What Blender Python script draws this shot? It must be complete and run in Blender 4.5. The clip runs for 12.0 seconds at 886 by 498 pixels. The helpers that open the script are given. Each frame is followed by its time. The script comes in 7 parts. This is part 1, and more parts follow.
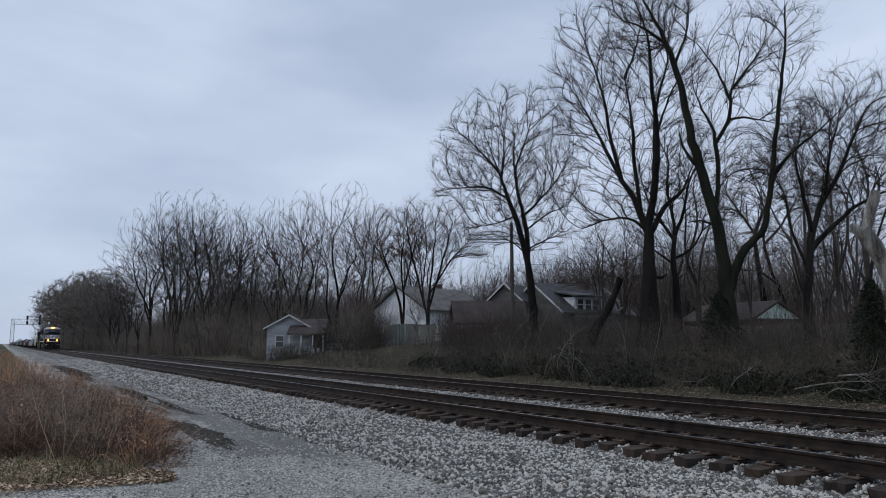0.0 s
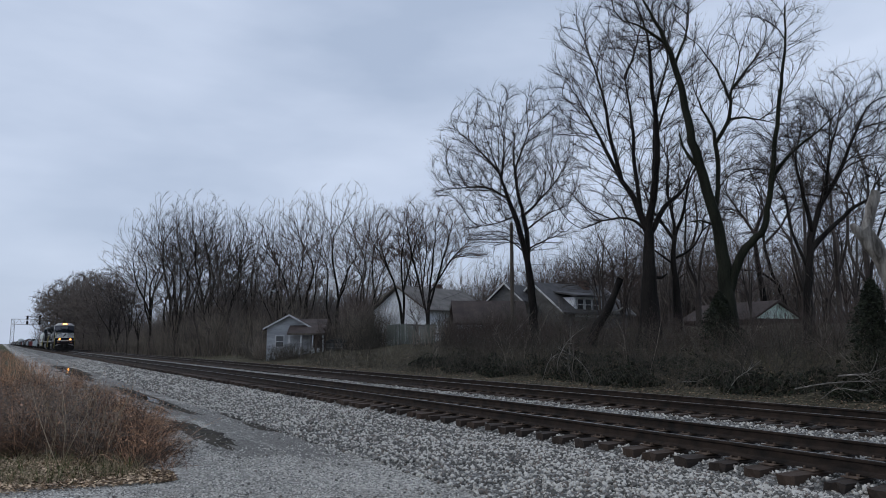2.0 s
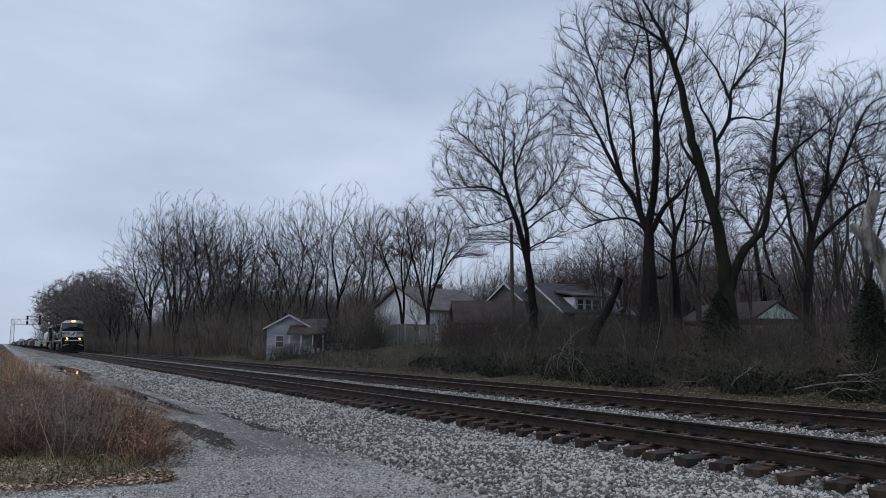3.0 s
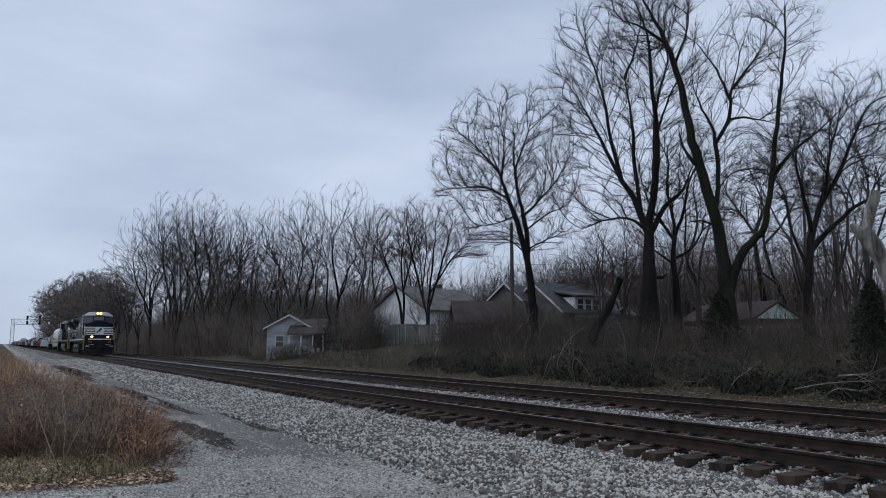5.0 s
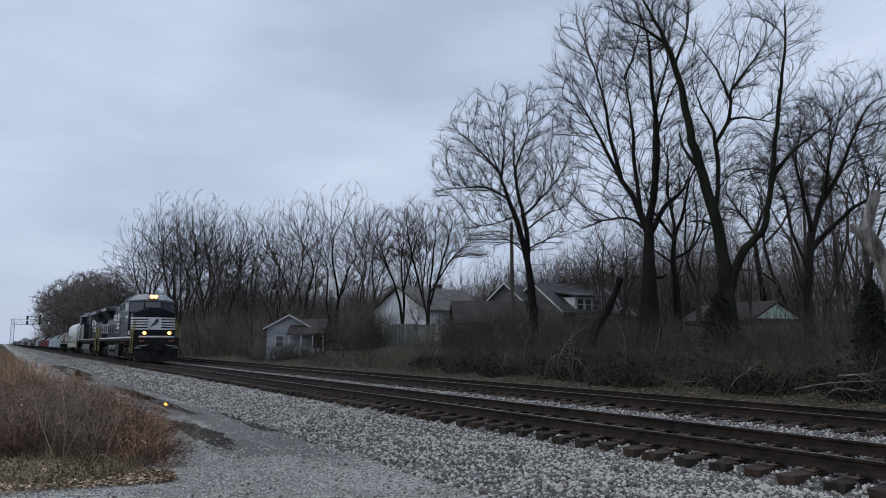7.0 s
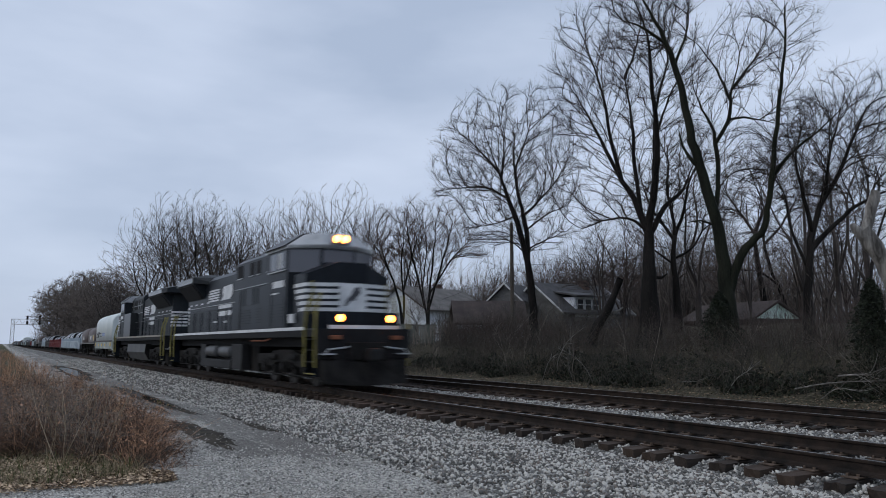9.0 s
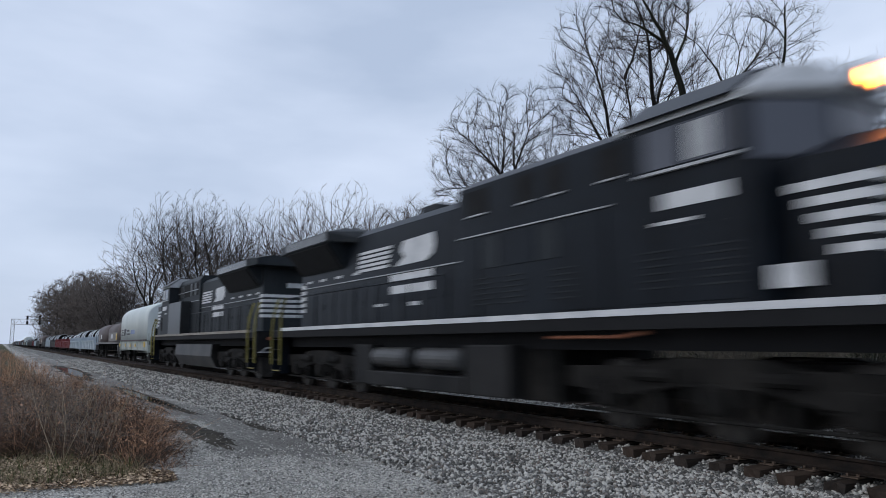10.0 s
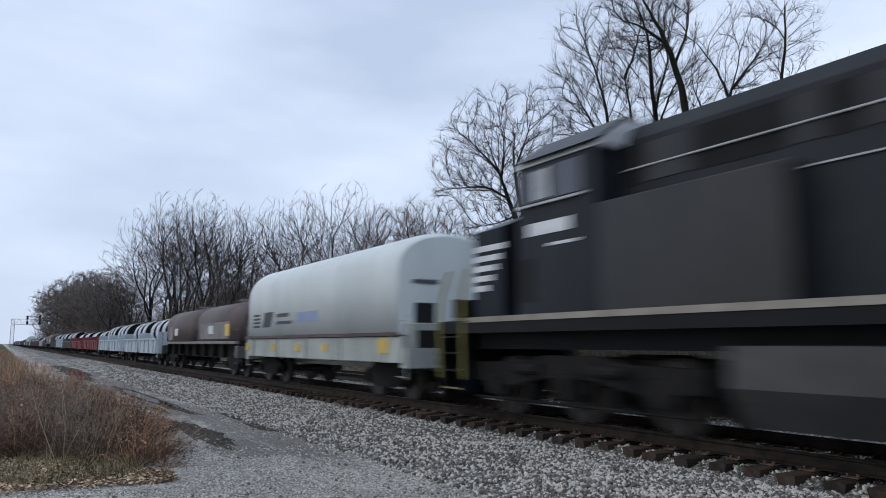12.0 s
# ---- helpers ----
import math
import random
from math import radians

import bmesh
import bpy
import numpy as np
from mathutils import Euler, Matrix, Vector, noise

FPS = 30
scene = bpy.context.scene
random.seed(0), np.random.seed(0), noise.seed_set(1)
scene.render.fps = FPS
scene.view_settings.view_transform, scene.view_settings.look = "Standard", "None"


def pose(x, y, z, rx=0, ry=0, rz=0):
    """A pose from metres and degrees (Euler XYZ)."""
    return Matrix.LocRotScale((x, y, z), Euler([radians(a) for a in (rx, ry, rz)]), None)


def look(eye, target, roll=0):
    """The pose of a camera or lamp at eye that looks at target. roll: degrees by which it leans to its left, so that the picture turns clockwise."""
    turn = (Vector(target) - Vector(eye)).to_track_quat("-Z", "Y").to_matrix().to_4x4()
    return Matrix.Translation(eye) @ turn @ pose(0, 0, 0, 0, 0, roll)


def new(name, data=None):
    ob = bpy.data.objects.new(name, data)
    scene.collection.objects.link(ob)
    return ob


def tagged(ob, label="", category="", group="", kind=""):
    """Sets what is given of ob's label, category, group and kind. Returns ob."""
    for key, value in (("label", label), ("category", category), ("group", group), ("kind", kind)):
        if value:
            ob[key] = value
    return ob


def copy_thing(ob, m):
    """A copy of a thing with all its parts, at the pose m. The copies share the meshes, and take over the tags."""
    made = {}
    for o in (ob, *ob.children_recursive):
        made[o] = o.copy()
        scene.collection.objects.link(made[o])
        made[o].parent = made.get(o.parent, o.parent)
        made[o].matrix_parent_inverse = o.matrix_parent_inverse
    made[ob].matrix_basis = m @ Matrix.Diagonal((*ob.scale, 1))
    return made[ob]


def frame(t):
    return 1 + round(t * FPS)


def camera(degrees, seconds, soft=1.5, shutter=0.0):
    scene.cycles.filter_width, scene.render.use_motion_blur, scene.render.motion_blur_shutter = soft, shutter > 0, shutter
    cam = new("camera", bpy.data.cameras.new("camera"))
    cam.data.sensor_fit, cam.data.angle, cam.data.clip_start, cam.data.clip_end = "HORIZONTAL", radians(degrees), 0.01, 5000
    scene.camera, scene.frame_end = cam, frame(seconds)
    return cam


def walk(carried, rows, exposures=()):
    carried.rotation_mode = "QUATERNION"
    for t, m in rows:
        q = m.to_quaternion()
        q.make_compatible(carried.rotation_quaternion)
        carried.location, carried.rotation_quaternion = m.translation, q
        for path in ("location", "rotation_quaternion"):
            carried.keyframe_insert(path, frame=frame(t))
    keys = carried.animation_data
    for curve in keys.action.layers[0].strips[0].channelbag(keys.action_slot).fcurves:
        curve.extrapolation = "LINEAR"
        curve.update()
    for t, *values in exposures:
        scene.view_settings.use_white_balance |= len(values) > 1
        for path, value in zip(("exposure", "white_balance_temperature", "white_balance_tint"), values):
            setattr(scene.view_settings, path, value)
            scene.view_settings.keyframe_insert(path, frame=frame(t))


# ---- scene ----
# ---------------------------------------------------------------- camera
# x runs along the track (the train goes to +x), y away from the eye, z = 0 at the rail head
cam = camera(64.2, 12.0, soft=0.85, shutter=0.8)
HEAD, TILT = radians(31.77), radians(7.63)
EYE = (0.0, -9.15, 1.30)
AIM = (EYE[0] - math.cos(HEAD) * math.cos(TILT), EYE[1] + math.sin(HEAD) * math.cos(TILT), EYE[2] + math.sin(TILT))
walk(cam, [(0.0, look(EYE, AIM)), (12.0, look(EYE, AIM))],
     exposures=[(0.0, 0.0), (9.0, 0.0), (9.6, 0.05), (10.4, 0.25), (11.0, 0.32), (12.0, 0.32)])

# ---------------------------------------------------------------- sky and sun
world = bpy.data.worlds.new("overcast_sky")
scene.world = world
world.use_nodes = True
wn, wl = world.node_tree.nodes, world.node_tree.links
wn.clear()
sky = wn.new("ShaderNodeTexSky")
sky.sky_type, sky.sun_disc = "NISHITA", False
sky.sun_elevation, sky.sun_rotation = radians(12), radians(200)
wcoord = wn.new("ShaderNodeTexCoord")
wmap = wn.new("ShaderNodeMapping")
wmap.inputs["Scale"].default_value = (1.0, 1.0, 3.2)
wnoise = wn.new("ShaderNodeTexNoise")
wnoise.inputs["Scale"].default_value, wnoise.inputs["Detail"].default_value = 1.7, 5.0
wnoise.inputs["Roughness"].default_value = 0.5
wramp = wn.new("ShaderNodeValToRGB")
wramp.color_ramp.elements[0].position, wramp.color_ramp.elements[0].color = 0.34, (0.44, 0.53, 0.70, 1)
wramp.color_ramp.elements[1].position, wramp.color_ramp.elements[1].color = 0.68, (0.68, 0.77, 0.95, 1)
wmix = wn.new("ShaderNodeMixRGB")
wmix.inputs[0].default_value = 0.92
wscale = wn.new("ShaderNodeMixRGB")
wscale.blend_type, wscale.inputs[0].default_value, wscale.inputs[2].default_value = "MULTIPLY", 1.0, (0.12, 0.12, 0.12, 1)
wback = wn.new("ShaderNodeBackground")
wback.inputs["Strength"].default_value = 1.0
wout = wn.new("ShaderNodeOutputWorld")
wl.new(wcoord.outputs["Generated"], wmap.inputs["Vector"])
wl.new(wmap.outputs["Vector"], wnoise.inputs["Vector"])
wl.new(wnoise.outputs["Fac"], wramp.inputs["Fac"])
wl.new(sky.outputs["Color"], wscale.inputs[1])
wl.new(wscale.outputs["Color"], wmix.inputs[1])
wl.new(wramp.outputs["Color"], wmix.inputs[2])
wl.new(wmix.outputs["Color"], wback.inputs["Color"])
wl.new(wback.outputs["Background"], wout.inputs["Surface"])
sun_data = bpy.data.lights.new("sun", "SUN")
sun_data.energy, sun_data.angle, sun_data.color = 0.5, radians(25), (1.0, 0.96, 0.9)
sun = new("sun", sun_data)
sun.matrix_world = look((-20, -60, 60), (0, 0, 0))


# ---------------------------------------------------------------- materials
def mat(name, low, high=None, scale=6.0, rough=0.8, metal=0.0, bump=0.0, bump_scale=None, fine=None, fine_amount=0.35,
        stretch=(1, 1, 1), spread=0.0, island=0.0, specular=0.4):
    """A surface whose colour drifts between low and high at a coarse scale and is broken up at a finer one."""
    m = bpy.data.materials.new(name)
    m.use_nodes = True
    n, l = m.node_tree.nodes, m.node_tree.links
    b = n["Principled BSDF"]
    b.inputs["Roughness"].default_value, b.inputs["Metallic"].default_value = rough, metal
    b.inputs["Specular IOR Level"].default_value = specular
    high = high or tuple(min(1, c * 1.35) for c in low)
    co = n.new("ShaderNodeTexCoord")
    mp = n.new("ShaderNodeMapping")
    mp.inputs["Scale"].default_value = stretch
    l.new(co.outputs["Object"], mp.inputs["Vector"])
    n1 = n.new("ShaderNodeTexNoise")
    n1.inputs["Scale"].default_value, n1.inputs["Detail"].default_value = scale, 5.0
    l.new(mp.outputs["Vector"], n1.inputs["Vector"])
    n2 = n.new("ShaderNodeTexNoise")
    n2.inputs["Scale"].default_value, n2.inputs["Detail"].default_value = fine or scale * 9, 3.0
    l.new(mp.outputs["Vector"], n2.inputs["Vector"])
    mixf = n.new("ShaderNodeMath")
    mixf.operation = "MULTIPLY_ADD"
    mixf.inputs[1].default_value = fine_amount
    l.new(n2.outputs["Fac"], mixf.inputs[0])
    l.new(n1.outputs["Fac"], mixf.inputs[2])
    last = mixf.outputs[0]
    if spread or island:
        src = n.new("ShaderNodeObjectInfo").outputs["Random"] if spread else n.new("ShaderNodeNewGeometry").outputs["Random Per Island"]
        add = n.new("ShaderNodeMath")
        add.operation = "MULTIPLY_ADD"
        add.inputs[1].default_value = spread or island
        l.new(src, add.inputs[0])
        l.new(last, add.inputs[2])
        sub = n.new("ShaderNodeMath")
        sub.operation, sub.inputs[1].default_value = "SUBTRACT", (spread or island) / 2
        l.new(add.outputs[0], sub.inputs[0])
        last = sub.outputs[0]
    ramp = n.new("ShaderNodeValToRGB")
    mid = 0.5 + fine_amount / 2
    ramp.color_ramp.elements[0].position, ramp.color_ramp.elements[0].color = max(0, mid - 0.2), (*low, 1)
    ramp.color_ramp.elements[1].position, ramp.color_ramp.elements[1].color = min(1, mid + 0.2), (*high, 1)
    l.new(last, ramp.inputs["Fac"])
    l.new(ramp.outputs["Color"], b.inputs["Base Color"])
    if bump:
        n3 = n.new("ShaderNodeTexNoise")
        n3.inputs["Scale"].default_value, n3.inputs["Detail"].default_value = bump_scale or scale * 6, 4.0
        l.new(mp.outputs["Vector"], n3.inputs["Vector"])
        bp = n.new("ShaderNodeBump")
        bp.inputs["Strength"].default_value, bp.inputs["Distance"].default_value = min(1, bump), 0.02
        l.new(n3.outputs["Fac"], bp.inputs["Height"])
        l.new(bp.outputs["Normal"], b.inputs["Normal"])
    return m


def lamp_mat(name, colour, strength):
    m = bpy.data.materials.new(name)
    m.use_nodes = True
    b = m.node_tree.nodes["Principled BSDF"]
    b.inputs["Base Color"].default_value = (0.8, 0.8, 0.75, 1)
    b.inputs["Emission Color"].default_value, b.inputs["Emission Strength"].default_value = (*colour, 1), strength
    return m


def glass_mat(name, colour, rough=0.08):
    m = bpy.data.materials.new(name)
    m.use_nodes = True
    b = m.node_tree.nodes["Principled BSDF"]
    b.inputs["Base Color"].default_value, b.inputs["Roughness"].default_value = (*colour, 1), rough
    b.inputs["Specular IOR Level"].default_value = 0.6
    return m


def ground_mat():
    """Leaf litter and earth beyond the tracks, a gravel drive with wet tracks on the near side, dull grass at its edge."""
    m = bpy.data.materials.new("ground")
    m.use_nodes = True
    n, l = m.node_tree.nodes, m.node_tree.links
    b = n["Principled BSDF"]
    b.inputs["Specular IOR Level"].default_value = 0.22
    co = n.new("ShaderNodeTexCoord")
    sep = n.new("ShaderNodeSeparateXYZ")
    l.new(co.outputs["Object"], sep.inputs[0])

    def noise_of(scale, detail=4.0, vector=None):
        t = n.new("ShaderNodeTexNoise")
        t.inputs["Scale"].default_value, t.inputs["Detail"].default_value = scale, detail
        l.new(vector or co.outputs["Object"], t.inputs["Vector"])
        return t.outputs["Fac"]

    def ramp_of(fac, stops):
        r = n.new("ShaderNodeValToRGB")
        while len(r.color_ramp.elements) < len(stops):
            r.color_ramp.elements.new(0.5)
        for e, (p, c) in zip(r.color_ramp.elements, stops):
            e.position, e.color = p, (*c, 1)
        l.new(fac, r.inputs["Fac"])
        return r.outputs["Color"]

    def op(kind, a, c, d=None):
        t = n.new("ShaderNodeMath")
        t.operation = kind
        for i, v in enumerate((a, c, d)):
            if v is None:
                continue
            if isinstance(v, (int, float)):
                t.inputs[i].default_value = v
            else:
                l.new(v, t.inputs[i])
        return t.outputs[0]

    def step(value, lo, hi):
        t = n.new("ShaderNodeMapRange")
        t.interpolation_type = "SMOOTHSTEP"
        t.inputs["From Min"].default_value, t.inputs["From Max"].default_value = lo, hi
        l.new(value, t.inputs["Value"])
        return t.outputs[0]

    def mix(f, a, c):
        t = n.new("ShaderNodeMixRGB")
        l.new(f, t.inputs[0])
        l.new(a, t.inputs[1])
        l.new(c, t.inputs[2])
        return t.outputs[0]

    stretch = n.new("ShaderNodeMapping")
    stretch.inputs["Scale"].default_value = (0.45, 1.6, 1.0)
    l.new(co.outputs["Object"], stretch.inputs["Vector"])
    vor = n.new("ShaderNodeTexVoronoi")
    vor.inputs["Scale"].default_value = 26.0
    l.new(co.outputs["Object"], vor.inputs["Vector"])
    stone = ramp_of(vor.outputs["Color"], [(0.1, (0.20, 0.19, 0.172)), (0.55, (0.49, 0.465, 0.42)), (0.95, (0.82, 0.785, 0.71))])
    fines = ramp_of(noise_of(34, 8), [(0.38, (0.09, 0.085, 0.075)), (0.5, (0.45, 0.427, 0.385)), (0.62, (0.86, 0.825, 0.75))])
    gravel = mix(step(noise_of(2.2, 5), 0.42, 0.62), fines, stone)
    gravel = mix(op("MULTIPLY", step(noise_of(0.7, 6), 0.42, 0.62), 0.28), gravel, ramp_of(noise_of(18, 6), [(0.35, (0.06, 0.055, 0.048)), (0.65, (0.20, 0.186, 0.163))]))
    rut = op("SUBTRACT", 1.0, step(op("ABSOLUTE", op("ADD", sep.outputs["Y"], 5.1), 0.0), 0.2, 1.5))
    back = op("SUBTRACT", 1.0, step(sep.outputs["X"], -13.0, -9.0))
    wet = step(op("ADD", noise_of(0.9, 6, stretch.outputs["Vector"]), op("MULTIPLY", op("MULTIPLY", rut, back), 0.16)), 0.545, 0.645)
    dark = ramp_of(noise_of(9, 5), [(0.3, (0.03, 0.027, 0.023)), (0.7, (0.10, 0.092, 0.08))])
    drive = mix(op("MULTIPLY", wet, 0.6), gravel, dark)
    litter = ramp_of(noise_of(7, 6), [(0.28, (0.028, 0.026, 0.016)), (0.5, (0.080, 0.072, 0.044)), (0.66, (0.155, 0.128, 0.084)), (0.8, (0.28, 0.225, 0.155))])
    turf = ramp_of(noise_of(3.0, 6), [(0.3, (0.03, 0.032, 0.014)), (0.55, (0.075, 0.07, 0.03)), (0.8, (0.17, 0.13, 0.07))])
    edge = op("ADD", sep.outputs["Y"], op("MULTIPLY", noise_of(0.8, 4), 1.6))
    weeds = mix(step(edge, -6.9, -6.3), turf, drive)
    near = op("ADD", sep.outputs["X"], op("MULTIPLY", noise_of(1.3, 4), 0.8))
    weeds = mix(step(near, -10.15, -9.75), weeds, drive)
    colour = mix(step(edge, 7.2, 8.6), weeds, litter)
    l.new(colour, b.inputs["Base Color"])
    rough = n.new("ShaderNodeMapRange")
    rough.inputs["To Min"].default_value, rough.inputs["To Max"].default_value = 0.85, 0.6
    l.new(wet, rough.inputs["Value"])
    l.new(rough.outputs[0], b.inputs["Roughness"])
    bp = n.new("ShaderNodeBump")
    bp.inputs["Strength"].default_value, bp.inputs["Distance"].default_value = 1.0, 0.06
    l.new(op("ADD", vor.outputs["Distance"], noise_of(11, 5)), bp.inputs["Height"])
    l.new(bp.outputs["Normal"], b.inputs["Normal"])
    return m


M_GROUND = ground_mat()
def bed_mat():
    """Packed crushed stone: small cells of many greys, the shade between them painted as dark joints."""
    m = bpy.data.materials.new("ballast_bed")
    m.use_nodes = True
    n, l = m.node_tree.nodes, m.node_tree.links
    b = n["Principled BSDF"]
    b.inputs["Roughness"].default_value, b.inputs["Specular IOR Level"].default_value = 0.85, 0.15
    co = n.new("ShaderNodeTexCoord")
    cell = n.new("ShaderNodeTexVoronoi")
    joint = n.new("ShaderNodeTexVoronoi")
    joint.feature = "DISTANCE_TO_EDGE"
    big = n.new("ShaderNodeTexNoise")
    for t, s in ((cell, 21.0), (joint, 21.0), (big, 1.3)):
        t.inputs["Scale"].default_value = s
        l.new(co.outputs["Object"], t.inputs["Vector"])
    ramp = n.new("ShaderNodeValToRGB")
    for k, (pos, c) in enumerate(((0.1, (0.10, 0.096, 0.09)), (0.5, (0.34, 0.33, 0.305)), (0.9, (0.62, 0.60, 0.55)))):
        e = ramp.color_ramp.elements[k] if k < 2 else ramp.color_ramp.elements.new(pos)
        e.position, e.color = pos, (*c, 1)
    l.new(cell.outputs["Color"], ramp.inputs["Fac"])
    # darkens the colour in the crevices between stones, as shade would
    gap = n.new("ShaderNodeMapRange")
    gap.inputs["From Max"].default_value, gap.inputs["To Min"].default_value = 0.14, 0.25
    l.new(joint.outputs["Distance"], gap.inputs["Value"])
    stain = n.new("ShaderNodeMapRange")
    stain.inputs["From Min"].default_value, stain.inputs["From Max"].default_value = 0.35, 0.65
    stain.inputs["To Min"].default_value = 0.55
    l.new(big.outputs["Fac"], stain.inputs["Value"])
    both = n.new("ShaderNodeMath")
    both.operation = "MULTIPLY"
    l.new(gap.outputs[0], both.inputs[0])
    l.new(stain.outputs[0], both.inputs[1])
    mul = n.new("ShaderNodeMixRGB")
    mul.blend_type = "MULTIPLY"
    mul.inputs[0].default_value = 1.0
    l.new(ramp.outputs["Color"], mul.inputs[1])
    l.new(both.outputs[0], mul.inputs[2])
    l.new(mul.outputs[0], b.inputs["Base Color"])
    bp = n.new("ShaderNodeBump")
    bp.inputs["Strength"].default_value, bp.inputs["Distance"].default_value = 1.0, 0.05
    l.new(joint.outputs["Distance"], bp.inputs["Height"])
    l.new(bp.outputs["Normal"], b.inputs["Normal"])
    return m


M_BALLAST = bed_mat()
M_STONE = mat("crushed_stone", (0.105, 0.10, 0.09), (0.55, 0.525, 0.475), scale=2.0, fine=25, island=1.0, rough=0.75)
for _pos, _col in ((0.36, (0.19, 0.152, 0.125)), (0.5, (0.235, 0.236, 0.228)), (0.62, (0.33, 0.305, 0.262))):
    _e = [n for n in M_STONE.node_tree.nodes if n.type == "VALTORGB"][0].color_ramp.elements.new(0.3 + 0.7 * _pos)
    _e.color = (*_col, 1)
M_GRAVEL = mat("drive_gravel_stone", (0.22, 0.212, 0.195), (0.66, 0.635, 0.58), scale=2.0, fine=25, island=0.9, rough=0.8)
M_TIE = mat("tie_timber", (0.007, 0.0055, 0.0045), (0.052, 0.033, 0.022), scale=3.0, fine=40, stretch=(1, 0.15, 1), spread=0.3, bump=0.6)
M_RAIL = mat("rail_rust", (0.009, 0.0075, 0.0065), (0.040, 0.027, 0.020), scale=5.0, fine=60, rough=0.75, bump=0.2, specular=0.2)
M_RAILTOP = mat("rail_head_worn", (0.24, 0.23, 0.22), (0.42, 0.41, 0.40), scale=4.0, rough=0.28, metal=0.9, stretch=(0.2, 1, 1))
M_PLATE = mat("tie_plate_rust", (0.05, 0.033, 0.023), (0.14, 0.098, 0.07), scale=8.0, rough=0.8)
M_BARK = mat("bark", (0.007, 0.0063, 0.0058), (0.026, 0.0225, 0.020), scale=2.2, fine=24, stretch=(1, 1, 0.25), bump=0.8, bump_scale=16, specular=0.12)
M_BARK_GREEN = mat("mossy_bark", (0.007, 0.0082, 0.0055), (0.027, 0.029, 0.019), scale=2.0, fine=22, stretch=(1, 1, 0.25), bump=0.8, bump_scale=16, specular=0.12)
M_TWIG = mat("twig_bark", (0.013, 0.011, 0.010), (0.038, 0.031, 0.028), scale=0.7, fine=4, island=0.4, specular=0.12)
# paler than the other twigs: the woods' haze is put into the colour
M_WOODTWIG = mat("hazed_woodland_twigs", (0.034, 0.030, 0.028), (0.10, 0.085, 0.077), scale=0.5, fine=3, island=0.5, specular=0.12)
M_TWIG_RED = mat("reddish_twigs", (0.028, 0.019, 0.016), (0.085, 0.058, 0.048), scale=0.7, fine=4, island=0.5)
M_PALEBARK = mat("pale_dead_wood", (0.05, 0.044, 0.037), (0.33, 0.31, 0.28), scale=4.0, fine=22, stretch=(1, 1, 0.14), bump=1.0, bump_scale=14)
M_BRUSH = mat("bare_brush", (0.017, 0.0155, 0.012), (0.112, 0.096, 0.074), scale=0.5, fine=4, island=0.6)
# brush at the woods' edge, its brown lightened for haze
M_THICKET = mat("hazed_brown_brush", (0.062, 0.053, 0.042), (0.24, 0.20, 0.16), scale=0.4, fine=3, island=0.6)
M_LITTER = mat("damp_leaf_litter", (0.045, 0.030, 0.020), (0.34, 0.235, 0.155), scale=1.0, island=0.9)
# base colour raised to carry the haze over the far woods
M_HAZEWOOD = mat("hazed_distant_wood", (0.055, 0.046, 0.041), (0.17, 0.14, 0.122), scale=0.15, fine=1.2, island=0.6)
M_WEED = mat("dead_weed_stalks", (0.17, 0.080, 0.043), (0.66, 0.38, 0.225), scale=0.9, fine=5, island=0.7)
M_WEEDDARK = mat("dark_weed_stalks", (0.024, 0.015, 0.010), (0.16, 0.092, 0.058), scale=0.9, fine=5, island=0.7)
M_STRAW = mat("straw", (0.24, 0.18, 0.11), (0.48, 0.39, 0.26), scale=1.5, island=0.5)
M_STRAWGREY = mat("grey_matted_stems", (0.12, 0.10, 0.085), (0.32, 0.27, 0.22), scale=1.5, island=0.7)
M_GREENBLADE = mat("green_grass", (0.045, 0.062, 0.016), (0.12, 0.14, 0.045), scale=2.0, island=0.6)
M_LEAF = mat("fallen_leaves", (0.11, 0.07, 0.043), (0.60, 0.45, 0.30), scale=1.0, island=0.9)
M_CEDAR = mat("cedar_foliage", (0.006, 0.009, 0.004), (0.022, 0.029, 0.013), scale=3.0, island=0.5)
M_MUD = mat("wet_mud", (0.018, 0.016, 0.012), (0.075, 0.064, 0.050), scale=3.0, fine=20, rough=0.85, bump=0.8, specular=0.1)
M_WATER = mat("muddy_water", (0.036, 0.030, 0.022), (0.065, 0.055, 0.042), scale=1.5, rough=0.04, specular=0.3)


# ---------------------------------------------------------------- mesh tools
def part(name, bm, material, parent=None, label="", smooth=False):
    """Links a bmesh as one mesh object, under a thing or a part."""
    me = bpy.data.meshes.new(name)
    bmesh.ops.recalc_face_normals(bm, faces=bm.faces[:])
    bm.to_mesh(me)
    bm.free()
    for m in material if isinstance(material, (list, tuple)) else [material]:
        me.materials.append(m)
    if smooth:
        me.shade_smooth()
    ob = new(name, me)
    ob.parent = parent
    if label:
        ob["label"] = label
    return ob


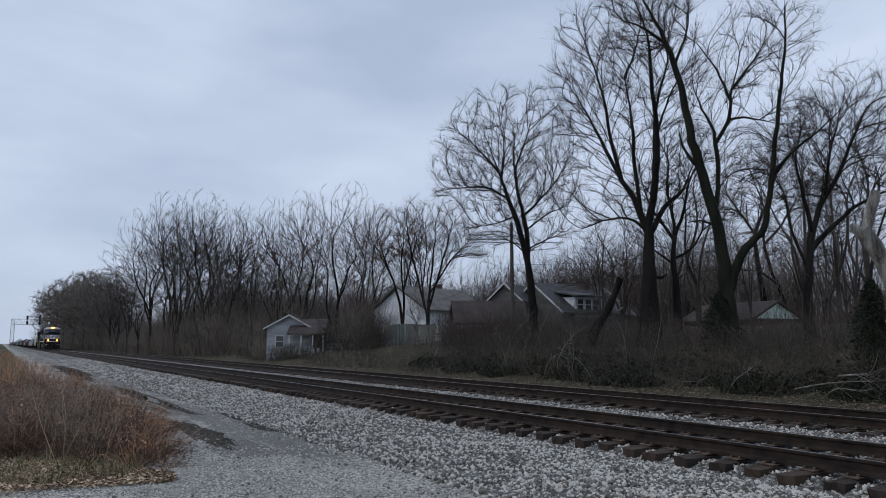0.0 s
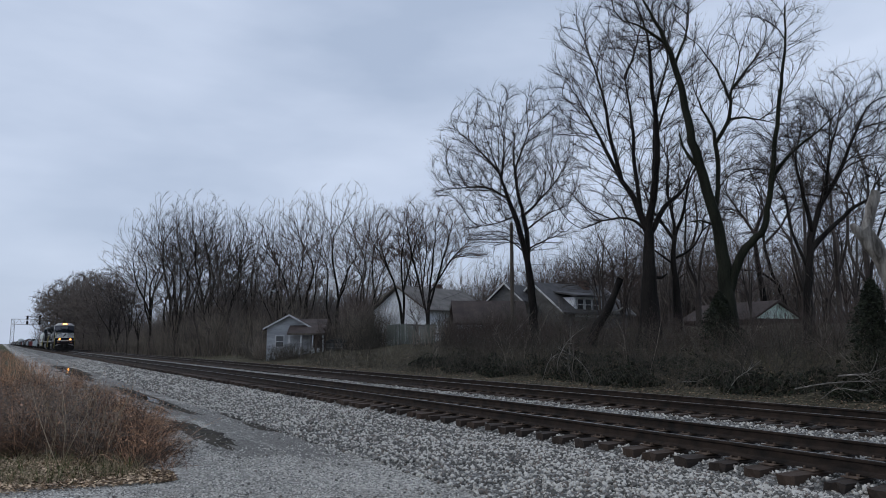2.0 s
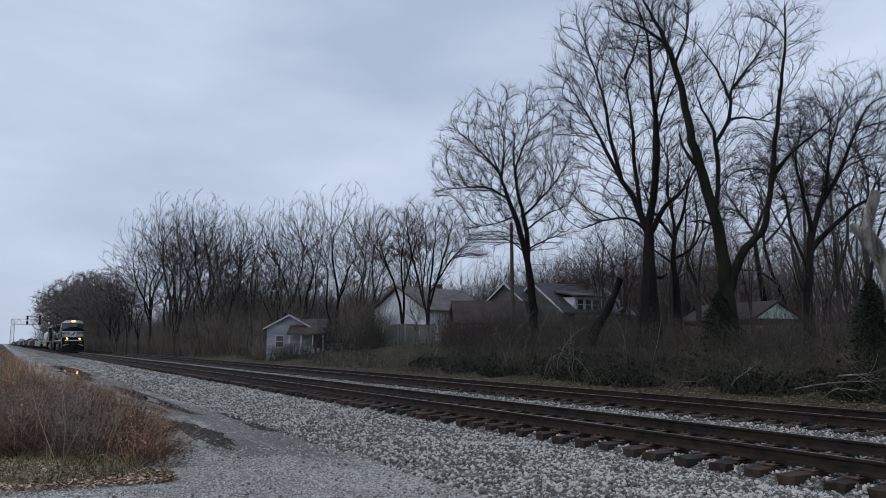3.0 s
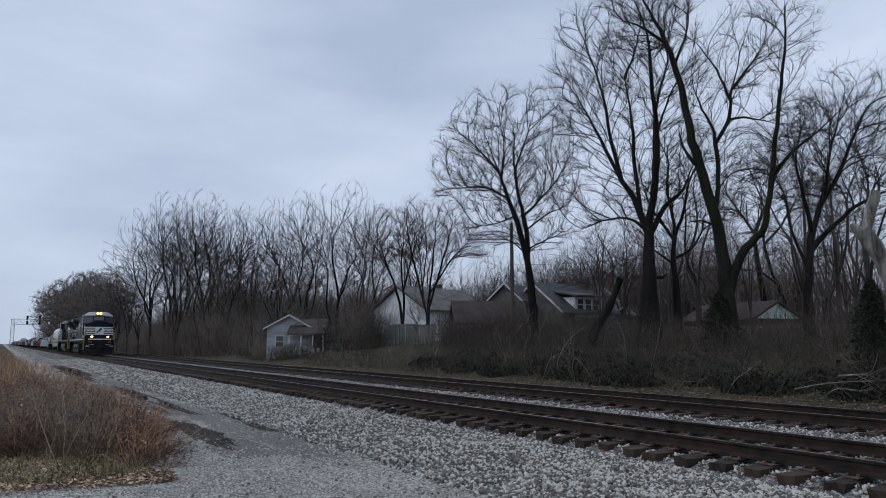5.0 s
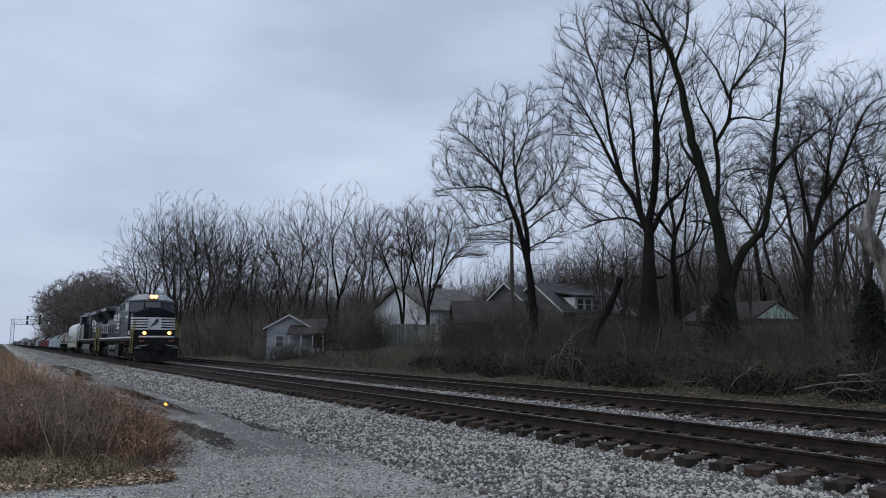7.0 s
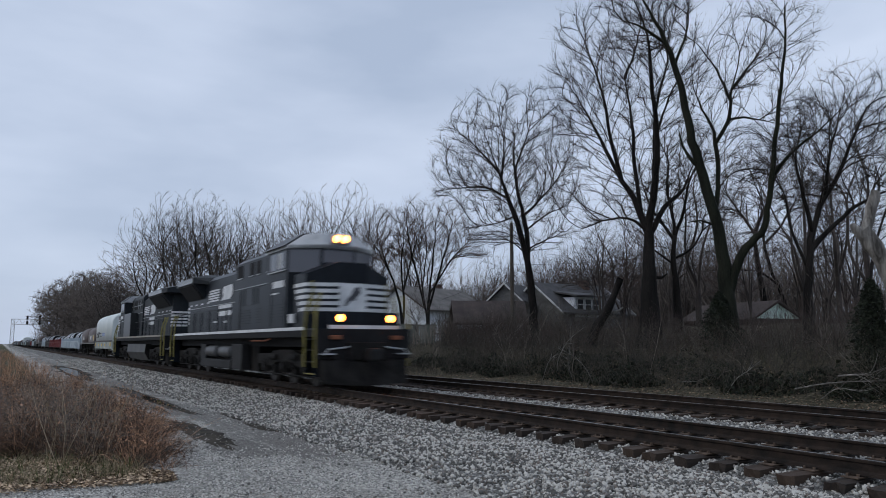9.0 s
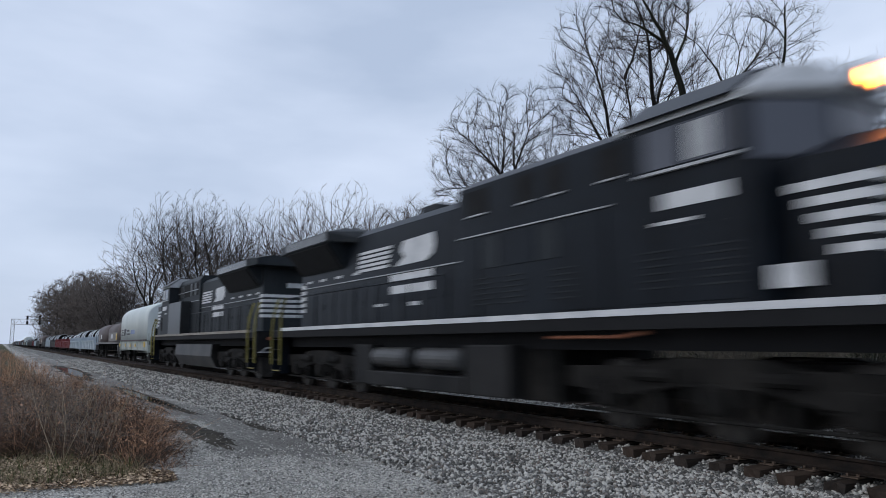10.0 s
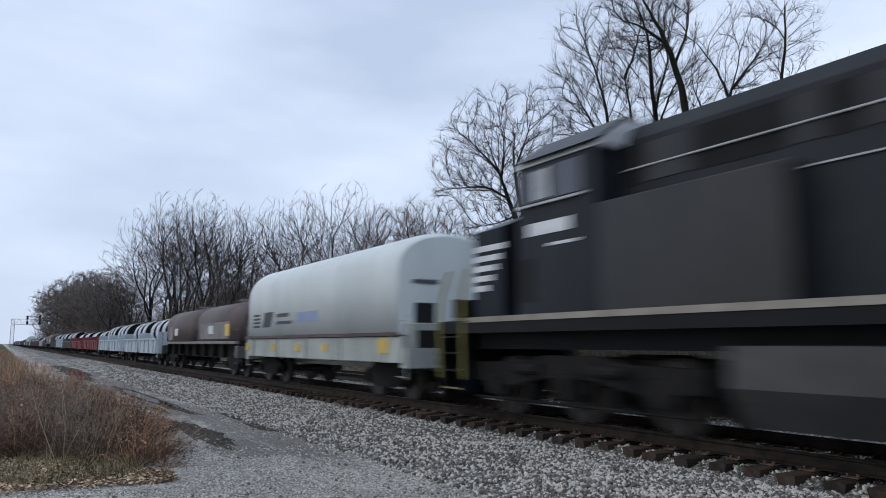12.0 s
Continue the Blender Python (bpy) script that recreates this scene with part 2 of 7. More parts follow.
def arrays(name, verts, faces, material, parent=None, label="", smooth=False):
    """A mesh object from an array of corners and one or several arrays of faces."""
    groups = [np.asarray(f, np.int32) for f in (faces if isinstance(faces, list) else [faces])]
    verts = np.asarray(verts, np.float32)
    sizes = np.concatenate([np.full(len(f), f.shape[1]) for f in groups])
    loops = np.concatenate([f.ravel() for f in groups])
    me = bpy.data.meshes.new(name)
    me.vertices.add(len(verts))
    me.vertices.foreach_set("co", verts.ravel())
    me.loops.add(len(loops))
    me.loops.foreach_set("vertex_index", loops)
    me.polygons.add(len(sizes))
    me.polygons.foreach_set("loop_start", (np.cumsum(sizes) - sizes).astype(np.int32))
    me.update(calc_edges=True)
    me.validate()
    me.materials.append(material)
    if smooth:
        me.shade_smooth()
    ob = new(name, me)
    ob.parent = parent
    if label:
        ob["label"] = label
    return ob


def thing(name, label, category, m=None, group="", kind=""):
    ob = new(name)
    ob.empty_display_size = 0.2
    if m is not None:
        ob.matrix_basis = m
    return tagged(ob, label, category, group, kind)


def box(bm, x0, x1, y0, y1, z0, z1, bevel=0.0):
    r = bmesh.ops.create_cube(bm, size=1.0, matrix=Matrix.LocRotScale(((x0 + x1) / 2, (y0 + y1) / 2, (z0 + z1) / 2), None, (abs(x1 - x0), abs(y1 - y0), abs(z1 - z0))))
    if bevel:
        edges = list({e for v in r["verts"] for e in v.link_edges})
        bmesh.ops.bevel(bm, geom=edges, offset=bevel, segments=2, affect="EDGES", profile=0.6)
    return bm


def boxed(*a, **k):
    return box(bmesh.new(), *a, **k)


def prism(bm, outline, axis, a0, a1):
    """An outline in two axes, swept along the third (axis 0, 1 or 2) from a0 to a1."""
    def at(p, a):
        return Vector((a, p[0], p[1])) if axis == 0 else Vector((p[0], a, p[1])) if axis == 1 else Vector((p[0], p[1], a))
    lo = [bm.verts.new(at(p, a0)) for p in outline]
    hi = [bm.verts.new(at(p, a1)) for p in outline]
    bm.faces.new(lo)
    bm.faces.new(hi[::-1])
    for i in range(len(outline)):
        j = (i + 1) % len(outline)
        bm.faces.new((lo[i], lo[j], hi[j], hi[i]))
    return bm


def prismed(*a):
    return prism(bmesh.new(), *a)


def loft(bm, rings):
    """Closed rings of equal length, skinned one to the next and capped."""
    rows = [[bm.verts.new(Vector(p)) for p in r] for r in rings]
    for a, b in zip(rows, rows[1:]):
        for i in range(len(a)):
            j = (i + 1) % len(a)
            bm.faces.new((a[i], a[j], b[j], b[i]))
    bm.faces.new(rows[0][::-1])
    bm.faces.new(rows[-1])
    return bm


def rod(bm, p, q, r, sides=8, r2=None):
    p, q = Vector(p), Vector(q)
    d = q - p
    m = Matrix.Translation((p + q) / 2) @ d.to_track_quat("Z", "Y").to_matrix().to_4x4()
    bmesh.ops.create_cone(bm, cap_ends=True, segments=sides, radius1=r, radius2=r if r2 is None else r2, depth=d.length, matrix=m)
    return bm


def pipe(bm, points, r, sides=6):
    for a, b in zip(points, points[1:]):
        rod(bm, a, b, r, sides)
    return bm


def tube_arrays(groups):
    """Corners and faces of many tapered tubes; each group is (points P x N x 3, radii P x N, sides). Twigs of two points end in a tip."""
    vs, quads, tris, off = [], [np.zeros((0, 4), int)], [np.zeros((0, 3), int)], 0
    for pts, rad, sides in groups:
        p, n = rad.shape
        t = np.gradient(pts, axis=1)
        t /= np.linalg.norm(t, axis=2, keepdims=True) + 1e-9
        ref = np.eye(3)[np.abs(t).max(axis=1).argmin(axis=1)][:, None]  # the axis that the tube keeps clear of
        a = np.cross(t, ref)
        a /= np.linalg.norm(a, axis=2, keepdims=True) + 1e-9
        b = np.cross(t, a)
        ang = np.arange(sides) * 2 * np.pi / sides
        ring = pts[:, :, None] + rad[:, :, None, None] * (np.cos(ang)[:, None] * a[:, :, None] + np.sin(ang)[:, None] * b[:, :, None])
        if n == 2:
            vs.append(np.concatenate([ring[:, 0], pts[:, 1:2]], axis=1).reshape(-1, 3))
            idx = off + np.arange(p * (sides + 1)).reshape(p, sides + 1)
            root = idx[:, :sides]
            tris.append(np.stack([root, np.roll(root, -1, axis=1), np.repeat(idx[:, sides:], sides, axis=1)], axis=-1).reshape(-1, 3))
            off += p * (sides + 1)
            continue
        vs.append(ring.reshape(-1, 3))
        idx = off + np.arange(p * n * sides).reshape(p, n, sides)
        nxt = np.roll(idx, -1, axis=2)
        quads.append(np.stack([idx[:, :-1], nxt[:, :-1], nxt[:, 1:], idx[:, 1:]], axis=-1).reshape(-1, 4))
        off += p * n * sides
    return np.concatenate(vs), [np.concatenate(quads), np.concatenate(tris)]


def smooth_step(a, b, v):
    t = np.clip((np.asarray(v, float) - a) / (b - a), 0, 1)
    return t * t * (3 - 2 * t)


# ---------------------------------------------------------------- ground
GROUND = -0.45


def height(x, y):
    """The lie of the land: flat along the tracks, a bank behind them that carries the houses."""
    x, y = np.asarray(x, float), np.asarray(y, float)
    rise = smooth_step(-78, -46, x)
    z = GROUND - 0.05 * smooth_step(-3, -1, y) * (1 - smooth_step(9, 12, y))
    z = z + (0.6 + 1.0 * rise) * smooth_step(11.5, 18, y) + (0.6 + 0.7 * rise) * smooth_step(18, 32, y)
    wave = 0.035 * np.sin(1.3 * x + 0.7 * y) * np.sin(0.9 * y - 0.4 * x) + 0.02 * np.sin(3.1 * x - 2.2 * y)
    return z + wave * (smooth_step(-6.8, -7.6, y) * 0.7 + smooth_step(9, 14, y) * 2.5)


def make_ground():
    xs = np.concatenate([-np.geomspace(2600, 40, 40), np.arange(-39, 12, 0.5), np.geomspace(12, 900, 24)])
    ys = np.concatenate([-np.geomspace(1500, 16, 24), np.arange(-15.5, 24, 0.5), np.geomspace(24, 2200, 34)])
    gx, gy = np.meshgrid(xs, ys, indexing="ij")
    v = np.stack([gx, gy, height(gx, gy)], axis=-1).reshape(-1, 3)
    idx = np.arange(len(xs) * len(ys)).reshape(len(xs), len(ys))
    f = np.stack([idx[:-1, :-1], idx[1:, :-1], idx[1:, 1:], idx[:-1, 1:]], axis=-1).reshape(-1, 4)
    tagged(arrays("ground", v, f, M_GROUND, smooth=True), "level ground with a gravel drive and a leafy bank", "ground", kind="structure")


make_ground()

# ---------------------------------------------------------------- tracks
TRACKS = (0.0, 4.66)
TIE_TOP = -0.185


def bed_top(y):
    """Height of the ballast across both tracks."""
    y = np.asarray(y, float)
    z = np.full(y.shape, TIE_TOP - 0.075)
    z = np.where(y < -1.0, TIE_TOP - 0.075 - 0.09 * smooth_step(-1.0, -1.28, y) - 0.09 * smooth_step(-1.5, -4.3, y), z)
    z = np.where(y > 5.95, TIE_TOP - 0.075 - 0.315 * smooth_step(5.95, 7.6, y), z)
    return z - 0.05 * smooth_step(0.7, 0, np.abs(y - 2.33))


def make_bed():
    ys = np.concatenate([np.linspace(-4.4, 7.7, 60)])
    xs = np.concatenate([-np.geomspace(2000, 34, 40), np.arange(-33.5, 9, 0.25), np.geomspace(9, 700, 20)])
    gx, gy = np.meshgrid(xs, ys, indexing="ij")
    wob = 0.008 * np.sin(7 * gx + 3 * gy) + 0.008 * np.sin(5 * gy - 4 * gx)
    gz = bed_top(gy) + wob
    gz[:, 0] = gz[:, -1] = GROUND - 0.15
    v = np.stack([gx, gy, gz], axis=-1).reshape(-1, 3)
    idx = np.arange(gx.size).reshape(gx.shape)
    f = np.stack([idx[:-1, :-1], idx[1:, :-1], idx[1:, 1:], idx[:-1, 1:]], axis=-1).reshape(-1, 4)
    tagged(arrays("ballast_bed", v, f, M_BALLAST, smooth=True), "bed of grey crushed stone under both tracks", "ballast", kind="structure")


make_bed()


def rail_mesh(bm, y):
    """A flat-bottomed rail: foot, web and rounded head."""
    half = [(0.070, -0.178), (0.070, -0.166), (0.022, -0.150), (0.009, -0.132), (0.009, -0.050), (0.034, -0.036), (0.037, -0.010), (0.028, 0.0)]
    ring = [(y + a, b) for a, b in half] + [(y - a, b) for a, b in half[::-1]]
    xs = [-2000, -400, -120, -60, -30, -20, -10, 0, 30, 400]
    rows = [[bm.verts.new((x, *p)) for p in ring] for x in xs]
    for a, b in zip(rows, rows[1:]):
        for i in range(len(ring)):
            j = (i + 1) % len(ring)
            f = bm.faces.new((a[i], a[j], b[j], b[i]))
            f.material_index = 1 if i == 7 else 0
    return bm


def make_tracks():
    wear = random.Random(15)
    tie_mes = []
    for _ in range(6):
        tie = boxed(-0.115, 0.115, -1.3, 1.3, -0.17, 0.0)
        bmesh.ops.subdivide_edges(tie, edges=[e for e in tie.edges if abs(e.verts[0].co.y - e.verts[1].co.y) > 1], cuts=5)
        bmesh.ops.subdivide_edges(tie, edges=[e for e in tie.edges if abs(e.verts[0].co.y - e.verts[1].co.y) < 0.01 and abs(e.verts[0].co.x - e.verts[1].co.x) > 0.1], cuts=2)
        for v in tie.verts:  # rounded, split and sunken by weather
            end = abs(v.co.y) > 1.25
            side = abs(v.co.x) > 0.1
            v.co += Vector((wear.uniform(-0.008, 0.008), wear.uniform(-0.05, 0.015) * (1 if v.co.y > 0 else -1) if end else 0, (wear.uniform(-0.03, 0.0) if end or side else wear.uniform(-0.012, 0.004)) if v.co.z > -0.1 else 0))
        tie_me = bpy.data.meshes.new("tie")
        tie.to_mesh(tie_me)
        tie.free()
        tie_me.materials.append(M_TIE)
        tie_mes.append(tie_me)
    plate = boxed(-0.1, 0.1, -0.17, 0.17, 0.0, 0.016, bevel=0.004)
    for sx in (-0.06, 0.06):
        for sy in (-0.09, 0.09):
            box(plate, sx - 0.012, sx + 0.012, sy - 0.015, sy + 0.015, 0.016, 0.045)
    plate_me = bpy.data.meshes.new("tie_plate")
    plate.to_mesh(plate_me)
    plate.free()
    plate_me.materials.append(M_PLATE)
    rng = random.Random(5)
    for k, y in enumerate(TRACKS):
        track = thing(f"track_{k + 1}", "railway track of rusty rails on weathered timber ties", "railway track", pose(0, y, 0), kind="structure")
        for s in (-0.7525, 0.7525):
            part("rail", rail_mesh(bmesh.new(), s), [M_RAIL, M_RAILTOP], track, "rusty steel rail with a worn bright head")
        far = []
        x = 6.0
        count = 0
        while x > -420:
            dx, ang, dz, dy = rng.uniform(-0.03, 0.03), rng.uniform(-1.2, 1.2), rng.uniform(-0.015, 0.012), rng.uniform(-0.06, 0.06)
            if x > -56:
                t = new("tie", rng.choice(tie_mes))
                t.parent = track
                t.matrix_basis = pose(x + dx, dy, TIE_TOP - 0.016 + dz * 0.4, 0, 0, ang)
                if x > -22:
                    for s in (-0.7525, 0.7525):
                        p = new("tie_plate", plate_me)
                        p.parent = t
                        p.matrix_basis = pose(0, s - dy, 0)
            else:
                far.append((x + dx, dy))
            x -= 0.505
        c = np.array([[-.115, -1.3, -.17], [.115, -1.3, -.17], [.115, 1.3, -.17], [-.115, 1.3, -.17], [-.115, -1.3, 0], [.115, -1.3, 0], [.115, 1.3, 0], [-.115, 1.3, 0]])
        q = np.array([[4, 5, 6, 7], [0, 1, 5, 4], [1, 2, 6, 5], [2, 3, 7, 6], [3, 0, 4, 7]])
        far = np.array(far)
        v = c[None] + np.stack([far[:, 0], far[:, 1], np.full(len(far), TIE_TOP - 0.016)], 1)[:, None]
        f = q[None] + 8 * np.arange(len(far))[:, None, None]
        tagged(arrays("distant_ties", v.reshape(-1, 3), f.reshape(-1, 4), M_TIE, track), kind="stuff")


make_tracks()


def scatter_stones(name, xyz, size, material, label, seed):
    """Many small angular stones in one mesh."""
    rng = np.random.default_rng(seed)
    base = np.array([[-1, -1, -1], [1, -1, -1], [1, 1, -1], [-1, 1, -1], [-1, -1, 1], [1, -1, 1], [1, 1, 1], [-1, 1, 1]], float) * 0.72
    tri = np.array([[0, 2, 1], [0, 3, 2], [4, 5, 6], [4, 6, 7], [0, 1, 5], [0, 5, 4], [1, 2, 6], [1, 6, 5], [2, 3, 7], [2, 7, 6], [3, 0, 4], [3, 4, 7]])
    n = len(xyz)
    v = base[None] * (1 + rng.uniform(-0.42, 0.22, (n, 8, 3)))
    v = v * rng.uniform(0.55, 1.2, (n, 1, 3)) * np.asarray(size)[:, None, None]
    q = rng.normal(size=(n, 4))
    q /= np.linalg.norm(q, axis=1, keepdims=True)
    w, x, y, z = q.T
    rot = np.stack([1 - 2 * (y * y + z * z), 2 * (x * y - z * w), 2 * (x * z + y * w), 2 * (x * y + z * w), 1 - 2 * (x * x + z * z), 2 * (y * z - x * w),
                    2 * (x * z - y * w), 2 * (y * z + x * w), 1 - 2 * (x * x + y * y)], 1).reshape(n, 3, 3)
    v = np.einsum("nij,nkj->nki", rot, v) + xyz[:, None]
    f = tri[None] + 8 * np.arange(n)[:, None, None]
    return tagged(arrays(name, v.reshape(-1, 3), f.reshape(-1, 3), material), label, "gravel", kind="stuff")


def make_stones():
    rng = np.random.default_rng(11)
    # shoulder of the near track, thinning out with distance
    n = 27000
    x = -3.0 - 27 * rng.random(n) ** 1.5
    y = -4.35 + 3.02 * rng.random(n)
    keep = rng.random(n) < np.where(y < -3.5, 0.45 + 0.5 * (y + 4.35), 1.0)
    x, y = x[keep], y[keep]
    s = rng.uniform(0.017, 0.036, len(x))
    scatter_stones("ballast_stones", np.stack([x, y, bed_top(y) + 0.3 * s], 1), s, M_STONE, "loose grey and white crushed ballast stones", 1)
    # farther along the shoulder, coarser
    n = 7000
    x = -27 - 60 * rng.random(n) ** 1.2
    y = -4.3 + 2.95 * rng.random(n)
    s = rng.uniform(0.03, 0.06, n)
    scatter_stones("ballast_stones", np.stack([x, y, bed_top(y) + 0.1 * s], 1), s, M_STONE, "crushed ballast stones along the shoulder", 5)
    # in the cribs and between the tracks
    n = 11000
    x = -3.0 - 33 * rng.random(n) ** 1.3
    y = -1.2 + 8.2 * rng.random(n)
    ok = (np.abs(np.abs(y) - 0.7525) > 0.08) & (np.abs(np.abs(y - 4.66) - 0.7525) > 0.08)
    x, y = x[ok], y[ok]
    s = rng.uniform(0.020, 0.036, len(x))
    scatter_stones("ballast_stones", np.stack([x, y, bed_top(y) + 0.005], 1), s, M_STONE, "crushed ballast stones between the ties", 2)
    # down between the tracks
    n = 4500
    x = -3.0 - 19 * rng.random(n) ** 1.2
    y = 0.95 + 2.8 * rng.random(n)
    s = rng.uniform(0.018, 0.034, n)
    scatter_stones("ballast_stones", np.stack([x, y, bed_top(y) + 0.006], 1), s, M_STONE, "crushed ballast stones between the tracks", 7)
    # more where the ties come nearest
    n = 8000
    x = -3.0 - 7.5 * rng.random(n)
    y = -2.6 + 4.0 * rng.random(n)
    ok = np.abs(np.abs(y) - 0.7525) > 0.08
    x, y = x[ok], y[ok]
    s = rng.uniform(0.018, 0.034, len(x))
    scatter_stones("ballast_stones", np.stack([x, y, bed_top(y) + 0.004], 1), s, M_STONE, "crushed ballast stones round the tie ends", 4)
    # small gravel of the drive
    n = 21000
    x = -5.2 - 19 * rng.random(n) ** 1.8
    y = -9.0 + 5.2 * rng.random(n)
    s = rng.uniform(0.006, 0.017, n)
    ok = ((x > -10.0) | (y > -6.7)) & ((x > -12) | (np.abs(y + 5.1) > 0.8) | (rng.random(n) < 0.3))
    x, y, s = x[ok], y[ok], s[ok]
    scatter_stones("drive_gravel", np.stack([x, y, height(x, y) + 0.3 * s], 1), s, M_GRAVEL, "fine grey gravel strewn over the drive", 3)
    n = 1500
    x = -5.2 - 16 * rng.random(n) ** 1.5
    y = -9.0 + 5.0 * rng.random(n)
    s = rng.uniform(0.014, 0.026, n)
    ok = ((x > -9.2) | (y > -6.2)) & ((x > -12) | (np.abs(y + 5.4) > 0.6))
    x, y, s = x[ok], y[ok], s[ok]
    scatter_stones("drive_gravel", np.stack([x, y, height(x, y) + 0.2 * s], 1), s, M_STONE, "larger loose stones on the gravel drive", 6)


make_stones()

# ---------------------------------------------------------------- train: materials
M_BLACK = mat("black_engine_paint", (0.0028, 0.0043, 0.0068), (0.0100, 0.0142, 0.0205), scale=1.1, fine=9, rough=0.38, stretch=(1, 1, 0.4), specular=0.15)
M_DUSTY = mat("dusty_black_paint", (0.010, 0.0130, 0.0165), (0.027, 0.032, 0.036), scale=0.55, fine=9, rough=0.55, stretch=(1, 1, 0.4), specular=0.2)
M_WHITE = mat("white_paint_grimy", (0.50, 0.51, 0.52), (0.74, 0.74, 0.74), scale=2.0, fine=14, rough=0.5)
M_ROOFGREY = mat("grey_cab_roof", (0.30, 0.31, 0.32), (0.50, 0.51, 0.52), scale=1.5, rough=0.5)
M_UNDER = mat("grimy_undercarriage", (0.0035, 0.0035, 0.0034), (0.024, 0.022, 0.020), scale=1.6, fine=12, rough=0.8, specular=0.15)
M_TANK = mat("dusty_tank", (0.007, 0.0073, 0.0078), (0.024, 0.023, 0.0225), scale=1.0, fine=10, rough=0.6, specular=0.2)
M_TANKSIDE = mat("dusty_tank_plate", (0.028, 0.029, 0.029), (0.075, 0.073, 0.070), scale=1.0, fine=10, rough=0.5)
M_RESERVOIR = mat("grey_reservoir", (0.04, 0.04, 0.041), (0.085, 0.085, 0.085), scale=1.5, rough=0.5)
M_YELLOW = mat("yellow_handrail", (0.15, 0.132, 0.03), (0.28, 0.24, 0.065), scale=4.0, rough=0.5)
M_WHEEL = mat("wheel_steel", (0.02, 0.018, 0.016), (0.06, 0.054, 0.048), scale=6.0, rough=0.6, metal=0.3)
# part of the sky's reflection sits in this blue-grey base colour
M_CABGLASS = glass_mat("sky_pale_cab_glass", (0.07, 0.074, 0.092), 0.05)
M_CABINET = mat("dusty_grey_panel", (0.010, 0.012, 0.014), (0.034, 0.035, 0.035), scale=0.6, fine=8, rough=0.32, stretch=(1, 1, 0.4), specular=0.32)
# grey set above the body paint to help show the mirrored sky
M_FASCIA = mat("glossy_sky_lit_fascia", (0.05, 0.051, 0.053), (0.10, 0.099, 0.097), scale=0.8, rough=0.22, specular=0.7)
M_TAN = mat("dirty_tan_stripe", (0.20, 0.175, 0.14), (0.34, 0.31, 0.26), scale=2.5, rough=0.6)
# for black parts, and for sheets and faces that stand in for shade
M_DARK = mat("black_and_shade_dark", (0.004, 0.004, 0.005), (0.010, 0.010, 0.011), scale=3.0, rough=0.9)
M_HEAD = lamp_mat("headlight", (1.0, 0.26, 0.022), 34.0)
# dim orange glow that stands in for the glare round each lamp
M_HALO = lamp_mat("lamp_bowl_glow", (1.0, 0.19, 0.014), 4.0)
M_DITCH = lamp_mat("ditch_light", (1.0, 0.24, 0.016), 34.0)
M_SILLRED = mat("rust_red_gear", (0.16, 0.05, 0.025), (0.26, 0.10, 0.05), scale=4.0)
M_HOODGREY = mat("grey_coil_cover", (0.52, 0.57, 0.56), (0.66, 0.70, 0.685), scale=0.8, fine=7, rough=0.55, stretch=(1, 1, 0.35))
M_SKIRTGREY = mat("grey_car_sill", (0.27, 0.295, 0.27), (0.42, 0.445, 0.41), scale=1.2, rough=0.6)
M_BROWN = mat("brown_coil_cover", (0.055, 0.040, 0.038), (0.105, 0.078, 0.072), scale=0.9, fine=7, rough=0.6, stretch=(1, 1, 0.3))
M_PATCH = mat("primer_patch", (0.15, 0.14, 0.135), (0.24, 0.225, 0.215), scale=2.0, rough=0.7)
M_BLUECAR = mat("pale_blue_car_paint", (0.34, 0.40, 0.44), (0.50, 0.55, 0.58), scale=1.0, fine=8, rough=0.6)
M_REDCAR = mat("dull_red_car_paint", (0.14, 0.022, 0.025), (0.23, 0.05, 0.05), scale=1.2, rough=0.6)
M_GREYCAR = mat("sooty_car_paint", (0.06, 0.06, 0.06), (0.14, 0.135, 0.13), scale=1.2, rough=0.65)
M_WRAP = mat("wrapped_steel", (0.40, 0.44, 0.48), (0.66, 0.69, 0.72), scale=1.5, fine=12, rough=0.4)
M_REFLECT = mat("yellow_reflector", (0.55, 0.36, 0.04), (0.7, 0.48, 0.08), scale=5.0, rough=0.4)
M_LOGODARK = mat("dark_logo_paint", (0.05, 0.052, 0.06), (0.10, 0.10, 0.11), scale=3.0)
M_LOGOBLUE = mat("faded_blue_lettering", (0.22, 0.27, 0.42), (0.30, 0.35, 0.48), scale=3.0)

R_WHEEL = 0.53


def wheelset(parent, x, r):
    """An axle with its two flanged wheels."""
    bm = bmesh.new()
    rod(bm, (0, -1.0, 0), (0, 1.0, 0), 0.08, 10)
    for s in (-1, 1):
        rod(bm, (0, s * 0.72, 0), (0, s * 0.85, 0), r, 28)
        rod(bm, (0, s * 0.69, 0), (0, s * 0.72, 0), r + 0.028, 28)
        for k in range(4):
            a = k * math.pi / 2
            rod(bm, (0.62 * r * math.cos(a), s * 0.84, 0.62 * r * math.sin(a)), (0.62 * r * math.cos(a), s * 0.862, 0.62 * r * math.sin(a)), 0.07, 8)
    ob = part("wheelset", bm, M_WHEEL, parent, "steel wheels on a common axle")
    ob.matrix_basis = pose(x, 0, r)
    return ob


# ---------------------------------------------------------------- locomotive
NOSE = ((-3.02, 1.42), (-2.10, 1.42), (-1.75, 0.46))  # cab corner, side corner, front corner


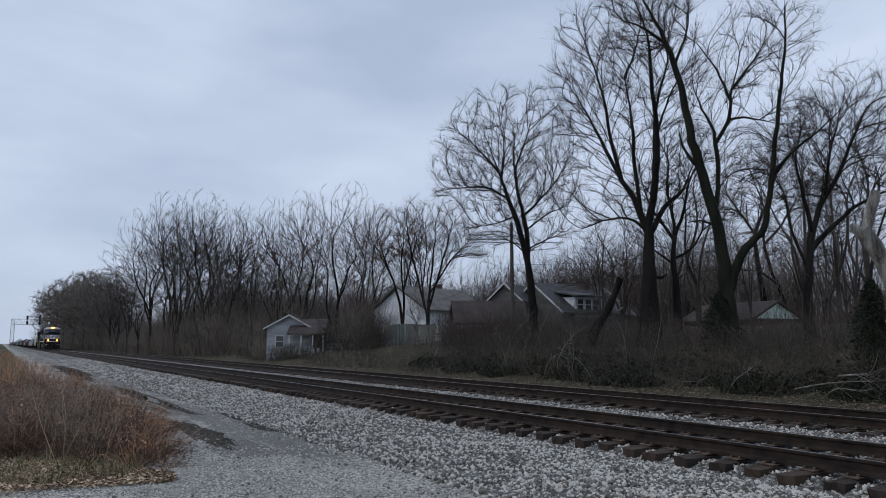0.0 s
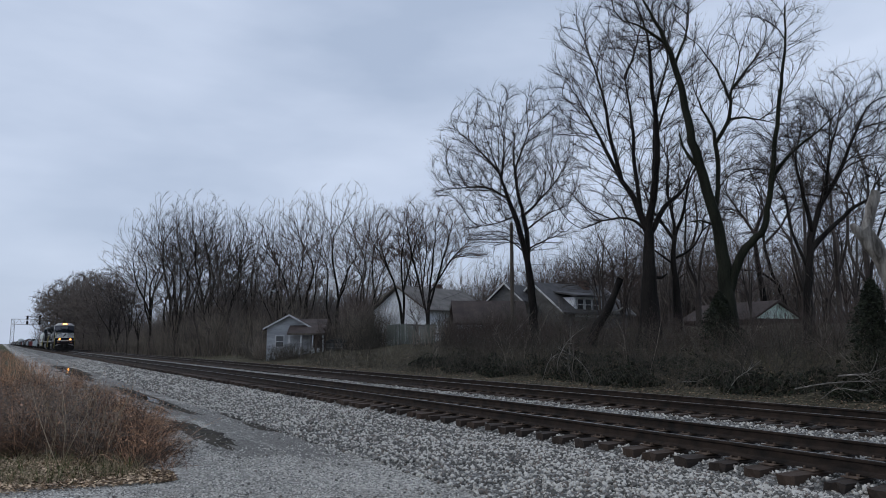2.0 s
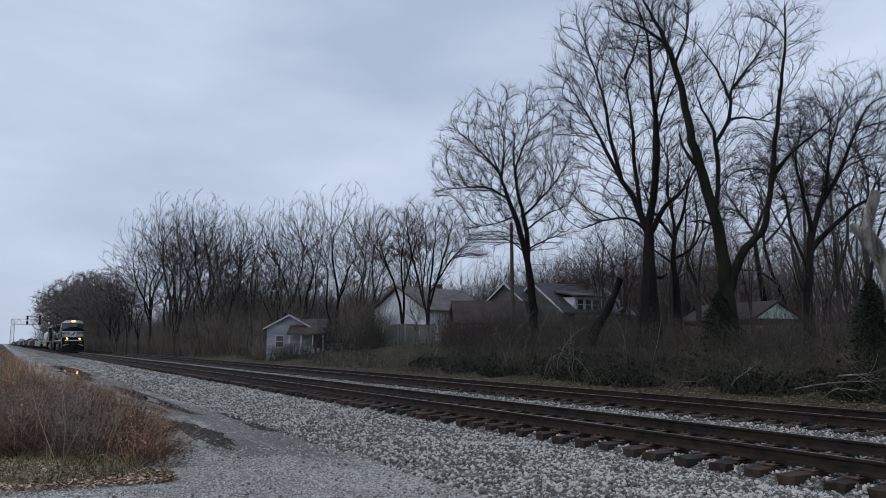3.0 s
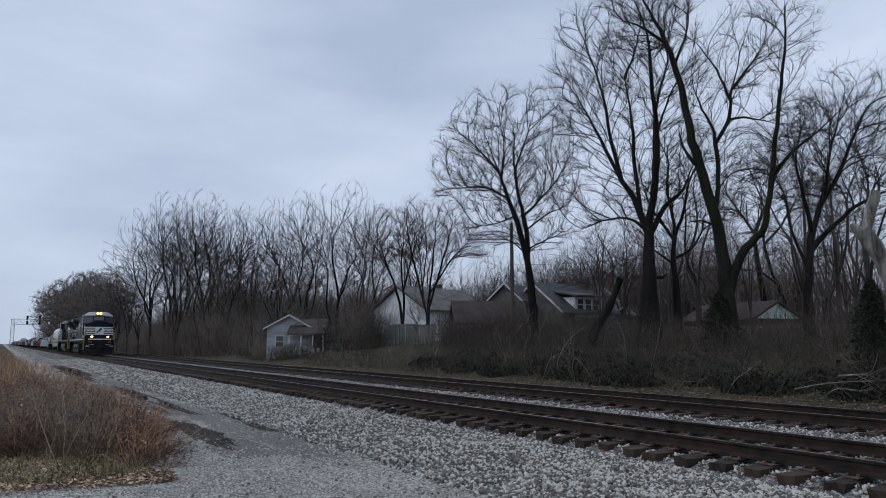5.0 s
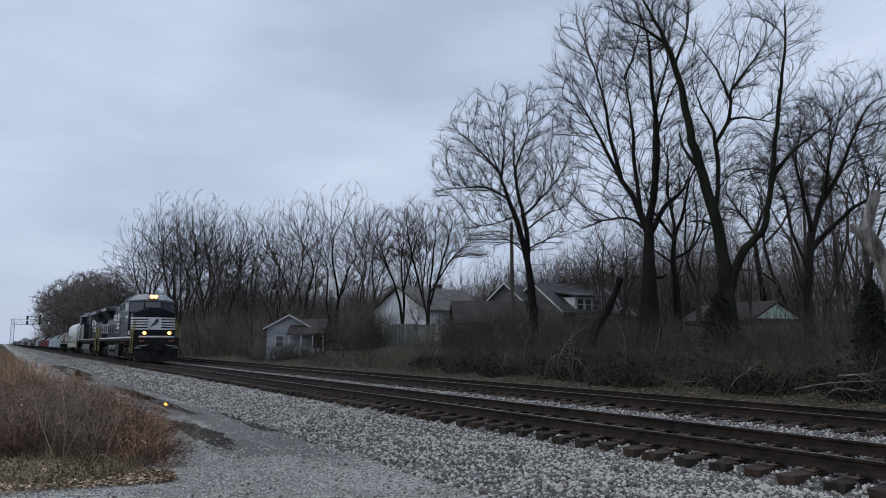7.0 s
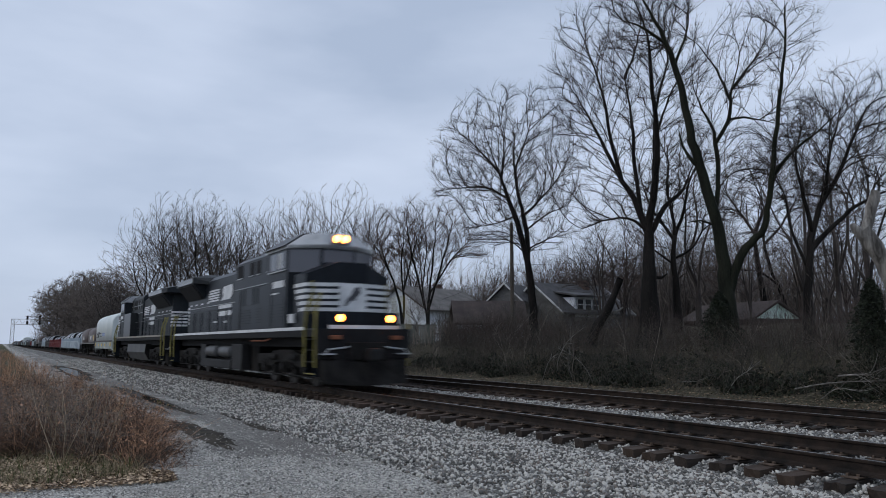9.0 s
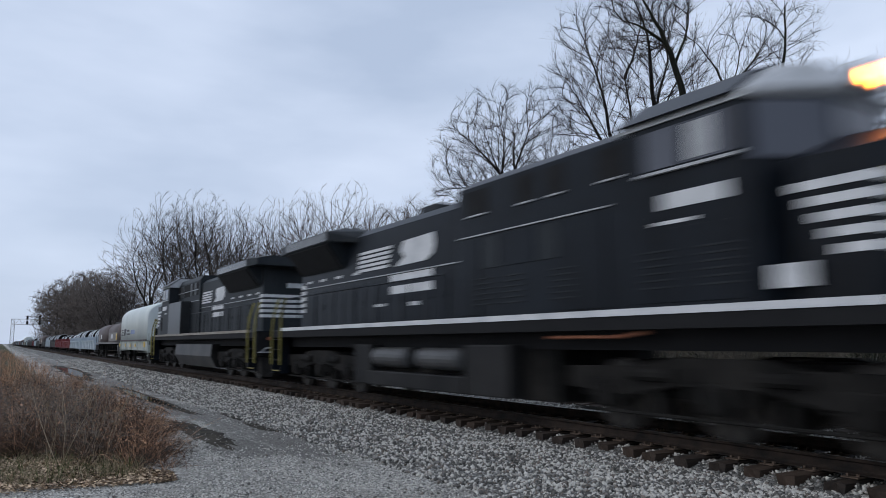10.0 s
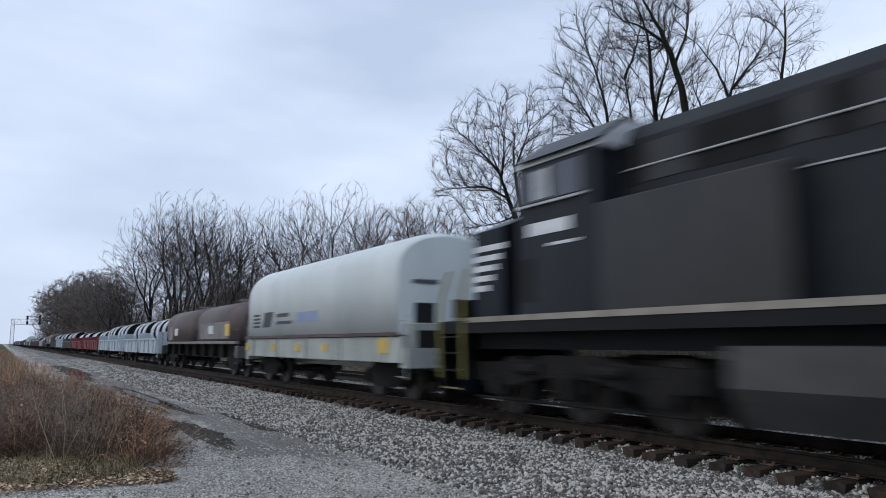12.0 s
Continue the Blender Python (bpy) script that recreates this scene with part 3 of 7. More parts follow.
def nose_bar(bm, side, z0, z1, x_start):
    """A painted bar on one half of the nose, side -1 or 1, from x_start on its flank round to the front panel."""
    outer = [(x_start, side * 1.432), (-2.095, side * 1.432), (-1.738, side * 0.46)]
    inner = [(-1.77, side * 0.46), (-2.13, side * 1.40), (x_start, side * 1.40)]
    prism(bm, outer + inner, 2, z0, z1)


def side_truck(parent, x):
    """Side frames, journal boxes, springs and brake gear of a three-axle truck."""
    for s in (-1, 1):
        bm = bmesh.new()
        prism(bm, [(x - 2.75, 0.62), (x - 2.75, 0.95), (x - 1.3, 0.98), (x - 0.7, 1.10), (x + 0.7, 1.10), (x + 1.3, 0.98), (x + 2.75, 0.95), (x + 2.75, 0.62),
                   (x + 1.5, 0.55), (x + 0.6, 0.72), (x - 0.6, 0.72), (x - 1.5, 0.55)], 1, s * 1.02, s * 1.2)
        for ax in (-1.95, 0, 1.95):
            box(bm, x + ax - 0.24, x + ax + 0.24, s * 1.0, s * 1.24, 0.36, 0.78, 0.03)
            rod(bm, (x + ax, s * 1.2, 0.55), (x + ax, s * 1.3, 0.55), 0.15, 12)
            for sx in (-0.42, 0.42):
                rod(bm, (x + ax + sx, s * 1.1, 0.5), (x + ax + sx, s * 1.1, 0.75), 0.09, 8)
        for ax in (-1.0, 1.0):
            rod(bm, (x + ax - 0.32, s * 1.22, 0.86), (x + ax + 0.32, s * 1.22, 0.86), 0.10, 10)
            box(bm, x + ax - 0.06, x + ax + 0.06, s * 0.9, s * 1.22, 0.25, 0.62)
        pipe(bm, [(x - 2.6, s * 1.2, 0.3), (x + 2.6, s * 1.2, 0.3)], 0.025)
        part("truck_frame", bm, M_UNDER, parent, "grimy cast steel truck frame")
    bm = boxed(x - 2.4, x + 2.4, -0.66, 0.66, 0.5, 1.05)
    part("truck_bolster", bm, M_UNDER, parent)


def lens(x, y, z, r, depth):
    """A domed lamp glass that faces along x."""
    rings = []
    for k in range(6):
        a = 0.46 * math.pi * k / 5
        rings.append([(x + depth * math.sin(a), y + r * math.cos(a) * math.cos(2 * math.pi * j / 20), z + r * math.cos(a) * math.sin(2 * math.pi * j / 20)) for j in range(20)])
    return loft(bmesh.new(), rings)


def step_well(parent, x, s):
    """Corner steps with yellow grab rails."""
    bm = boxed(x - 0.36, x + 0.36, s * 1.15, s * 1.2, 0.35, 1.7)
    well = part("step_well", bm, M_BLACK, parent, "black corner step well")
    for e in (-0.36, 0.34):
        part("side_plate", boxed(x + e, x + e + 0.02, s * 1.15, s * 1.5, 0.35, 1.7), M_BLACK, well)
    for z in (0.42, 0.76, 1.10, 1.42):
        part("step", boxed(x - 0.34, x + 0.34, s * 1.2, s * 1.5, z, z + 0.03), M_BLACK, well)
        part("step_edge", boxed(x - 0.33, x + 0.33, s * 1.5, s * 1.515, z - 0.003, z + 0.03), M_YELLOW if z < 0.5 else M_UNDER, well)
    for e in (-0.42, 0.42):
        bm = bmesh.new()
        pipe(bm, [(x + e, s * 1.52, 0.62), (x + e, s * 1.53, 1.75), (x + e * 0.9, s * 1.5, 2.25), (x + e * 0.8, s * 1.35, 2.78)], 0.036)
        part("grab_rail", bm, M_YELLOW, parent, "yellow painted grab rail")


def make_locomotive():
    """A six-axle wide-cab diesel; x = 0 at the front coupler face, nose to +x, z = 0 at the rail head."""
    loco = thing("locomotive", "black diesel locomotive with white stripes leading the train, lights on", "locomotive", group="locomotives of the train")
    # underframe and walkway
    # the shadow below the sill stripe is put into the underframe's colour
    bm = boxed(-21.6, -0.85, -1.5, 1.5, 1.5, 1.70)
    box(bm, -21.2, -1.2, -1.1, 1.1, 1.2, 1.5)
    part("underframe", bm, M_DARK, loco, "underframe coloured near black for the shadow below the stripe")
    for s in (-1, 1):
        part("sill_stripe", boxed(-20.75, -1.95, s * 1.5, s * 1.515, 1.70, 1.80), M_WHITE if s < 0 else M_TAN, loco, "white stripe along the sill" if s < 0 else "dirty tan stripe along the sill")
    part("walkway", boxed(-21.6, -0.85, -1.495, 1.495, 1.70, 1.745), M_BLACK, loco)
    # cab, with windscreens angled back from the middle
    bm = bmesh.new()
    plan = [(-2.95, -0.55), (-2.95, 0.55), (-3.55, 1.50), (-5.55, 1.50), (-5.55, -1.50), (-3.55, -1.50)]
    prism(bm, plan, 2, 1.745, 4.36)
    cab = part("cab", bm, M_BLACK, loco)
    bm = bmesh.new()
    low = [(-2.90, -0.58, 4.36), (-2.90, 0.58, 4.36), (-3.52, 1.53, 4.36), (-5.70, 1.53, 4.36), (-5.70, -1.53, 4.36), (-3.52, -1.53, 4.36)]
    mid = [(-2.80, -0.60, 4.46), (-2.80, 0.60, 4.46), (-3.45, 1.50, 4.46), (-5.70, 1.50, 4.46), (-5.70, -1.50, 4.46), (-3.45, -1.50, 4.46)]
    top = [(-3.10, -0.55, 4.86), (-3.10, 0.55, 4.86), (-3.40, 0.95, 4.84), (-5.70, 0.95, 4.84), (-5.70, -0.95, 4.84), (-3.40, -0.95, 4.84)]
    loft(bm, [low, mid, top])
    part("cab_roof", bm, M_ROOFGREY, loco, "grey cab roof with sloped front")
    bm = bmesh.new()
    box(bm, -5.7, -3.5, -0.94, 0.94, 4.85, 4.88)
    for s in (-1, 1):
        prism(bm, [(s * 1.56, 4.44), (s * 0.95, 4.87), (s * 0.95, 4.90), (s * 1.60, 4.45)], 0, -5.72, -3.62)
    part("roof_skin", bm, M_BLACK, loco)
    # windscreens and side windows
    for s in (-1, 1):
        bm = bmesh.new()
        a, b = Vector((-2.99, s * 0.60)), Vector((-3.53, s * 1.45))
        nrm = Vector((abs(b.y - a.y), s * abs(b.x - a.x))).normalized()
        prism(bm, [(v.x, v.y) for v in (a + nrm * 0.045, b + nrm * 0.045, b, a)], 2, 3.58, 4.31)
        part("windscreen", bm, M_CABGLASS, cab, "dark windscreen")
        bm = boxed(-5.2, -4.55, s * 1.5, s * 1.512, 3.72, 4.28)
        box(bm, -4.42, -3.75, s * 1.5, s * 1.512, 3.72, 4.28)
        part("side_window", bm, M_CABGLASS, cab, "dark cab side window")
        bm = boxed(-4.42, -4.05, s * 1.512, s * 1.52, 3.75, 4.25)
        part("window_shade", bm, M_ROOFGREY, cab, "pale shade inside the window")
        part("window_ledge", boxed(-5.3, -3.65, s * 1.5, s * 1.56, 3.64, 3.68), M_ROOFGREY, cab)
    part("windscreen", boxed(-2.95, -2.93, -0.53, 0.53, 3.90, 4.31), M_CABGLASS, cab, "dark middle windscreen")
    # nose: a broad front, slightly swept back at both sides, its top falling to the flanks
    bm = bmesh.new()
    plan = [(-3.02, -1.42, 3.45), (-2.10, -1.42, 3.42), (-1.75, -0.46, 3.80), (-1.75, 0.46, 3.80), (-2.10, 1.42, 3.42), (-3.02, 1.42, 3.45)]
    low = [bm.verts.new((x, y, 1.745)) for x, y, z in plan]
    top = [bm.verts.new(p) for p in plan]
    back = [bm.verts.new((-3.02, 0.46, 3.86)), bm.verts.new((-3.02, -0.46, 3.86))]
    for i in range(5):
        bm.faces.new((low[i], low[i + 1], top[i + 1], top[i]))
    bm.faces.new((top[0], top[1], top[2], back[1]))
    bm.faces.new((back[1], top[2], top[3], back[0]))
    bm.faces.new((back[0], top[3], top[4], top[5]))
    bm.faces.new((low[5], low[0], top[0], back[1], back[0], top[5]))
    bm.faces.new(low[::-1])
    nose = part("nose", bm, M_BLACK, loco)
    bars = [(2.28 + 0.19 * k, 2.39 + 0.19 * k) for k in range(5)]
    for k, (z0, z1) in enumerate(bars):
        for s in (-1, 1):
            bm = bmesh.new()
            nose_bar(bm, s, z0, z1, -2.55 - 0.125 * k)
            part("nose_stripe", bm, M_WHITE, nose, "white nose stripe")
    part("nose_panel", boxed(-1.76, -1.735, -0.45, 0.45, 2.28, 3.15), M_WHITE, nose, "white panel on the nose front")
    for s in (-1, 1):
        part("grab_iron", pipe(bmesh.new(), [(-1.98, s * 1.25, 2.2), (-1.92, s * 1.25, 2.3), (-1.92, s * 1.25, 3.1), (-1.98, s * 1.25, 3.2)], 0.02), M_YELLOW, nose)
    bm = prismed([(-0.30, 2.45), (-0.22, 2.44), (-0.05, 2.62), (0.05, 2.60), (0.12, 2.72), (0.26, 2.86), (0.24, 3.02), (0.12, 3.06), (0.02, 2.98), (-0.06, 2.80), (-0.20, 2.66)], 0, -1.74, -1.726)
    part("nose_emblem", bm, M_LOGODARK, nose, "dark plain emblem")
    part("anticlimber_stripe", boxed(-0.86, -0.835, -1.15, 1.15, 1.73, 1.84), M_WHITE, loco, "white stripe over the pilot")
    part("front_rail_panel", boxed(-0.90, -0.87, -1.15, 1.15, 1.84, 2.22), M_BLACK, loco)
    # lights
    bm = boxed(-2.86, -2.72, -0.34, 0.34, 4.52, 4.82, 0.03)
    housing = part("headlight_housing", bm, M_ROOFGREY, loco)
    # behind each lens an added glowing disc paints its orange halo
    for y in (-0.14, 0.14):
        part("lamp_bowl", rod(bmesh.new(), (-2.73, y, 4.67), (-2.712, y, 4.67), 0.125, 20), M_HALO, housing, "amber glowing disc for the halo round the lamp")
        part("headlight", lens(-2.715, y, 4.67, 0.10, 0.07), M_HEAD, housing, "lit warm headlight")
    for y in (-0.82, 0.82):
        bm = boxed(-0.95, -0.80, y - 0.17, y + 0.17, 1.88, 2.2, 0.03)
        case = part("ditch_light_case", bm, M_BLACK, loco)
        part("lamp_bowl", rod(bmesh.new(), (-0.82, y, 2.04), (-0.792, y, 2.04), 0.115, 20), M_HALO, case, "amber glowing disc for the halo round the lamp")
        part("ditch_light", lens(-0.795, y, 2.04, 0.088, 0.065), M_DITCH, case, "lit amber ditch light")
    # pilot, plough, coupler, both ends
    for end, x in ((1, 0.0), (-1, -22.4)):
        def X(v):
            return x - end * v
        bm = bmesh.new()
        loft(bm, [[(X(0.88), -1.42, 0.30), (X(0.88), 1.42, 0.30), (X(0.88), 1.42, 0.86), (X(0.88), -1.42, 0.86)],
                  [(X(0.60), -1.32, 0.16), (X(0.60), 1.32, 0.16), (X(0.74), 1.32, 0.82), (X(0.74), -1.32, 0.82)],
                  [(X(0.32), -0.30, 0.10), (X(0.32), 0.30, 0.10), (X(0.62), 0.30, 0.74), (X(0.62), -0.30, 0.74)]])
        part("plough", bm, M_UNDER, loco, "sooty steel snow plough")
        bm = boxed(min(X(0.95), X(0.80)), max(X(0.95), X(0.80)), -1.5, 1.5, 0.86, 1.72)
        part("pilot", bm, M_DARK, loco, "black pilot sheet")
        bm = boxed(min(X(0.80), X(0.66)), max(X(0.80), X(0.66)), -0.62, 0.62, 0.82, 1.34, 0.04)
        part("coupler_pocket", bm, M_UNDER, loco, "grimy coupler pocket")
        for s in (-1, 1):
            bm = pipe(bmesh.new(), [(X(0.74), s * 0.25, 1.30), (X(0.66), s * 0.75, 1.18), (X(0.66), s * 1.22, 1.14), (X(0.64), s * 1.38, 0.98)], 0.022)
            part("cut_lever", bm, M_ROOFGREY, loco, "pale steel uncoupling lever")
            part("glad_hand", boxed(min(X(0.78), X(0.66)), max(X(0.78), X(0.66)), s * 0.98 - 0.16, s * 0.98 + 0.16, 1.42, 1.54, 0.02), M_SILLRED, loco, "rust-red hose connectors")
            part("pilot_step", boxed(min(X(0.80), X(0.62)), max(X(0.80), X(0.62)), s * 1.2 - 0.22, s * 1.2 + 0.22, 0.98, 1.02), M_ROOFGREY, loco, "worn steel step")
        bm = boxed(min(X(0.85), X(0.15)), max(X(0.85), X(0.15)), -0.12, 0.12, 0.86, 1.1)
        box(bm, min(X(0.35), X(0.0)), max(X(0.35), X(0.0)), -0.22, 0.2, 0.8, 1.16, 0.06)
        part("coupler", bm, M_TANK, loco, "heavy knuckle coupler")
        for y in (-1.0, -0.8, -0.6, 0.6, 0.8, 1.0):
            part("air_hose", pipe(bmesh.new(), [(X(0.80), y, 1.2), (X(0.55), y, 0.95), (X(0.45), y, 0.60)], 0.025), M_DARK, loco)
        for s in (-1, 1):
            step_well(loco, X(1.38), s)
    # equipment cabin behind the cab: narrow high hood with intakes painted dark on one side, flush tall cabinets on the
    # other
    bm = boxed(-10.55, -5.55, -1.22, 1.0, 1.745, 4.46, 0.03)
    prism(bm, [(-1.22, 4.44), (-0.85, 4.68), (0.85, 4.68), (1.0, 4.44)], 0, -10.55, -5.55)
    part("equipment_hood", bm, M_BLACK, loco)
    # each intake is a thin dark sheet in place of the shade inside
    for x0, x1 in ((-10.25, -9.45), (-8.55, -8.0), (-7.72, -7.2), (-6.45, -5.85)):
        part("intake_opening", boxed(x0, x1, -1.228, -1.21, 3.86, 4.36), M_DARK, loco, "air intake drawn as a flat sheet of shade-dark colour")
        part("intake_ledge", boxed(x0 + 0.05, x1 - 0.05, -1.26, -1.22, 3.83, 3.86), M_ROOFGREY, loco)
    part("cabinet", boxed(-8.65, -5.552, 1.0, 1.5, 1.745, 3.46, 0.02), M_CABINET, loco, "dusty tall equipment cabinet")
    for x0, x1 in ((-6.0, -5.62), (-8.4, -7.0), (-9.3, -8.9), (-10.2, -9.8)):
        part("intake_opening", boxed(x0, x1, 0.99, 1.008, 3.72, 4.36), M_DARK, loco, "air intake drawn as a flat sheet of shade-dark colour")
    for x0, x1 in ((-6.9, -6.15), (-8.8, -8.5), (-9.7, -9.4)):
        part("intake_panel", boxed(x0, x1, 1.0, 1.016, 3.74, 4.34, 0.004), M_CABINET, loco, "dusty grey panel between the intakes")
    part("conduit", rod(bmesh.new(), (-10.3, 1.03, 3.98), (-5.75, 1.03, 3.98), 0.018, 6), M_ROOFGREY, loco, "pale conduit along the hood")
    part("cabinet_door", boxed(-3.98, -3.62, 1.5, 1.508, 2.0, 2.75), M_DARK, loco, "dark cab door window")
    for x0, x1, z0, z1, m in ((-10.45, -9.75, 1.85, 3.36, M_BLACK), (-9.65, -9.1, 2.75, 3.36, M_DUSTY), (-8.95, -8.05, 2.75, 3.36, M_BLACK), (-7.95, -7.4, 2.75, 3.36, M_DUSTY), (-7.3, -6.3, 1.85, 3.36, M_BLACK)):
        part("access_panel", boxed(x0, x1, -1.236, -1.22, z0, z1, 0.005), m, loco)
    for x0, x1, z0, z1 in ((-5.5, -5.05, 1.85, 3.05), (-4.95, -3.7, 1.85, 2.86)):
        part("access_panel", boxed(x0, x1, -1.512, -1.5, z0, z1, 0.004), M_BLACK, loco)
    # long hood
    bm = prismed([(-0.92, 1.745), (-0.92, 4.22), (-0.70, 4.42), (0.70, 4.42), (0.92, 4.22), (0.92, 1.745)], 0, -20.35, -10.5)
    hood = part("long_hood", bm, M_BLACK, loco)
    for s in (-1, 1):
        for k in range(13):
            x = -11.0 - 0.7 * k
            bm = boxed(x - 0.32, x + 0.32, s * 0.92, s * 0.936, 1.85, 2.92, 0.006)
            box(bm, x + 0.22, x + 0.26, s * 0.936, s * 0.95, 2.3, 2.45)
            part("hood_door", bm, M_BLACK, hood)
        part("drip_rail", boxed(-20.3, -10.6, s * 0.92, s * 0.955, 3.02, 3.045), M_ROOFGREY, hood)
        part("drip_rail", boxed(-10.5, -6.2, s * (1.22 if s < 0 else 1.0), s * (1.255 if s < 0 else 1.03), 3.42, 3.445), M_ROOFGREY, hood)
        # plain marks in place of the lettering, leaning forward as read
        y0, y1 = s * 0.933, s * 0.942
        bars_x, shape_x, sub_x = ((-16.0, -14.15), (-13.85, -11.95), (-14.1, -12.05)) if s < 0 else ((-12.65, -10.85), (-14.95, -13.05), (-14.75, -12.85))
        lean = 0.3 if s < 0 else -0.3
        for k in range(5):
            z0, z1 = 3.22 + 0.118 * k, 3.295 + 0.118 * k
            a, b = bars_x[0] + lean * (z0 - 3.5), bars_x[1] + lean * (z0 - 3.5)
            part("logo_bar", prismed([(a, z0), (b, z0), (b + lean * 0.075, z1), (a + lean * 0.075, z1)], 1, y0, y1), M_WHITE, hood, "white painted bar")
        a, w = (shape_x[0], shape_x[1] - shape_x[0]) if s < 0 else (shape_x[1], shape_x[0] - shape_x[1])
        bm = prismed([(a, 3.20), (a + 0.78 * w, 3.22), (a + 0.96 * w, 3.36), (a + w, 3.56), (a + 0.97 * w, 3.84), (a + 0.62 * w, 3.82), (a + 0.22 * w, 3.80), (a + 0.14 * w, 3.58), (a + 0.24 * w, 3.40)], 1, y0, y1)
        part("logo_shape", bm, M_WHITE, hood, "white plain emblem")
        for z0, z1 in ((2.84, 3.0), (2.52, 2.72)):
            part("logo_bar", boxed(sub_x[0], sub_x[1], y0, y1, z0, z1), M_WHITE, hood, "white bar in place of lettering")
    for x0, x1, z0, z1 in ((-13.15, -12.65, 2.2, 2.29), (-14.95, -14.35, 2.24, 2.31)):
        part("data_bar", boxed(x0, x1, -0.95, -0.937, z0, z1), M_WHITE, hood)
    # small data marks on the cab side and cabinets
    for s in (-1, 1):
        bm = boxed(-4.92, -3.85, s * 1.5, s * 1.51, 3.13, 3.35)
        part("number_bar", bm, M_WHITE, cab, "white bar in place of the number")
        part("data_bar", boxed(-5.1, -4.4, s * 1.5, s * 1.508, 2.92, 2.97), M_WHITE, cab)
    part("battery_plate", boxed(-3.30, -2.88, -1.512, -1.45, 1.94, 2.22), M_WHITE, loco, "white plate beside the steps")
    for x0 in (-4.35, -5.35, -7.6, -9.0, -9.9):
        bm = bmesh.new()
        for k in range(6):
            yy = -1.5 if x0 > -5.56 else -1.22
            box(bm, x0, x0 + 0.6, yy - 0.02, yy, 2.05 + 0.10 * k, 2.075 + 0.10 * k)
        part("louvre", bm, M_DUSTY, loco)
    # radiator with its wide overhanging wings
    bm = prismed([(-0.92, 3.45), (-1.50, 4.18), (-1.52, 4.46), (-0.9, 4.62), (0.9, 4.62), (1.52, 4.46), (1.50, 4.18), (0.92, 3.45)], 0, -20.35, -16.9)
    loft(bm, [[(-16.9, -1.5, 4.18), (-16.9, -1.52, 4.46), (-16.9, -0.9, 4.62), (-16.9, 0.9, 4.62), (-16.9, 1.52, 4.46), (-16.9, 1.5, 4.18)],
              [(-16.1, -0.92, 4.10), (-16.1, -0.92, 4.22), (-16.1, -0.7, 4.42), (-16.1, 0.7, 4.42), (-16.1, 0.92, 4.22), (-16.1, 0.92, 4.10)]])
    loft(bm, [[(-20.35, -1.5, 4.18), (-20.35, -1.52, 4.46), (-20.35, -0.9, 4.62), (-20.35, 0.9, 4.62), (-20.35, 1.52, 4.46), (-20.35, 1.5, 4.18)],
              [(-21.1, -1.42, 4.18), (-21.1, -1.42, 4.42), (-21.1, -0.85, 4.55), (-21.1, 0.85, 4.55), (-21.1, 1.42, 4.42), (-21.1, 1.42, 4.18)]])
    part("radiator", bm, M_DUSTY, loco, "wide overhanging radiator housing")
    for s in (-1, 1):
        bm = bmesh.new()
        prism(bm, [(s * 0.98, 3.50), (s * 1.47, 4.12), (s * 1.50, 4.10), (s * 1.0, 3.46)], 0, -20.2, -17.0)
        bmf = prismed([(s * 1.505, 4.20), (s * 1.525, 4.20), (s * 1.54, 4.44), (s * 1.52, 4.45)], 0, -20.3, -16.95)
        part("radiator_fascia", bmf, M_FASCIA, loco, "glossy edge of the radiator wing, its grey lifted for reflected sky")
        part("radiator_screen", bm, M_DARK, loco, "black radiator screen")
        bm = bmesh.new()
        for k in range(5):
            box(bm, -20.36, -20.0, s * 0.92, s * 0.935, 2.28 + 0.19 * k, 2.39 + 0.19 * k)
        part("rear_stripe", bm, M_WHITE, loco, "white end stripes")
        for x0 in (-16.4, -17.6, -18.8, -19.9):
            part("data_bar", boxed(x0, x0 + 0.42, s * 0.92, s * 0.932, 3.18, 3.25), M_WHITE, loco)
    bm = bmesh.new()
    for k in range(5):
        box(bm, -20.365, -20.35, -0.92, 0.92, 2.28 + 0.19 * k, 2.39 + 0.19 * k)
    part("rear_stripe", bm, M_WHITE, loco, "white end stripes")
    part("rear_number_bar", boxed(-20.37, -20.35, -0.8, 0.0, 3.42, 3.6), M_WHITE, loco)
    # roof gear
    part("exhaust_outlet", boxed(-13.4, -12.5, -0.5, 0.5, 4.42, 4.66, 0.04), M_DUSTY, loco)
    part("roof_vent", boxed(-14.6, -14.2, -0.35, 0.35, 4.42, 4.52, 0.03), M_DUSTY, loco)
    bm = boxed(-11.6, -11.0, -0.25, 0.25, 4.42, 4.56, 0.03)
    part("roof_hatch", bm, M_DUSTY, loco)
    # handrails along the walkways
    for s in (-1, 1):
        bm = bmesh.new()
        pipe(bm, [(-20.6, s * 1.46, 2.72), (-10.8, s * 1.46, 2.72)], 0.018, 5)
        for k in range(8):
            x = -20.6 + 1.4 * k
            pipe(bm, [(x, s * 1.47, 1.74), (x, s * 1.46, 2.72)], 0.018, 5)
        part("handrail", bm, M_BLACK, loco)
    # fuel tank; air reservoirs on one side
    bm = prismed([(-1.05, 0.30), (-1.05, 1.28), (1.42, 1.28), (1.46, 0.75), (1.20, 0.28)], 0, -15.1, -7.65)
    part("fuel_tank", bm, M_UNDER, loco, "dusty long fuel tank")
    part("tank_plate", prismed([(1.424, 1.27), (1.464, 0.75), (1.206, 0.285), (1.22, 0.275), (1.478, 0.75), (1.44, 1.27)], 0, -15.05, -7.7), M_TANKSIDE, loco, "dusty grey side plate of the tank")
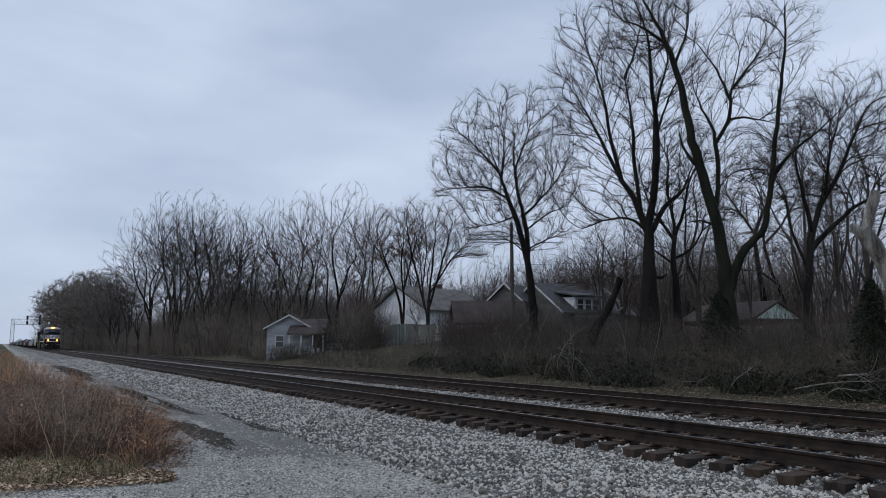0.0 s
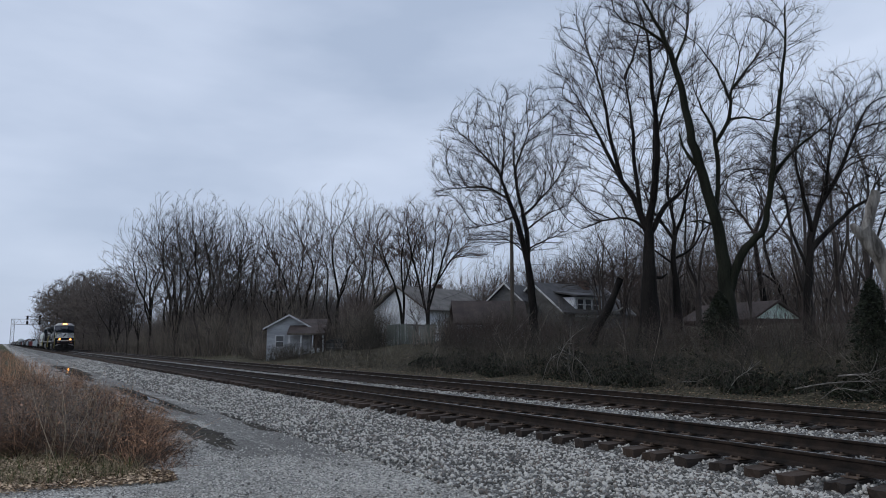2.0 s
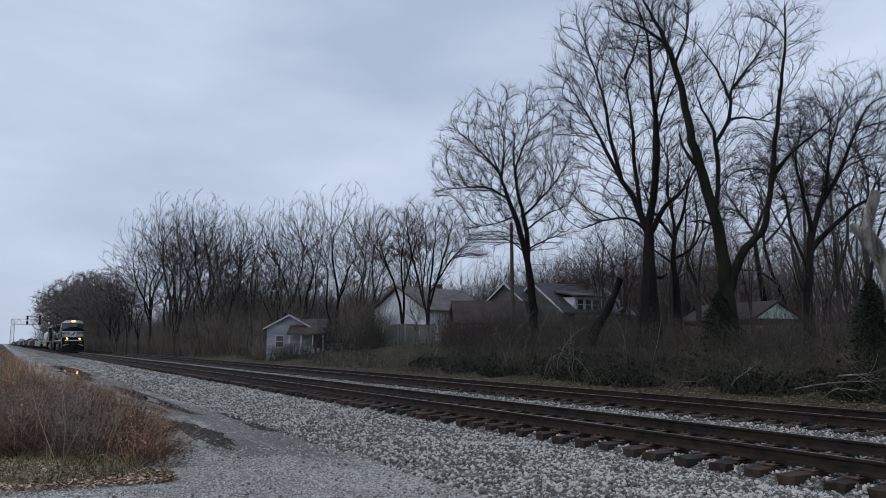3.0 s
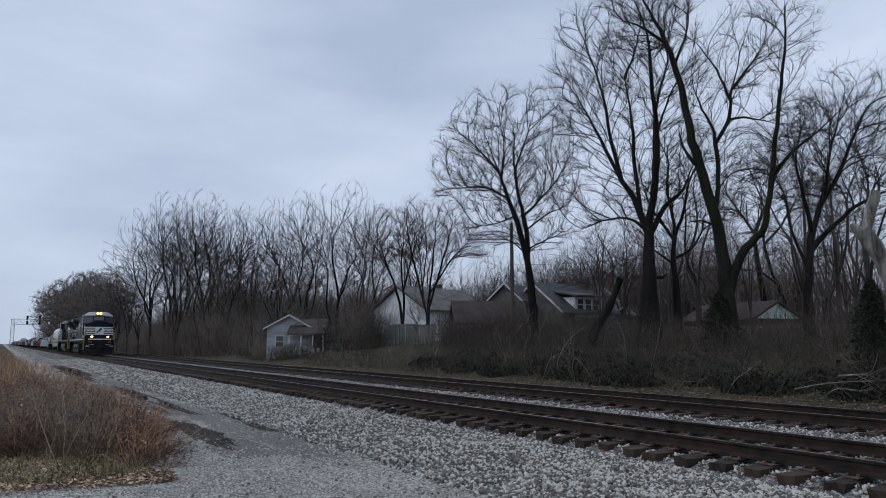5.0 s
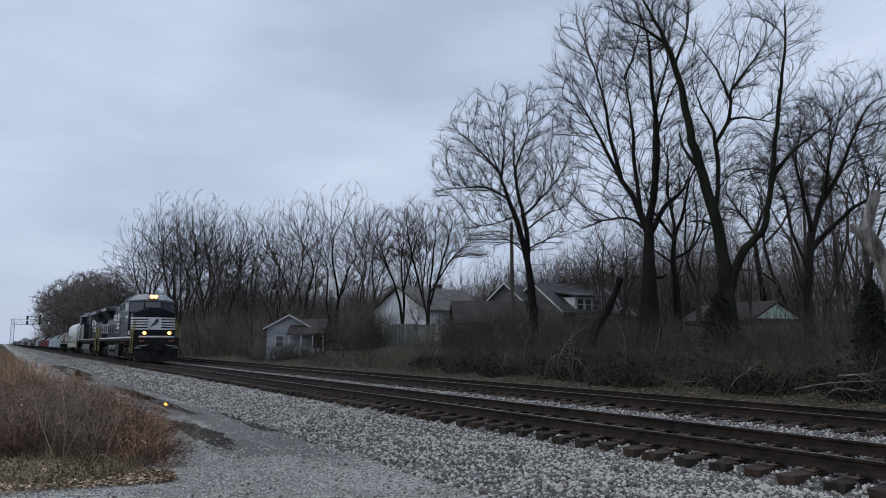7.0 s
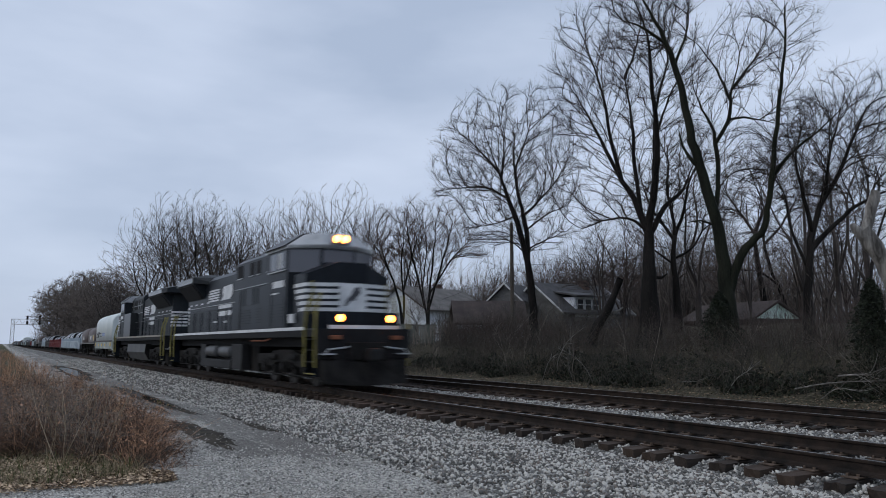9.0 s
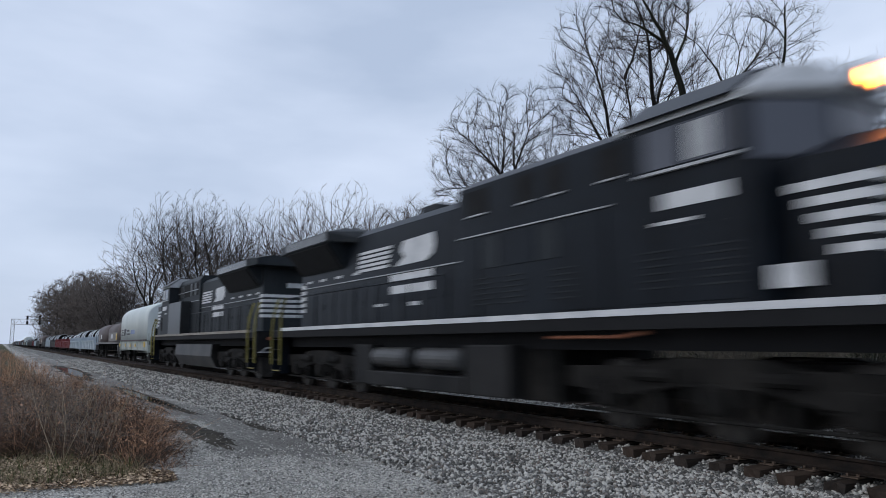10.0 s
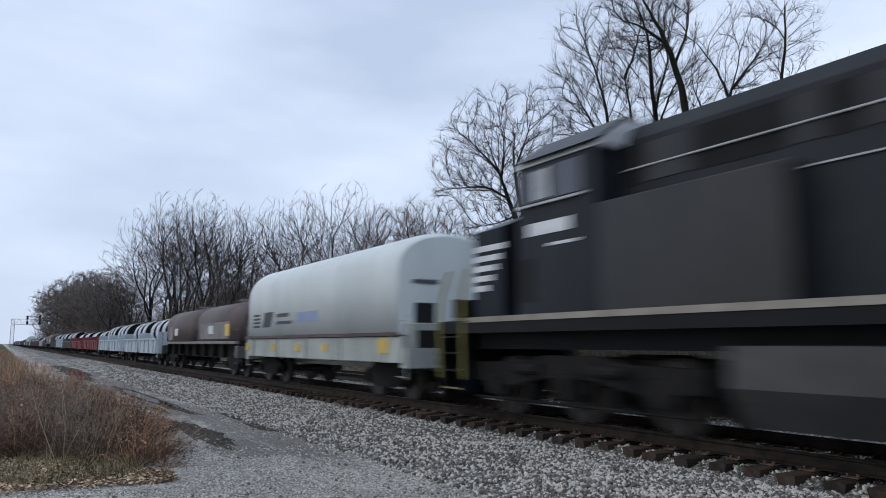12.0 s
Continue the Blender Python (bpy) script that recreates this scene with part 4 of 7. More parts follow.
    for x0, x1, y, z in ((-10.0, -8.6, -1.42, 1.28), (-15.1, -14.2, -1.42, 1.28), (-14.2, -10.0, -1.46, 0.66)):
        part("tank_box", boxed(x0, x1, y, -1.05, 0.32, z, 0.03), M_TANK, loco)
    for x0, x1 in ((-14.0, -12.45), (-11.85, -10.3)):
        bm = rod(bmesh.new(), (x0, -1.26, 0.98), (x1, -1.26, 0.98), 0.235, 20)
        rod(bm, (x0 - 0.08, -1.26, 0.98), (x0, -1.26, 0.98), 0.13, 16, 0.235)
        rod(bm, (x1, -1.26, 0.98), (x1 + 0.08, -1.26, 0.98), 0.235, 16, 0.13)
        part("air_reservoir", bm, M_RESERVOIR, loco, "grey cylindrical air reservoir", smooth=False)
    bm = bmesh.new()
    pipe(bm, [(-7.5, -1.4, 1.4), (-5.9, -1.4, 1.4), (-5.4, -1.4, 1.46)], 0.03)
    part("brake_pipe", bm, M_SILLRED, loco, "rust-red pipe under the sill")
    for x in (-4.45, -17.95):
        side_truck(loco, x)
        for ax in (-1.95, 0, 1.95):
            wheelset(loco, x + ax, R_WHEEL)
    return loco


# ---------------------------------------------------------------- freight cars
def car_truck(parent, x):
    for s in (-1, 1):
        bm = bmesh.new()
        prism(bm, [(x - 1.1, 0.38), (x - 1.15, 0.62), (x - 0.4, 0.86), (x + 0.4, 0.86), (x + 1.15, 0.62), (x + 1.1, 0.38), (x + 0.45, 0.26), (x - 0.45, 0.26)], 1, s * 0.95, s * 1.1)
        for ax in (-0.88, 0.88):
            rod(bm, (x + ax, s * 1.08, 0.46), (x + ax, s * 1.2, 0.46), 0.11, 10)
        part("truck_frame", bm, M_UNDER, parent)
    for ax in (-0.88, 0.88):
        wheelset(parent, x + ax, 0.46)


def car_frame(parent, length, material, z=1.0):
    bm = boxed(-length + 0.7, -0.7, -0.35, 0.35, z - 0.35, z + 0.1)
    for e in (-length + 0.55, -0.85):
        box(bm, e, e + 0.3, -1.45, 1.45, z - 0.25, z + 0.2)
    part("centre_sill", bm, material, parent)
    for e, o in ((-length, 1), (0, -1)):
        bm = boxed(min(e, e + o * 0.7), max(e, e + o * 0.7), -0.12, 0.12, 0.72, 0.96)
        part("coupler", bm, M_UNDER, parent)
    for e in (-length + 0.6, -0.65):
        for y in (-1.42, 1.42):
            bm = bmesh.new()
            for k in range(5):
                pipe(bm, [(e, y, 0.55 + 0.32 * k), (e + 0.4 * (1 if e < -1 else -1), y, 0.55 + 0.32 * k)], 0.015, 5)
            pipe(bm, [(e, y, 0.5), (e, y, 1.95)], 0.018, 5)
            part("ladder", bm, material, parent)


def arch(hw, z0, z1, rise, n=7):
    """A cover's section: upright sides and a rounded crown."""
    side = [(-hw, z0), (-hw, z1)]
    crown = [(-hw * math.cos(math.pi * k / (n + 1)), z1 + rise * math.sin(math.pi * k / (n + 1)) ** 0.75) for k in range(1, n + 1)]
    return side + crown + [(hw, z1), (hw, z0)]


def make_grey_coil_car():
    car = thing("coil_car", "grey covered coil car with a tall rounded hood", "freight car", group="cars of the train")
    L = 13.4
    sec = arch(1.5, 1.50, 2.95, 1.05, 15)
    bm = bmesh.new()
    rings = []
    for x, k in ((-L + 0.75, 0.90), (-L + 0.83, 0.945), (-L + 1.0, 0.98), (-L + 1.3, 1.0), (-1.4, 1.0), (-1.12, 0.985), (-0.95, 0.95)):
        rings.append([(x, y * (0.6 + 0.4 * k), 1.5 + (z - 1.5) * k) for y, z in sec])
    loft(bm, rings)
    cover = part("cover", bm, M_HOODGREY, car, "tall grey rounded cover")
    cover.data.polygons.foreach_set("use_smooth", [len(p.vertices) == 4 for p in cover.data.polygons])
    bm = bmesh.new()
    for s in (-1, 1):
        box(bm, -L + 0.7, -0.9, s * 1.5, s * 1.56, 1.48, 1.56)
    part("cover_rim", bm, M_BROWN, cover, "rust-brown lower rim")
    for s in (-1, 1):
        bm = boxed(-L + 0.75, -0.75, s * 1.36, s * 1.5, 0.86, 1.46, 0.02)
        for k in range(5):
            x = -L + 1.6 + k * 2.55
            box(bm, x - 0.05, x + 0.05, s * 1.5, s * 1.54, 0.86, 1.46)
        skirt = part("side_sill", bm, M_SKIRTGREY, car, "pale grey ribbed side sill")
        for x, w in ((-1.6, 0.42), (-5.2, 0.28), (-7.3, 0.28), (-9.6, 0.28), (-L + 0.95, 0.3)):
            part("reflector", boxed(x - w / 2, x + w / 2, s * 1.5, s * 1.545, 1.08, 1.08 + 0.8 * w), M_REFLECT, skirt, "yellow reflector")
        # faded plain marks in place of the lettering
        d = s
        for k in range(4):
            part("logo_bar", boxed(-L + 1.5, -L + 2.3, s * 1.5, s * 1.508, 1.85 + 0.13 * k, 1.92 + 0.13 * k), M_LOGODARK, cover, "dark painted mark")
        part("logo_shape", prismed([(-L + 2.6, 1.85), (-L + 3.4, 1.85), (-L + 3.7, 2.35), (-L + 2.75, 2.35)], 1, s * 1.5, s * 1.508), M_LOGODARK, cover)
        part("logo_bar", boxed(-L + 4.0, -L + 5.2, s * 1.5, s * 1.508, 2.15, 2.27), M_LOGODARK, cover)
        part("logo_bar", boxed(-L + 4.0, -L + 5.5, s * 1.5, s * 1.508, 1.92, 2.02), M_LOGODARK, cover)
        part("logo_bar", boxed(-L + 5.9, -L + 7.6, s * 1.5, s * 1.508, 1.95, 2.25), M_LOGOBLUE, cover, "faded blue lettering bar")
    part("end_plate", boxed(-0.95, -0.93, -1.1, -0.4, 2.7, 2.8), M_LOGODARK, cover)
    panel = part("end_panel", boxed(-0.95, -0.62, -1.3, 1.3, 0.95, 1.75), M_SKIRTGREY, car)
    # recesses and cover opening: dark sheets on the surface paint their inner shade
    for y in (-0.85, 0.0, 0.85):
        part("end_recess", boxed(-0.63, -0.612, y - 0.3, y + 0.3, 1.1, 1.6), M_DARK, panel, "flat dark sheet for the shade of an end recess")
    part("end_opening", boxed(-0.97, -0.94, -1.05, -0.5, 1.78, 2.25), M_DARK, cover, "flat dark sheet for the shade in the cover's end opening")
    part("vent", boxed(-9.0, -8.2, -0.2, 0.2, 3.96, 4.08, 0.03), M_GREYCAR, cover)
    car_frame(car, L, M_SKIRTGREY)
    for x in (-2.3, -L + 2.3):
        car_truck(car, x)
    return car


def make_brown_coil_car():
    car = thing("coil_car", "brown covered coil car with two patched covers", "freight car", group="cars of the train")
    L = 16.4
    for k, (a, b) in enumerate(((-8.1, -1.0), (-15.4, -8.3))):
        bm = bmesh.new()
        sec = arch(1.35, 1.42, 2.2, 0.9, 11)
        small = [(y * 0.8, 1.42 + (z - 1.42) * 0.82) for y, z in sec]
        loft(bm, [[(a, *p) for p in small], [(a + 0.5, *p) for p in sec], [(b - 0.5, *p) for p in sec], [(b, *p) for p in small]])
        cover = part("cover", bm, M_BROWN, car, "brown rounded cover")
        cover.data.polygons.foreach_set("use_smooth", [len(p.vertices) == 4 for p in cover.data.polygons])
        for s in (-1, 1):
            part("primer_patch", boxed(a + 1.0, b - 1.2 if k == 0 else a + 2.2, s * 1.35, s * 1.36, 1.5, 2.2), M_PATCH, cover, "paler primer patch")
            part("data_panel", boxed(a + 2.6, a + 3.4, s * 1.36, s * 1.368, 1.72, 2.08), M_WHITE, cover, "white data panel")
        if k == 0:
            for s in (-1, 1):
                part("yellow_panel", boxed(b - 1.75, b - 1.1, s * 1.36, s * 1.37, 1.62, 2.1), M_REFLECT, cover, "yellow panel")
        part("lifting_bail", rod(bmesh.new(), (a + 3.4, -0.3, 3.16), (a + 3.7, 0.3, 3.16), 0.09, 8), M_GREYCAR, cover)
    for s in (-1, 1):
        part("side_sill", boxed(-L + 0.8, -0.8, s * 1.3, s * 1.45, 1.28, 1.4, 0.02), M_PATCH, car, "worn pale side sill")
        for k in range(9):
            x = -L + 1.6 + k * 1.65
            part("side_rib", boxed(x - 0.05, x + 0.05, s * 1.1, s * 1.3, 0.75, 1.3), M_UNDER, car)
    part("trough", boxed(-L + 1.0, -1.0, -1.1, 1.1, 0.72, 1.42), M_UNDER, car)
    car_frame(car, L, M_GREYCAR)
    for x in (-2.2, -L + 2.2):
        car_truck(car, x)
    return car


def make_open_coil_car(paint, label, loads, sill_label):
    """An open trough car whose steel coils lie along it, wrapped in pale sheet."""
    car = thing("coil_car", label, "freight car", group="cars of the train")
    L = 15.4
    for s in (-1, 1):
        for a, b in ((-7.5, -1.2), (-14.2, -7.9)):
            bm = prismed([(a, 1.55), (b, 1.55), (b - 0.35, 0.72), (a + 0.35, 0.72)], 1, s * 1.25, s * 1.42)
            box(bm, a - 0.05, b + 0.05, s * 1.25, s * 1.5, 1.52, 1.62)
            for k in range(4):
                x = a + 0.8 + k * 1.55
                box(bm, x - 0.06, x + 0.06, s * 1.42, s * 1.48, 0.76, 1.54)
            part("side_sill", bm, paint, car, sill_label)
    part("trough", boxed(-L + 1.1, -1.1, -1.25, 1.25, 0.8, 1.15), paint, car)
    for e in (-0.95, -L / 2 - 0.05, -L + 0.85):
        bm = boxed(e - 0.07, e + 0.07, -1.4, 1.4, 0.8, 2.0, 0.02)
        part("bulkhead", bm, paint, car)
    for x, w, r in loads:
        bm = rod(bmesh.new(), (x - w / 2, 0, 1.12 + r), (x + w / 2, 0, 1.12 + r), r, 24)
        coil = part("steel_coil", bm, M_WRAP, car, "steel coil wrapped in pale sheet")
        bm = bmesh.new()
        for o in (-0.3 * w, 0.3 * w):
            rod(bm, (x + o - 0.03, 0, 1.12 + r), (x + o + 0.03, 0, 1.12 + r), r + 0.006, 24)
        part("strap", bm, M_GREYCAR, coil)
        for e in (-1, 1):
            part("coil_end", rod(bmesh.new(), (x + e * w / 2, 0, 1.12 + r), (x + e * (w / 2 + 0.012), 0, 1.12 + r), r - 0.03, 24), M_UNDER, coil, "dark end of the coil")
    car_frame(car, L, paint, z=0.98)
    for x in (-2.1, -L + 2.1):
        car_truck(car, x)
    return car


def make_train():
    """The consist: each entry is a thing and the distance of its front coupler behind the train's front."""
    consist = []
    lead = make_locomotive()
    consist.append((lead, 0.0, False))
    trail = copy_thing(lead, Matrix.Identity(4))
    tagged(trail, "dusty black diesel locomotive running backwards behind the leader", "locomotive")
    for o in trail.children_recursive:
        if o.name.startswith(("headlight", "ditch_light", "lamp_bowl")) and "housing" not in o.name and "case" not in o.name:
            o.data = o.data.copy()
            o.data.materials[0] = M_CABGLASS
            o["label"] = "unlit lamp glass"
        if o.name.startswith(("cab.", "long_hood", "equipment_hood", "hood_door")):
            o.data = o.data.copy()
            o.data.materials[0] = M_DUSTY
        if o.name.startswith("radiator"):  # this engine's wings reach farther forward
            o.scale, o.location = (1.28, 1, 1), (5.908, 0, 0)
    consist.append((trail, 22.4, True))
    at = 44.8
    grey = make_grey_coil_car()
    consist.append((grey, at, False))
    at += 13.5
    brown = make_brown_coil_car()
    consist.append((brown, at, False))
    at += 16.5
    six = [(-2.2, 1.0, 0.88), (-4.2, 1.0, 0.88), (-6.2, 1.0, 0.86), (-9.3, 1.0, 0.87), (-11.3, 1.0, 0.86), (-13.2, 0.9, 0.84)]
    four = [(-2.6, 1.5, 0.72), (-5.6, 1.4, 0.68), (-10.0, 1.5, 0.72), (-12.8, 1.4, 0.68)]
    blue = make_open_coil_car(M_BLUECAR, "pale blue-grey open coil car loaded with wrapped coils", six, "pale blue side sill")
    red = make_open_coil_car(M_REDCAR, "dull red open coil car loaded with wrapped coils", four, "dull red side sill")
    sooty = make_open_coil_car(M_GREYCAR, "sooty grey open coil car loaded with wrapped coils", six, "sooty side sill")
    models = {"b": blue, "r": red, "s": sooty, "n": brown, "g": grey}
    first = {"b": True, "r": True, "s": True}
    for kind in "bbrrsbsnsbrsssbsgsbsnsrsbsssbsrsbsnsssbrsb":
        ob = models[kind]
        if first.pop(kind, False):
            consist.append((ob, at, False))
        else:
            consist.append((copy_thing(ob, Matrix.Identity(4)), at, False))
        at += {"n": 16.5, "g": 13.5}.get(kind, 15.5)
    return consist


CONSIST = make_train()

# ---------------------------------------------------------------- trees
def curve_through(points, n):
    """n points along a smooth line through the given ones."""
    p = np.array(points, float)
    p = np.vstack([2 * p[0] - p[1], p, 2 * p[-1] - p[-2]])
    u = np.linspace(0, len(p) - 3 - 1e-6, n)
    i = u.astype(int)
    f = (u - i)[:, None]
    a, b, c, d = p[i], p[i + 1], p[i + 2], p[i + 3]
    return 0.5 * (2 * b + (c - a) * f + (2 * a - 5 * b + 4 * c - d) * f ** 2 + (3 * b - a - 3 * c + d) * f ** 3)


def sprout(rng, pts, rad, count, n, ratio, angle, up, wander, start=0.25, tip=0.35, thin=0.55, least=0.25):
    """Side shoots of every branch given: a new level of branches."""
    p, m = rad.shape
    seg = np.linalg.norm(np.diff(pts, axis=1), axis=2).sum(1)
    own = np.sort(rng.choice(p, p * count, p=seg ** 1.1 / (seg ** 1.1).sum()))  # as many as a branch is long
    t = start + (1 - start) * rng.random(p * count)
    k = np.minimum((t * (m - 1)).astype(int), m - 2)
    f = (t * (m - 1) - k)[:, None]
    base = pts[own, k] * (1 - f) + pts[own, k + 1] * f
    way = pts[own, k + 1] - pts[own, k]
    way /= np.linalg.norm(way, axis=1, keepdims=True) + 1e-9
    r0 = (rad[own, k] * (1 - f[:, 0]) + rad[own, k + 1] * f[:, 0]) * thin * rng.uniform(0.75, 1.1, len(own))
    side = np.cross(way, rng.normal(size=(len(own), 3)))
    side /= np.linalg.norm(side, axis=1, keepdims=True) + 1e-9
    a = np.radians(angle) * rng.uniform(0.6, 1.3, len(own))[:, None]
    d = way * np.cos(a) + side * np.sin(a)
    length = np.maximum(seg[own] * ratio * (1.15 - 0.6 * t) * rng.uniform(0.6, 1.25, len(own)), least)
    out = np.zeros((len(own), n, 3))
    out[:, 0] = base
    for j in range(1, n):
        d = d + rng.normal(size=d.shape) * wander + np.array([0, 0, up / (n - 1)])
        d /= np.linalg.norm(d, axis=1, keepdims=True)
        out[:, j] = out[:, j - 1] + d * (length / (n - 1))[:, None]
    taper = np.linspace(1, tip, n)
    return out, r0[:, None] * taper


def crown_points(rng, lobes, count):
    """Places in the air that the branches reach for: lobes are ellipsoids (middle, radii across, away, above and below), fuller towards their rim."""
    size = np.array([(a * b * (c + d)) ** 0.8 for _, (a, b, c, d) in lobes])
    out = []
    for (mid, (a, b, c, d)), share in zip(lobes, size / size.sum()):
        n = int(count * share) + 1
        q = rng.normal(size=(n, 3))
        q *= (rng.random(n) ** 0.42 / np.linalg.norm(q, axis=1))[:, None]
        h = np.where(q[:, 2] > 0, c, d)
        out.append(np.array(mid) + np.outer(q[:, 0] * a, RIGHT) + np.outer(q[:, 1] * b, AWAY) + np.outer(q[:, 2] * h, (0, 0, 1)))
    return np.concatenate(out)


def grow(rng, pos, parent, goals, step, reach, stop, focus, keep=0.9, up=0.08, wander=0.1, fan=0.75, rounds=120):
    """Branches that grow towards the nearest free places of the crown; returns the nodes and each one's parent."""
    limit = 16000
    p = np.zeros((limit, 3))
    par = np.full(limit, -1)
    n = len(pos)
    p[:n], par[:n] = pos, parent
    kids = np.bincount(par[1:n][par[1:n] >= 0], minlength=limit)
    d = np.linalg.norm(goals[:, None] - p[None, :n], axis=2)
    near, dist = d.argmin(1), d.min(1)
    free = dist > stop
    goals, near, dist = goals[free], near[free], dist[free]
    for _ in range(rounds):
        act = (dist < reach) & (kids[near] < 3)
        if not act.any() or n > limit - 3000:
            break
        who, inv = np.unique(near[act], return_inverse=True)
        pull = np.zeros((len(who), 3))
        w = goals[act] - p[near[act]]
        np.add.at(pull, inv, w / (np.linalg.norm(w, axis=1, keepdims=True) + 1e-9))
        pull /= np.linalg.norm(pull, axis=1, keepdims=True) + 1e-9
        back = p[who] - p[np.maximum(par[who], 0)]
        back /= np.linalg.norm(back, axis=1, keepdims=True) + 1e-9
        out = p[who] - focus  # away from the heart of the tree, towards the light
        out /= np.linalg.norm(out, axis=1, keepdims=True) + 1e-9
        lead = np.where(kids[who] == 0, 1.3, 1.0)[:, None]  # a leading shoot bends less than a side shoot
        go = pull + keep * lead * back + fan * out + rng.normal(size=pull.shape) * wander + np.array([0, 0, up])
        go[:, 2] = np.maximum(go[:, 2], -0.08)  # no bough hangs
        go /= np.linalg.norm(go, axis=1, keepdims=True)
        new_p = p[who] + go * step
        m = len(who)
        p[n:n + m], par[n:n + m] = new_p, who
        kids[who] += 1
        d = np.linalg.norm(goals[:, None] - new_p[None], axis=2)
        k = d.argmin(1)
        dn = d[np.arange(len(goals)), k]
        better = dn < dist
        near, dist = np.where(better, n + k, near), np.where(better, dn, dist)
        n += m
        free = dist > stop
        goals, near, dist = goals[free], near[free], dist[free]
        if not len(goals):
            break
    return p[:n], par[:n]


def tree_parts(tree, rng, stems, stem_rad, lobes, count, step, finest, bark, twig, twigs=(2, 2), twig_len=0.9, up=0.12, keep=0.8, wander=0.15, fan=0.62, heart=0.35, reach=6, detail=True):
    """A bare tree: its stems as the trunk, the branches grown from them into the lobes as the crown. Stems are lines of points with radii."""
    pos, par, rad0 = [], [], []
    for k, (line, r) in enumerate(zip(stems, stem_rad)):
        seg = np.linalg.norm(np.diff(line, axis=0), axis=1).sum()
        m = max(3, int(seg / (1.3 * step)) + 1)
        u = np.linspace(0, len(line) - 1, m)
        c = np.stack([np.interp(u, np.arange(len(line)), line[:, i]) for i in range(3)], 1)
        rr = np.interp(u, np.arange(len(line)), r)
        if k:
            done = np.concatenate(pos)
            at = int(np.linalg.norm(done - c[0], axis=1).argmin())
        else:
            at = -1
        base = sum(len(q) for q in pos)
        pos.append(c)
        par.append(np.concatenate([[at], base + np.arange(m - 1)]))
        rad0.append(rr)
    pos, par, rad0 = np.concatenate(pos), np.concatenate(par), np.concatenate(rad0)
    fixed = len(pos)
    focus = np.array([np.mean([q[-1][0] for q in stems]), np.mean([q[-1][1] for q in stems]), heart * max(q[-1][2] for q in stems)])
    p, par = grow(rng, pos, par, crown_points(rng, lobes, count), step, reach * step, 1.05 * step, focus, keep, up, wander, fan)
    n = len(p)
    # thickness: every branch carries what springs from it
    power, area = 2.25, np.zeros(n)
    for i in range(n - 1, 0, -1):
        if area[i] == 0:
            area[i] = finest ** power
        if par[i] >= 0:
            area[par[i]] += area[i]
    rad = np.maximum(area, finest ** power) ** (1 / power)
    cap = 0.8 * stem_rad[0].max()
    rad = np.minimum(rad, cap)
    rad[:fixed] = np.maximum(rad0, np.minimum(rad[:fixed], 1.15 * rad0 + 0.004))
    for i in range(fixed, n):
        rad[i] = min(rad[i], 0.92 * rad[par[i]])
    rad = np.maximum(rad, finest * 0.9)
    # main line of each fork, then straighten a little
    main = np.full(n, -1)
    for i in range(1, n):
        q = par[i]
        if q >= 0 and not (q < fixed - 1 and par[q + 1] == q and i >= fixed):
            if main[q] < 0 or rad[i] > rad[main[q]]:
                main[q] = i
    for _ in range(2):
        has = np.nonzero(main[fixed:] >= 0)[0] + fixed
        p[has] = 0.5 * p[has] + 0.25 * (p[par[has]] + p[main[has]])
    chains = {}
    starts = [i for i in range(n) if par[i] < 0 or main[par[i]] != i]
    for s in starts:
        line = [] if par[s] < 0 else [par[s]]
        i = s
        while i >= 0:
            line.append(i)
            i = main[i]
        if len(line) > 2 or s >= fixed:
            chains.setdefault((len(line), s < fixed), []).append(line)
    thick, thin = [], []
    for (ln, trunk), lines in chains.items():
        idx = np.array(lines)
        r = rad[idx].copy()
        r[:, 0] = np.minimum(r[:, 0], 1.25 * r[:, 1])
        r[:, -1] *= 0.6
        (thick if trunk else thin).append((p[idx], r, 10 if trunk else 4 if detail and r.max() > 4 * finest else 3))
    # twigs along the thin wood, and shoots on those
    slim = np.nonzero((rad < 4.5 * finest) & (np.arange(n) >= fixed))[0]
    base_i = np.repeat(slim, twigs[0])
    way = p[base_i] - p[par[base_i]]
    for level, many in enumerate((1, twigs[1])):
        if level:
            src = np.repeat(np.arange(len(tip)), many)
            f = rng.uniform(0.25, 0.9, len(src))[:, None]
            root, way, length = root[src] * (1 - f) + tip[src] * f, (tip - root)[src], length[src] * rng.uniform(0.4, 0.75, len(src))
        else:
            f = rng.random(len(base_i))[:, None]
            root = p[par[base_i]] * f + p[base_i] * (1 - f)
            length = twig_len * rng.uniform(0.45, 1.2, len(base_i))
        way = way / (np.linalg.norm(way, axis=1, keepdims=True) + 1e-9)
        side = np.cross(way, rng.normal(size=way.shape))
        side /= np.linalg.norm(side, axis=1, keepdims=True) + 1e-9
        a = np.radians(rng.uniform(16, 42, len(way)))[:, None]
        go = way * np.cos(a) + side * np.sin(a) + np.array([0, 0, up])
        tip = root + go / np.linalg.norm(go, axis=1, keepdims=True) * length[:, None]
        r = np.full((len(root), 2), finest * (0.85, 0.7)[level])
        thin.append((np.stack([root, tip], 1), r, 3))
    v, f = tube_arrays(thick)
    arrays("trunk", v, f, bark, tree, smooth=True)
    v, f = tube_arrays(thin)
    arrays("crown", v, f, twig, tree, "bare crown of fine branches")


RIGHT = Vector((math.sin(HEAD), math.cos(HEAD), 0))  # level, across the view
AWAY = Vector((-math.cos(HEAD), math.sin(HEAD), 0))


